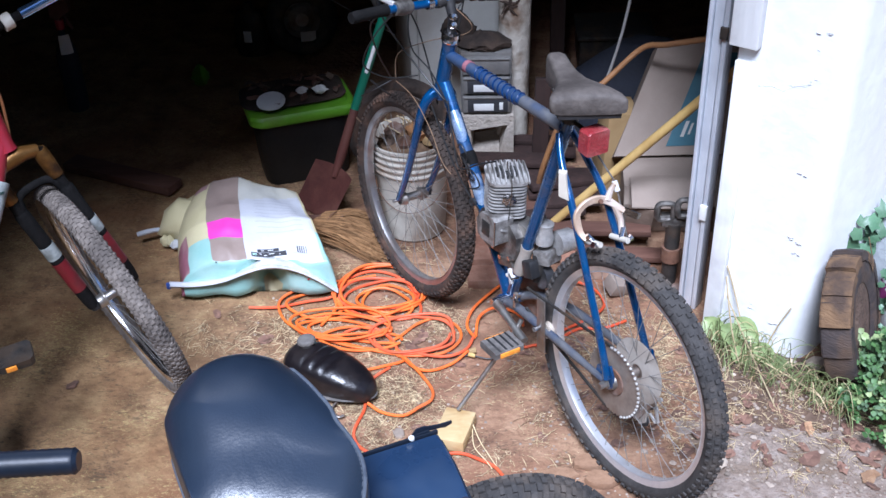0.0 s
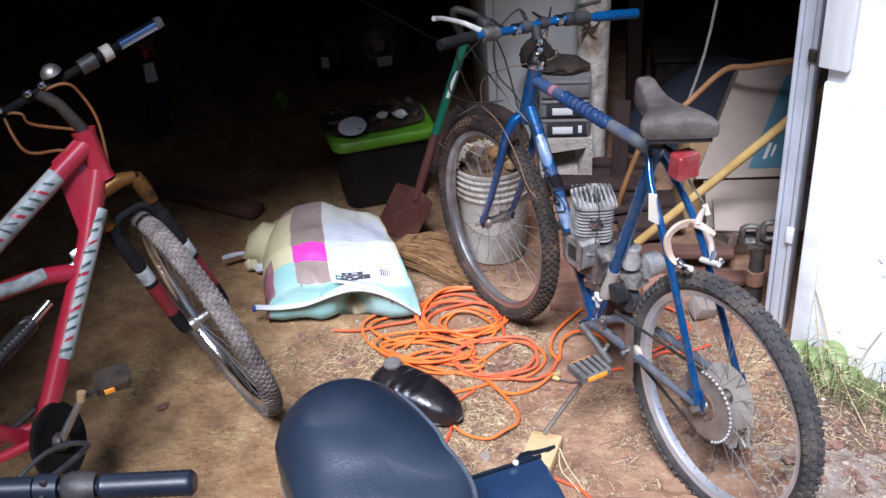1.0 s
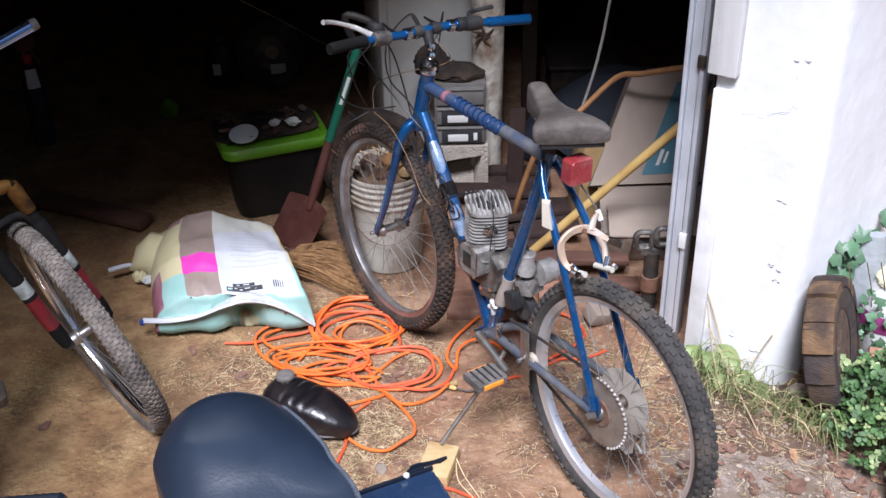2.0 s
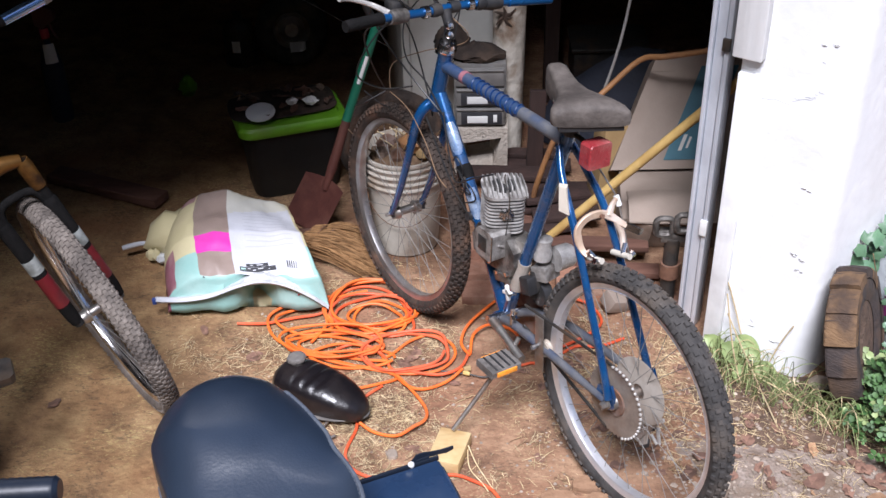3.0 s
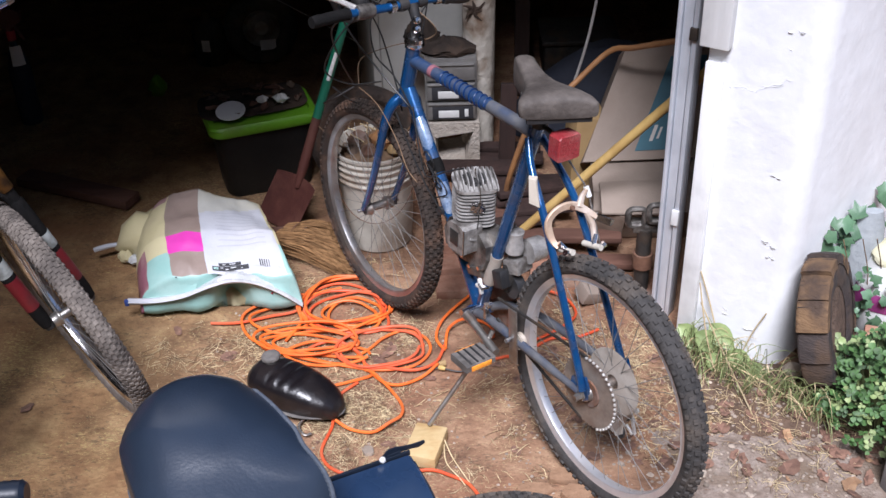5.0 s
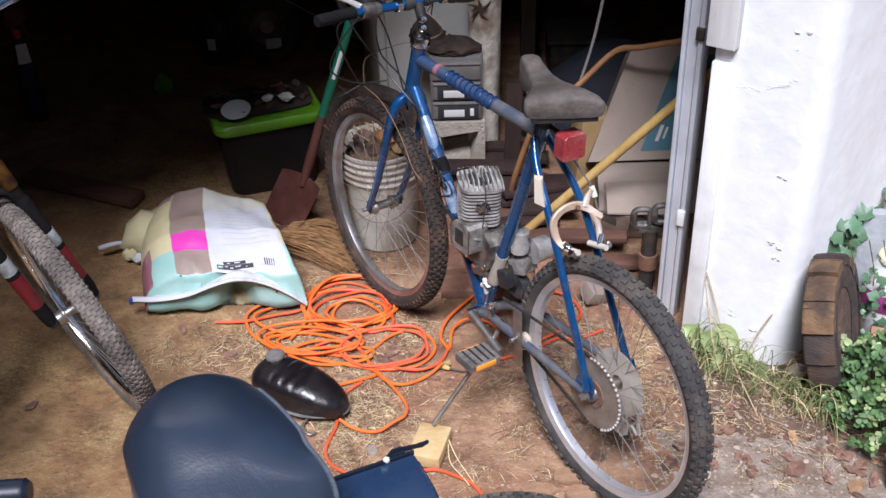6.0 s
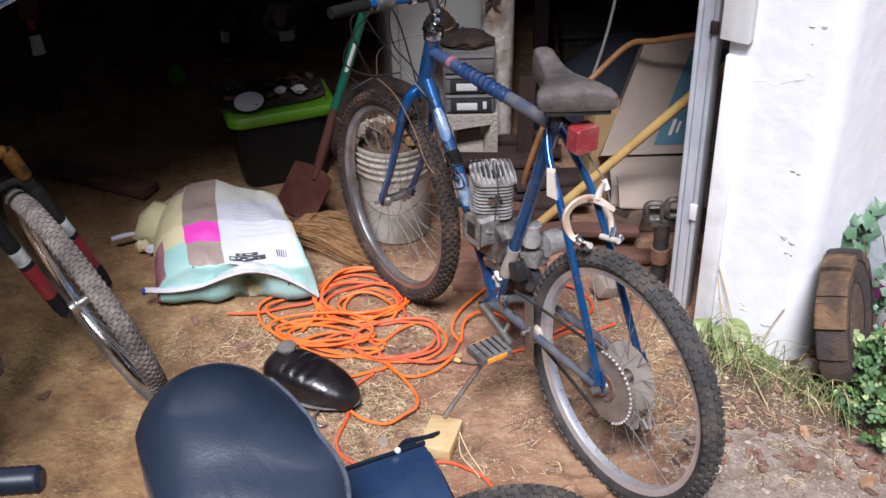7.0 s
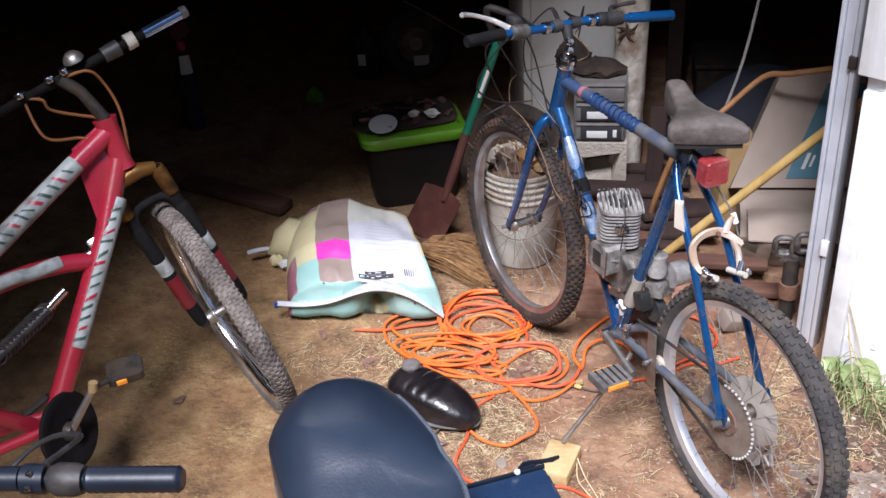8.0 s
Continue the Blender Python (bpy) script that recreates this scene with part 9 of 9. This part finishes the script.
    for i in range(12):
        t = i / 11
        rad = 0.075 + 0.03 * math.sin(math.pi * t) - 0.012 * t
        rings.append([Vector(((rad + 0.010 * NZ(k * 0.6, i, 0.9)) * math.cos(2 * math.pi * k / 30), (rad + 0.010 * NZ(k * 0.6, i + 4, 0.9)) * math.sin(2 * math.pi * k / 30), 0.29 * t + 0.014 * NZ(k * 0.5, 2, 0.9) * t)) for k in range(30)])
    part("sack_body", Geo().loft(rings), CERAMIC, th, "", 50)
    band = []
    for i in range(4):
        t = 0.50 + 0.06 * i
        rad = 0.075 + 0.03 * math.sin(math.pi * t) - 0.012 * t + 0.0035
        band.append([Vector(((rad + 0.010 * NZ(k * 0.6, t * 11, 0.9)) * math.cos(2 * math.pi * k / 30), (rad + 0.010 * NZ(k * 0.6, t * 11 + 4, 0.9)) * math.sin(2 * math.pi * k / 30), 0.29 * t)) for k in range(30)])
    part("band", Geo().loft(band, False), PURPLE, th, "purple band")
    rings = []
    for i in range(7):
        t = i / 6
        rad = 0.07 * math.sin(math.pi * (0.42 + 0.5 * t))
        rings.append([Vector((rad * (1 + 0.16 * NZ(k, i, 0.9)) * math.cos(2 * math.pi * k / 22), rad * (1 + 0.16 * NZ(k, i + 3, 0.9)) * math.sin(2 * math.pi * k / 22), 0.275 + 0.06 * t)) for k in range(22)])
    part("crumpled_paper", Geo().loft(rings), material("cream_paper", [(0.6, 0.56, 0.36), (0.7, 0.67, 0.5)], 0.8, scale=12, bump=0.3), th, "crumpled cream paper", 25)
    # red brick fragment and grey post end
    solid("brick", Geo().box((1.215, 2.50, 0.06), (0.14, 0.07, 0.12), pose(0, 0, 0, 6, 0, -20), 0.006), BRICK, "broken red brick half hidden by plants", "brick", "bricks by the wall")
    solid("grey_post_end", Geo().box((1.142, 2.02, 0.11), (0.16, 0.09, 0.22), pose(0, 0, 0, 0, 0, 22), 0.006), GREYWOOD, "weathered grey timber post end by the clover", "timber")
    def cover(x, y):
        """Height of whatever lies uppermost: apron, soil strip or dirt."""
        if x < 0.55:
            return bumpy(x, y)
        return max(bumpy(x, y), soil(x, y) if 2.12 < y < 2.78 and x < 1.45 else -1, 0.010 if y < 2.2 else -1)
    # straw, leaves, pebbles and twigs strewn about
    g, g2 = Geo(), Geo()
    r = random.Random(200)
    spots = [(-0.55, 2.60, 0.25, 0.16, 120), (-0.25, 2.35, 0.25, 0.2, 260), (-0.72, 2.62, 0.2, 0.14, 110), (0.15, 2.45, 0.25, 0.25, 40), (0.35, 2.65, 0.2, 0.25, 200), (-0.2, 2.72, 0.12, 0.1, 60), (0.6, 2.4, 0.15, 0.2, 150), (-0.35, 2.2, 0.15, 0.15, 150), (-0.85, 2.70, 0.2, 0.15, 50), (-0.3, 3.0, 0.35, 0.2, 120), (0.05, 2.15, 0.25, 0.15, 50), (0.85, 2.30, 0.2, 0.12, 50), (-0.12, 2.68, 0.08, 0.06, 80), (-0.33, 2.33, 0.12, 0.08, 170), (-0.62, 2.62, 0.12, 0.07, 60), (0.4, 2.5, 0.1, 0.1, 90), (0.62, 2.62, 0.08, 0.08, 60), (0.75, 2.1, 0.2, 0.1, 60)]
    spots += [(0.78, 2.36, 0.16, 0.07, 60), (0.95, 2.24, 0.12, 0.08, 50), (0.60, 2.24, 0.12, 0.1, 80), (-0.30, 2.42, 0.14, 0.08, 130), (-0.45, 2.62, 0.2, 0.12, 120), (0.25, 2.32, 0.14, 0.1, 30), (0.45, 2.35, 0.14, 0.14, 170), (0.48, 2.6, 0.1, 0.1, 120)]
    for cx, cy, sx, sy, n in spots:
        for c_ in range(max(5, n // 5)):
            x0, y0 = r.gauss(cx, sx * 0.6), r.gauss(cy, sy * 0.6)
            turn, tight = r.uniform(0, 6.28), r.uniform(0.01, 0.035)
            for k in range(r.randint(12, 40)):
                x, y = r.gauss(x0, tight), r.gauss(y0, tight)
                a = turn + r.gauss(0, 0.9)
                ln = r.uniform(0.005, 0.02) if r.random() < 0.82 else r.uniform(0.025, 0.07)
                d = Vector((math.cos(a), math.sin(a), 0)) * ln
                s = Vector((-d.y, d.x, 0)) * r.uniform(-0.22, 0.22)
                p = Vector((x, y, cover(x, y) + 0.001 + 0.004 * r.random()))
                q = p + d * 0.2 + s + Vector((0, 0, r.uniform(0.0, 0.004)))
                wd = r.uniform(0.0003, 0.0008) if ln < 0.02 else r.uniform(0.0006, 0.0011)
                (g if r.random() < 0.62 else g2).tube([p - d * 0.5, p - d * 0.15 + s * 0.7, q, p + d * 0.5 + s * r.uniform(-0.4, 0.6)], [wd * 0.5, wd, wd, wd * 0.4], 3, caps=False)
    solid("loose_straw", g, STRAW, "loose straw scattered over the dirt", "straw", kind="stuff", sharp=80)
    solid("fine_twigs", g2, TWIG, "fine brown twigs among the straw", "twigs", kind="stuff", sharp=80)
    g = Geo()
    for k in range(1500):
        x, y = (r.uniform(-0.75, 1.15), r.uniform(1.9, 3.0)) if k % 2 else (r.triangular(0.05, 1.2, 0.65), r.triangular(1.85, 2.6, 2.1))
        s = r.uniform(0.002, 0.006) * (1.7 if x > 0.4 and k % 5 == 0 else 1)
        z = cover(x, y)
        ring = [Vector((x + s * math.cos(2 * math.pi * j / 6) * r.uniform(0.7, 1.2), y + s * math.sin(2 * math.pi * j / 6) * r.uniform(0.7, 1.2), z)) for j in range(6)]
        g.add(ring + [Vector((x, y, z + s * 0.8))], [(j, (j + 1) % 6, 6) for j in range(6)])
    solid("gravel", g, PEBBLE, "small pebbles and clods on the ground", "gravel", kind="stuff", sharp=80)
    laid = ((0.958, 2.299, 0.034), (0.869, 2.216, 0.036), (0.730, 2.132, 0.030), (0.843, 2.097, 0.042), (0.983, 2.036, 0.036), (0.790, 2.293, 0.030), (0.528, 2.132, 0.038), (0.967, 2.163, 0.030), (-1.239, 2.41, 0.030), (-0.693, 2.62, 0.040), (-0.36, 2.71, 0.030), (-0.20, 2.70, 0.024), (0.10, 2.60, 0.03), (-0.205, 2.233, 0.026), (-0.19, 2.222, 0.020), (-0.24, 2.588, 0.03), (-0.225, 2.61, 0.028), (-0.208, 2.632, 0.03), (-0.091, 2.499, 0.026), (-0.37, 2.545, 0.024), (0.985, 2.142, 0.034), (0.996, 2.081, 0.036), (1.02, 2.11, 0.03), (1.041, 2.183, 0.034), (1.03, 2.05, 0.036), (1.06, 2.12, 0.03), (1.0, 2.22, 0.03))
    for k in range(197):
        if k >= 104:
            x, y = r.uniform(0.22, 0.66), r.triangular(2.08, 2.85, 2.35)
        elif k < 78:
            x, y = r.uniform(0.50, 1.10), r.triangular(1.98, 2.48, 2.24)
        else:
            x, y = r.uniform(-0.9, 0.5), r.uniform(2.1, 3.0)
        s = r.uniform(0.010, 0.032) if k % 3 else r.uniform(0.006, 0.013)
        if k >= 170:
            x, y, s = laid[k - 170]
        z = cover(x, y) + 0.003
        a0, nar, n_ = r.uniform(0, 6.28), r.uniform(0.6, 1.05), 13
        out = []
        for j in range(n_):
            a = 2 * math.pi * j / n_
            rr = s * (0.62 + 0.30 * abs(math.cos(a)) ** 3) * r.uniform(0.66, 1.1)
            lx, ly = rr * math.cos(a), rr * nar * math.sin(a)
            out.append(Vector((x + lx * math.cos(a0) - ly * math.sin(a0), y + lx * math.sin(a0) + ly * math.cos(a0), z + s * r.uniform(0.0, 0.16))))
        mid = [Vector((x + s * 0.45 * t * math.cos(a0), y + s * 0.45 * t * math.sin(a0), z + 0.001)) for t in (-1, 1)]
        vs = out + mid
        fs = [(j, (j + 1) % n_, n_ + (1 if math.cos(2 * math.pi * (j + 0.5) / n_) > 0 else 0)) for j in range(n_)]
        fs += [(j, (n_ + 1), n_) for j in range(n_) if (math.cos(2 * math.pi * (j - 0.5) / n_) > 0) != (math.cos(2 * math.pi * (j + 0.5) / n_) > 0)]
        g = Geo().add(vs + [p - Vector((0, 0, 0.0008)) for p in vs], fs + [tuple(q_ + n_ + 2 for q_ in f_[::-1]) for f_ in fs])
        solid("fallen_leaf", g, LEAF_TAN if k in (170, 171, 174) or k % 9 == 0 else LEAF_DRY, "curled dry brown fallen leaf on the ground", "leaf", "fallen leaves", sharp=80)


build_outside()
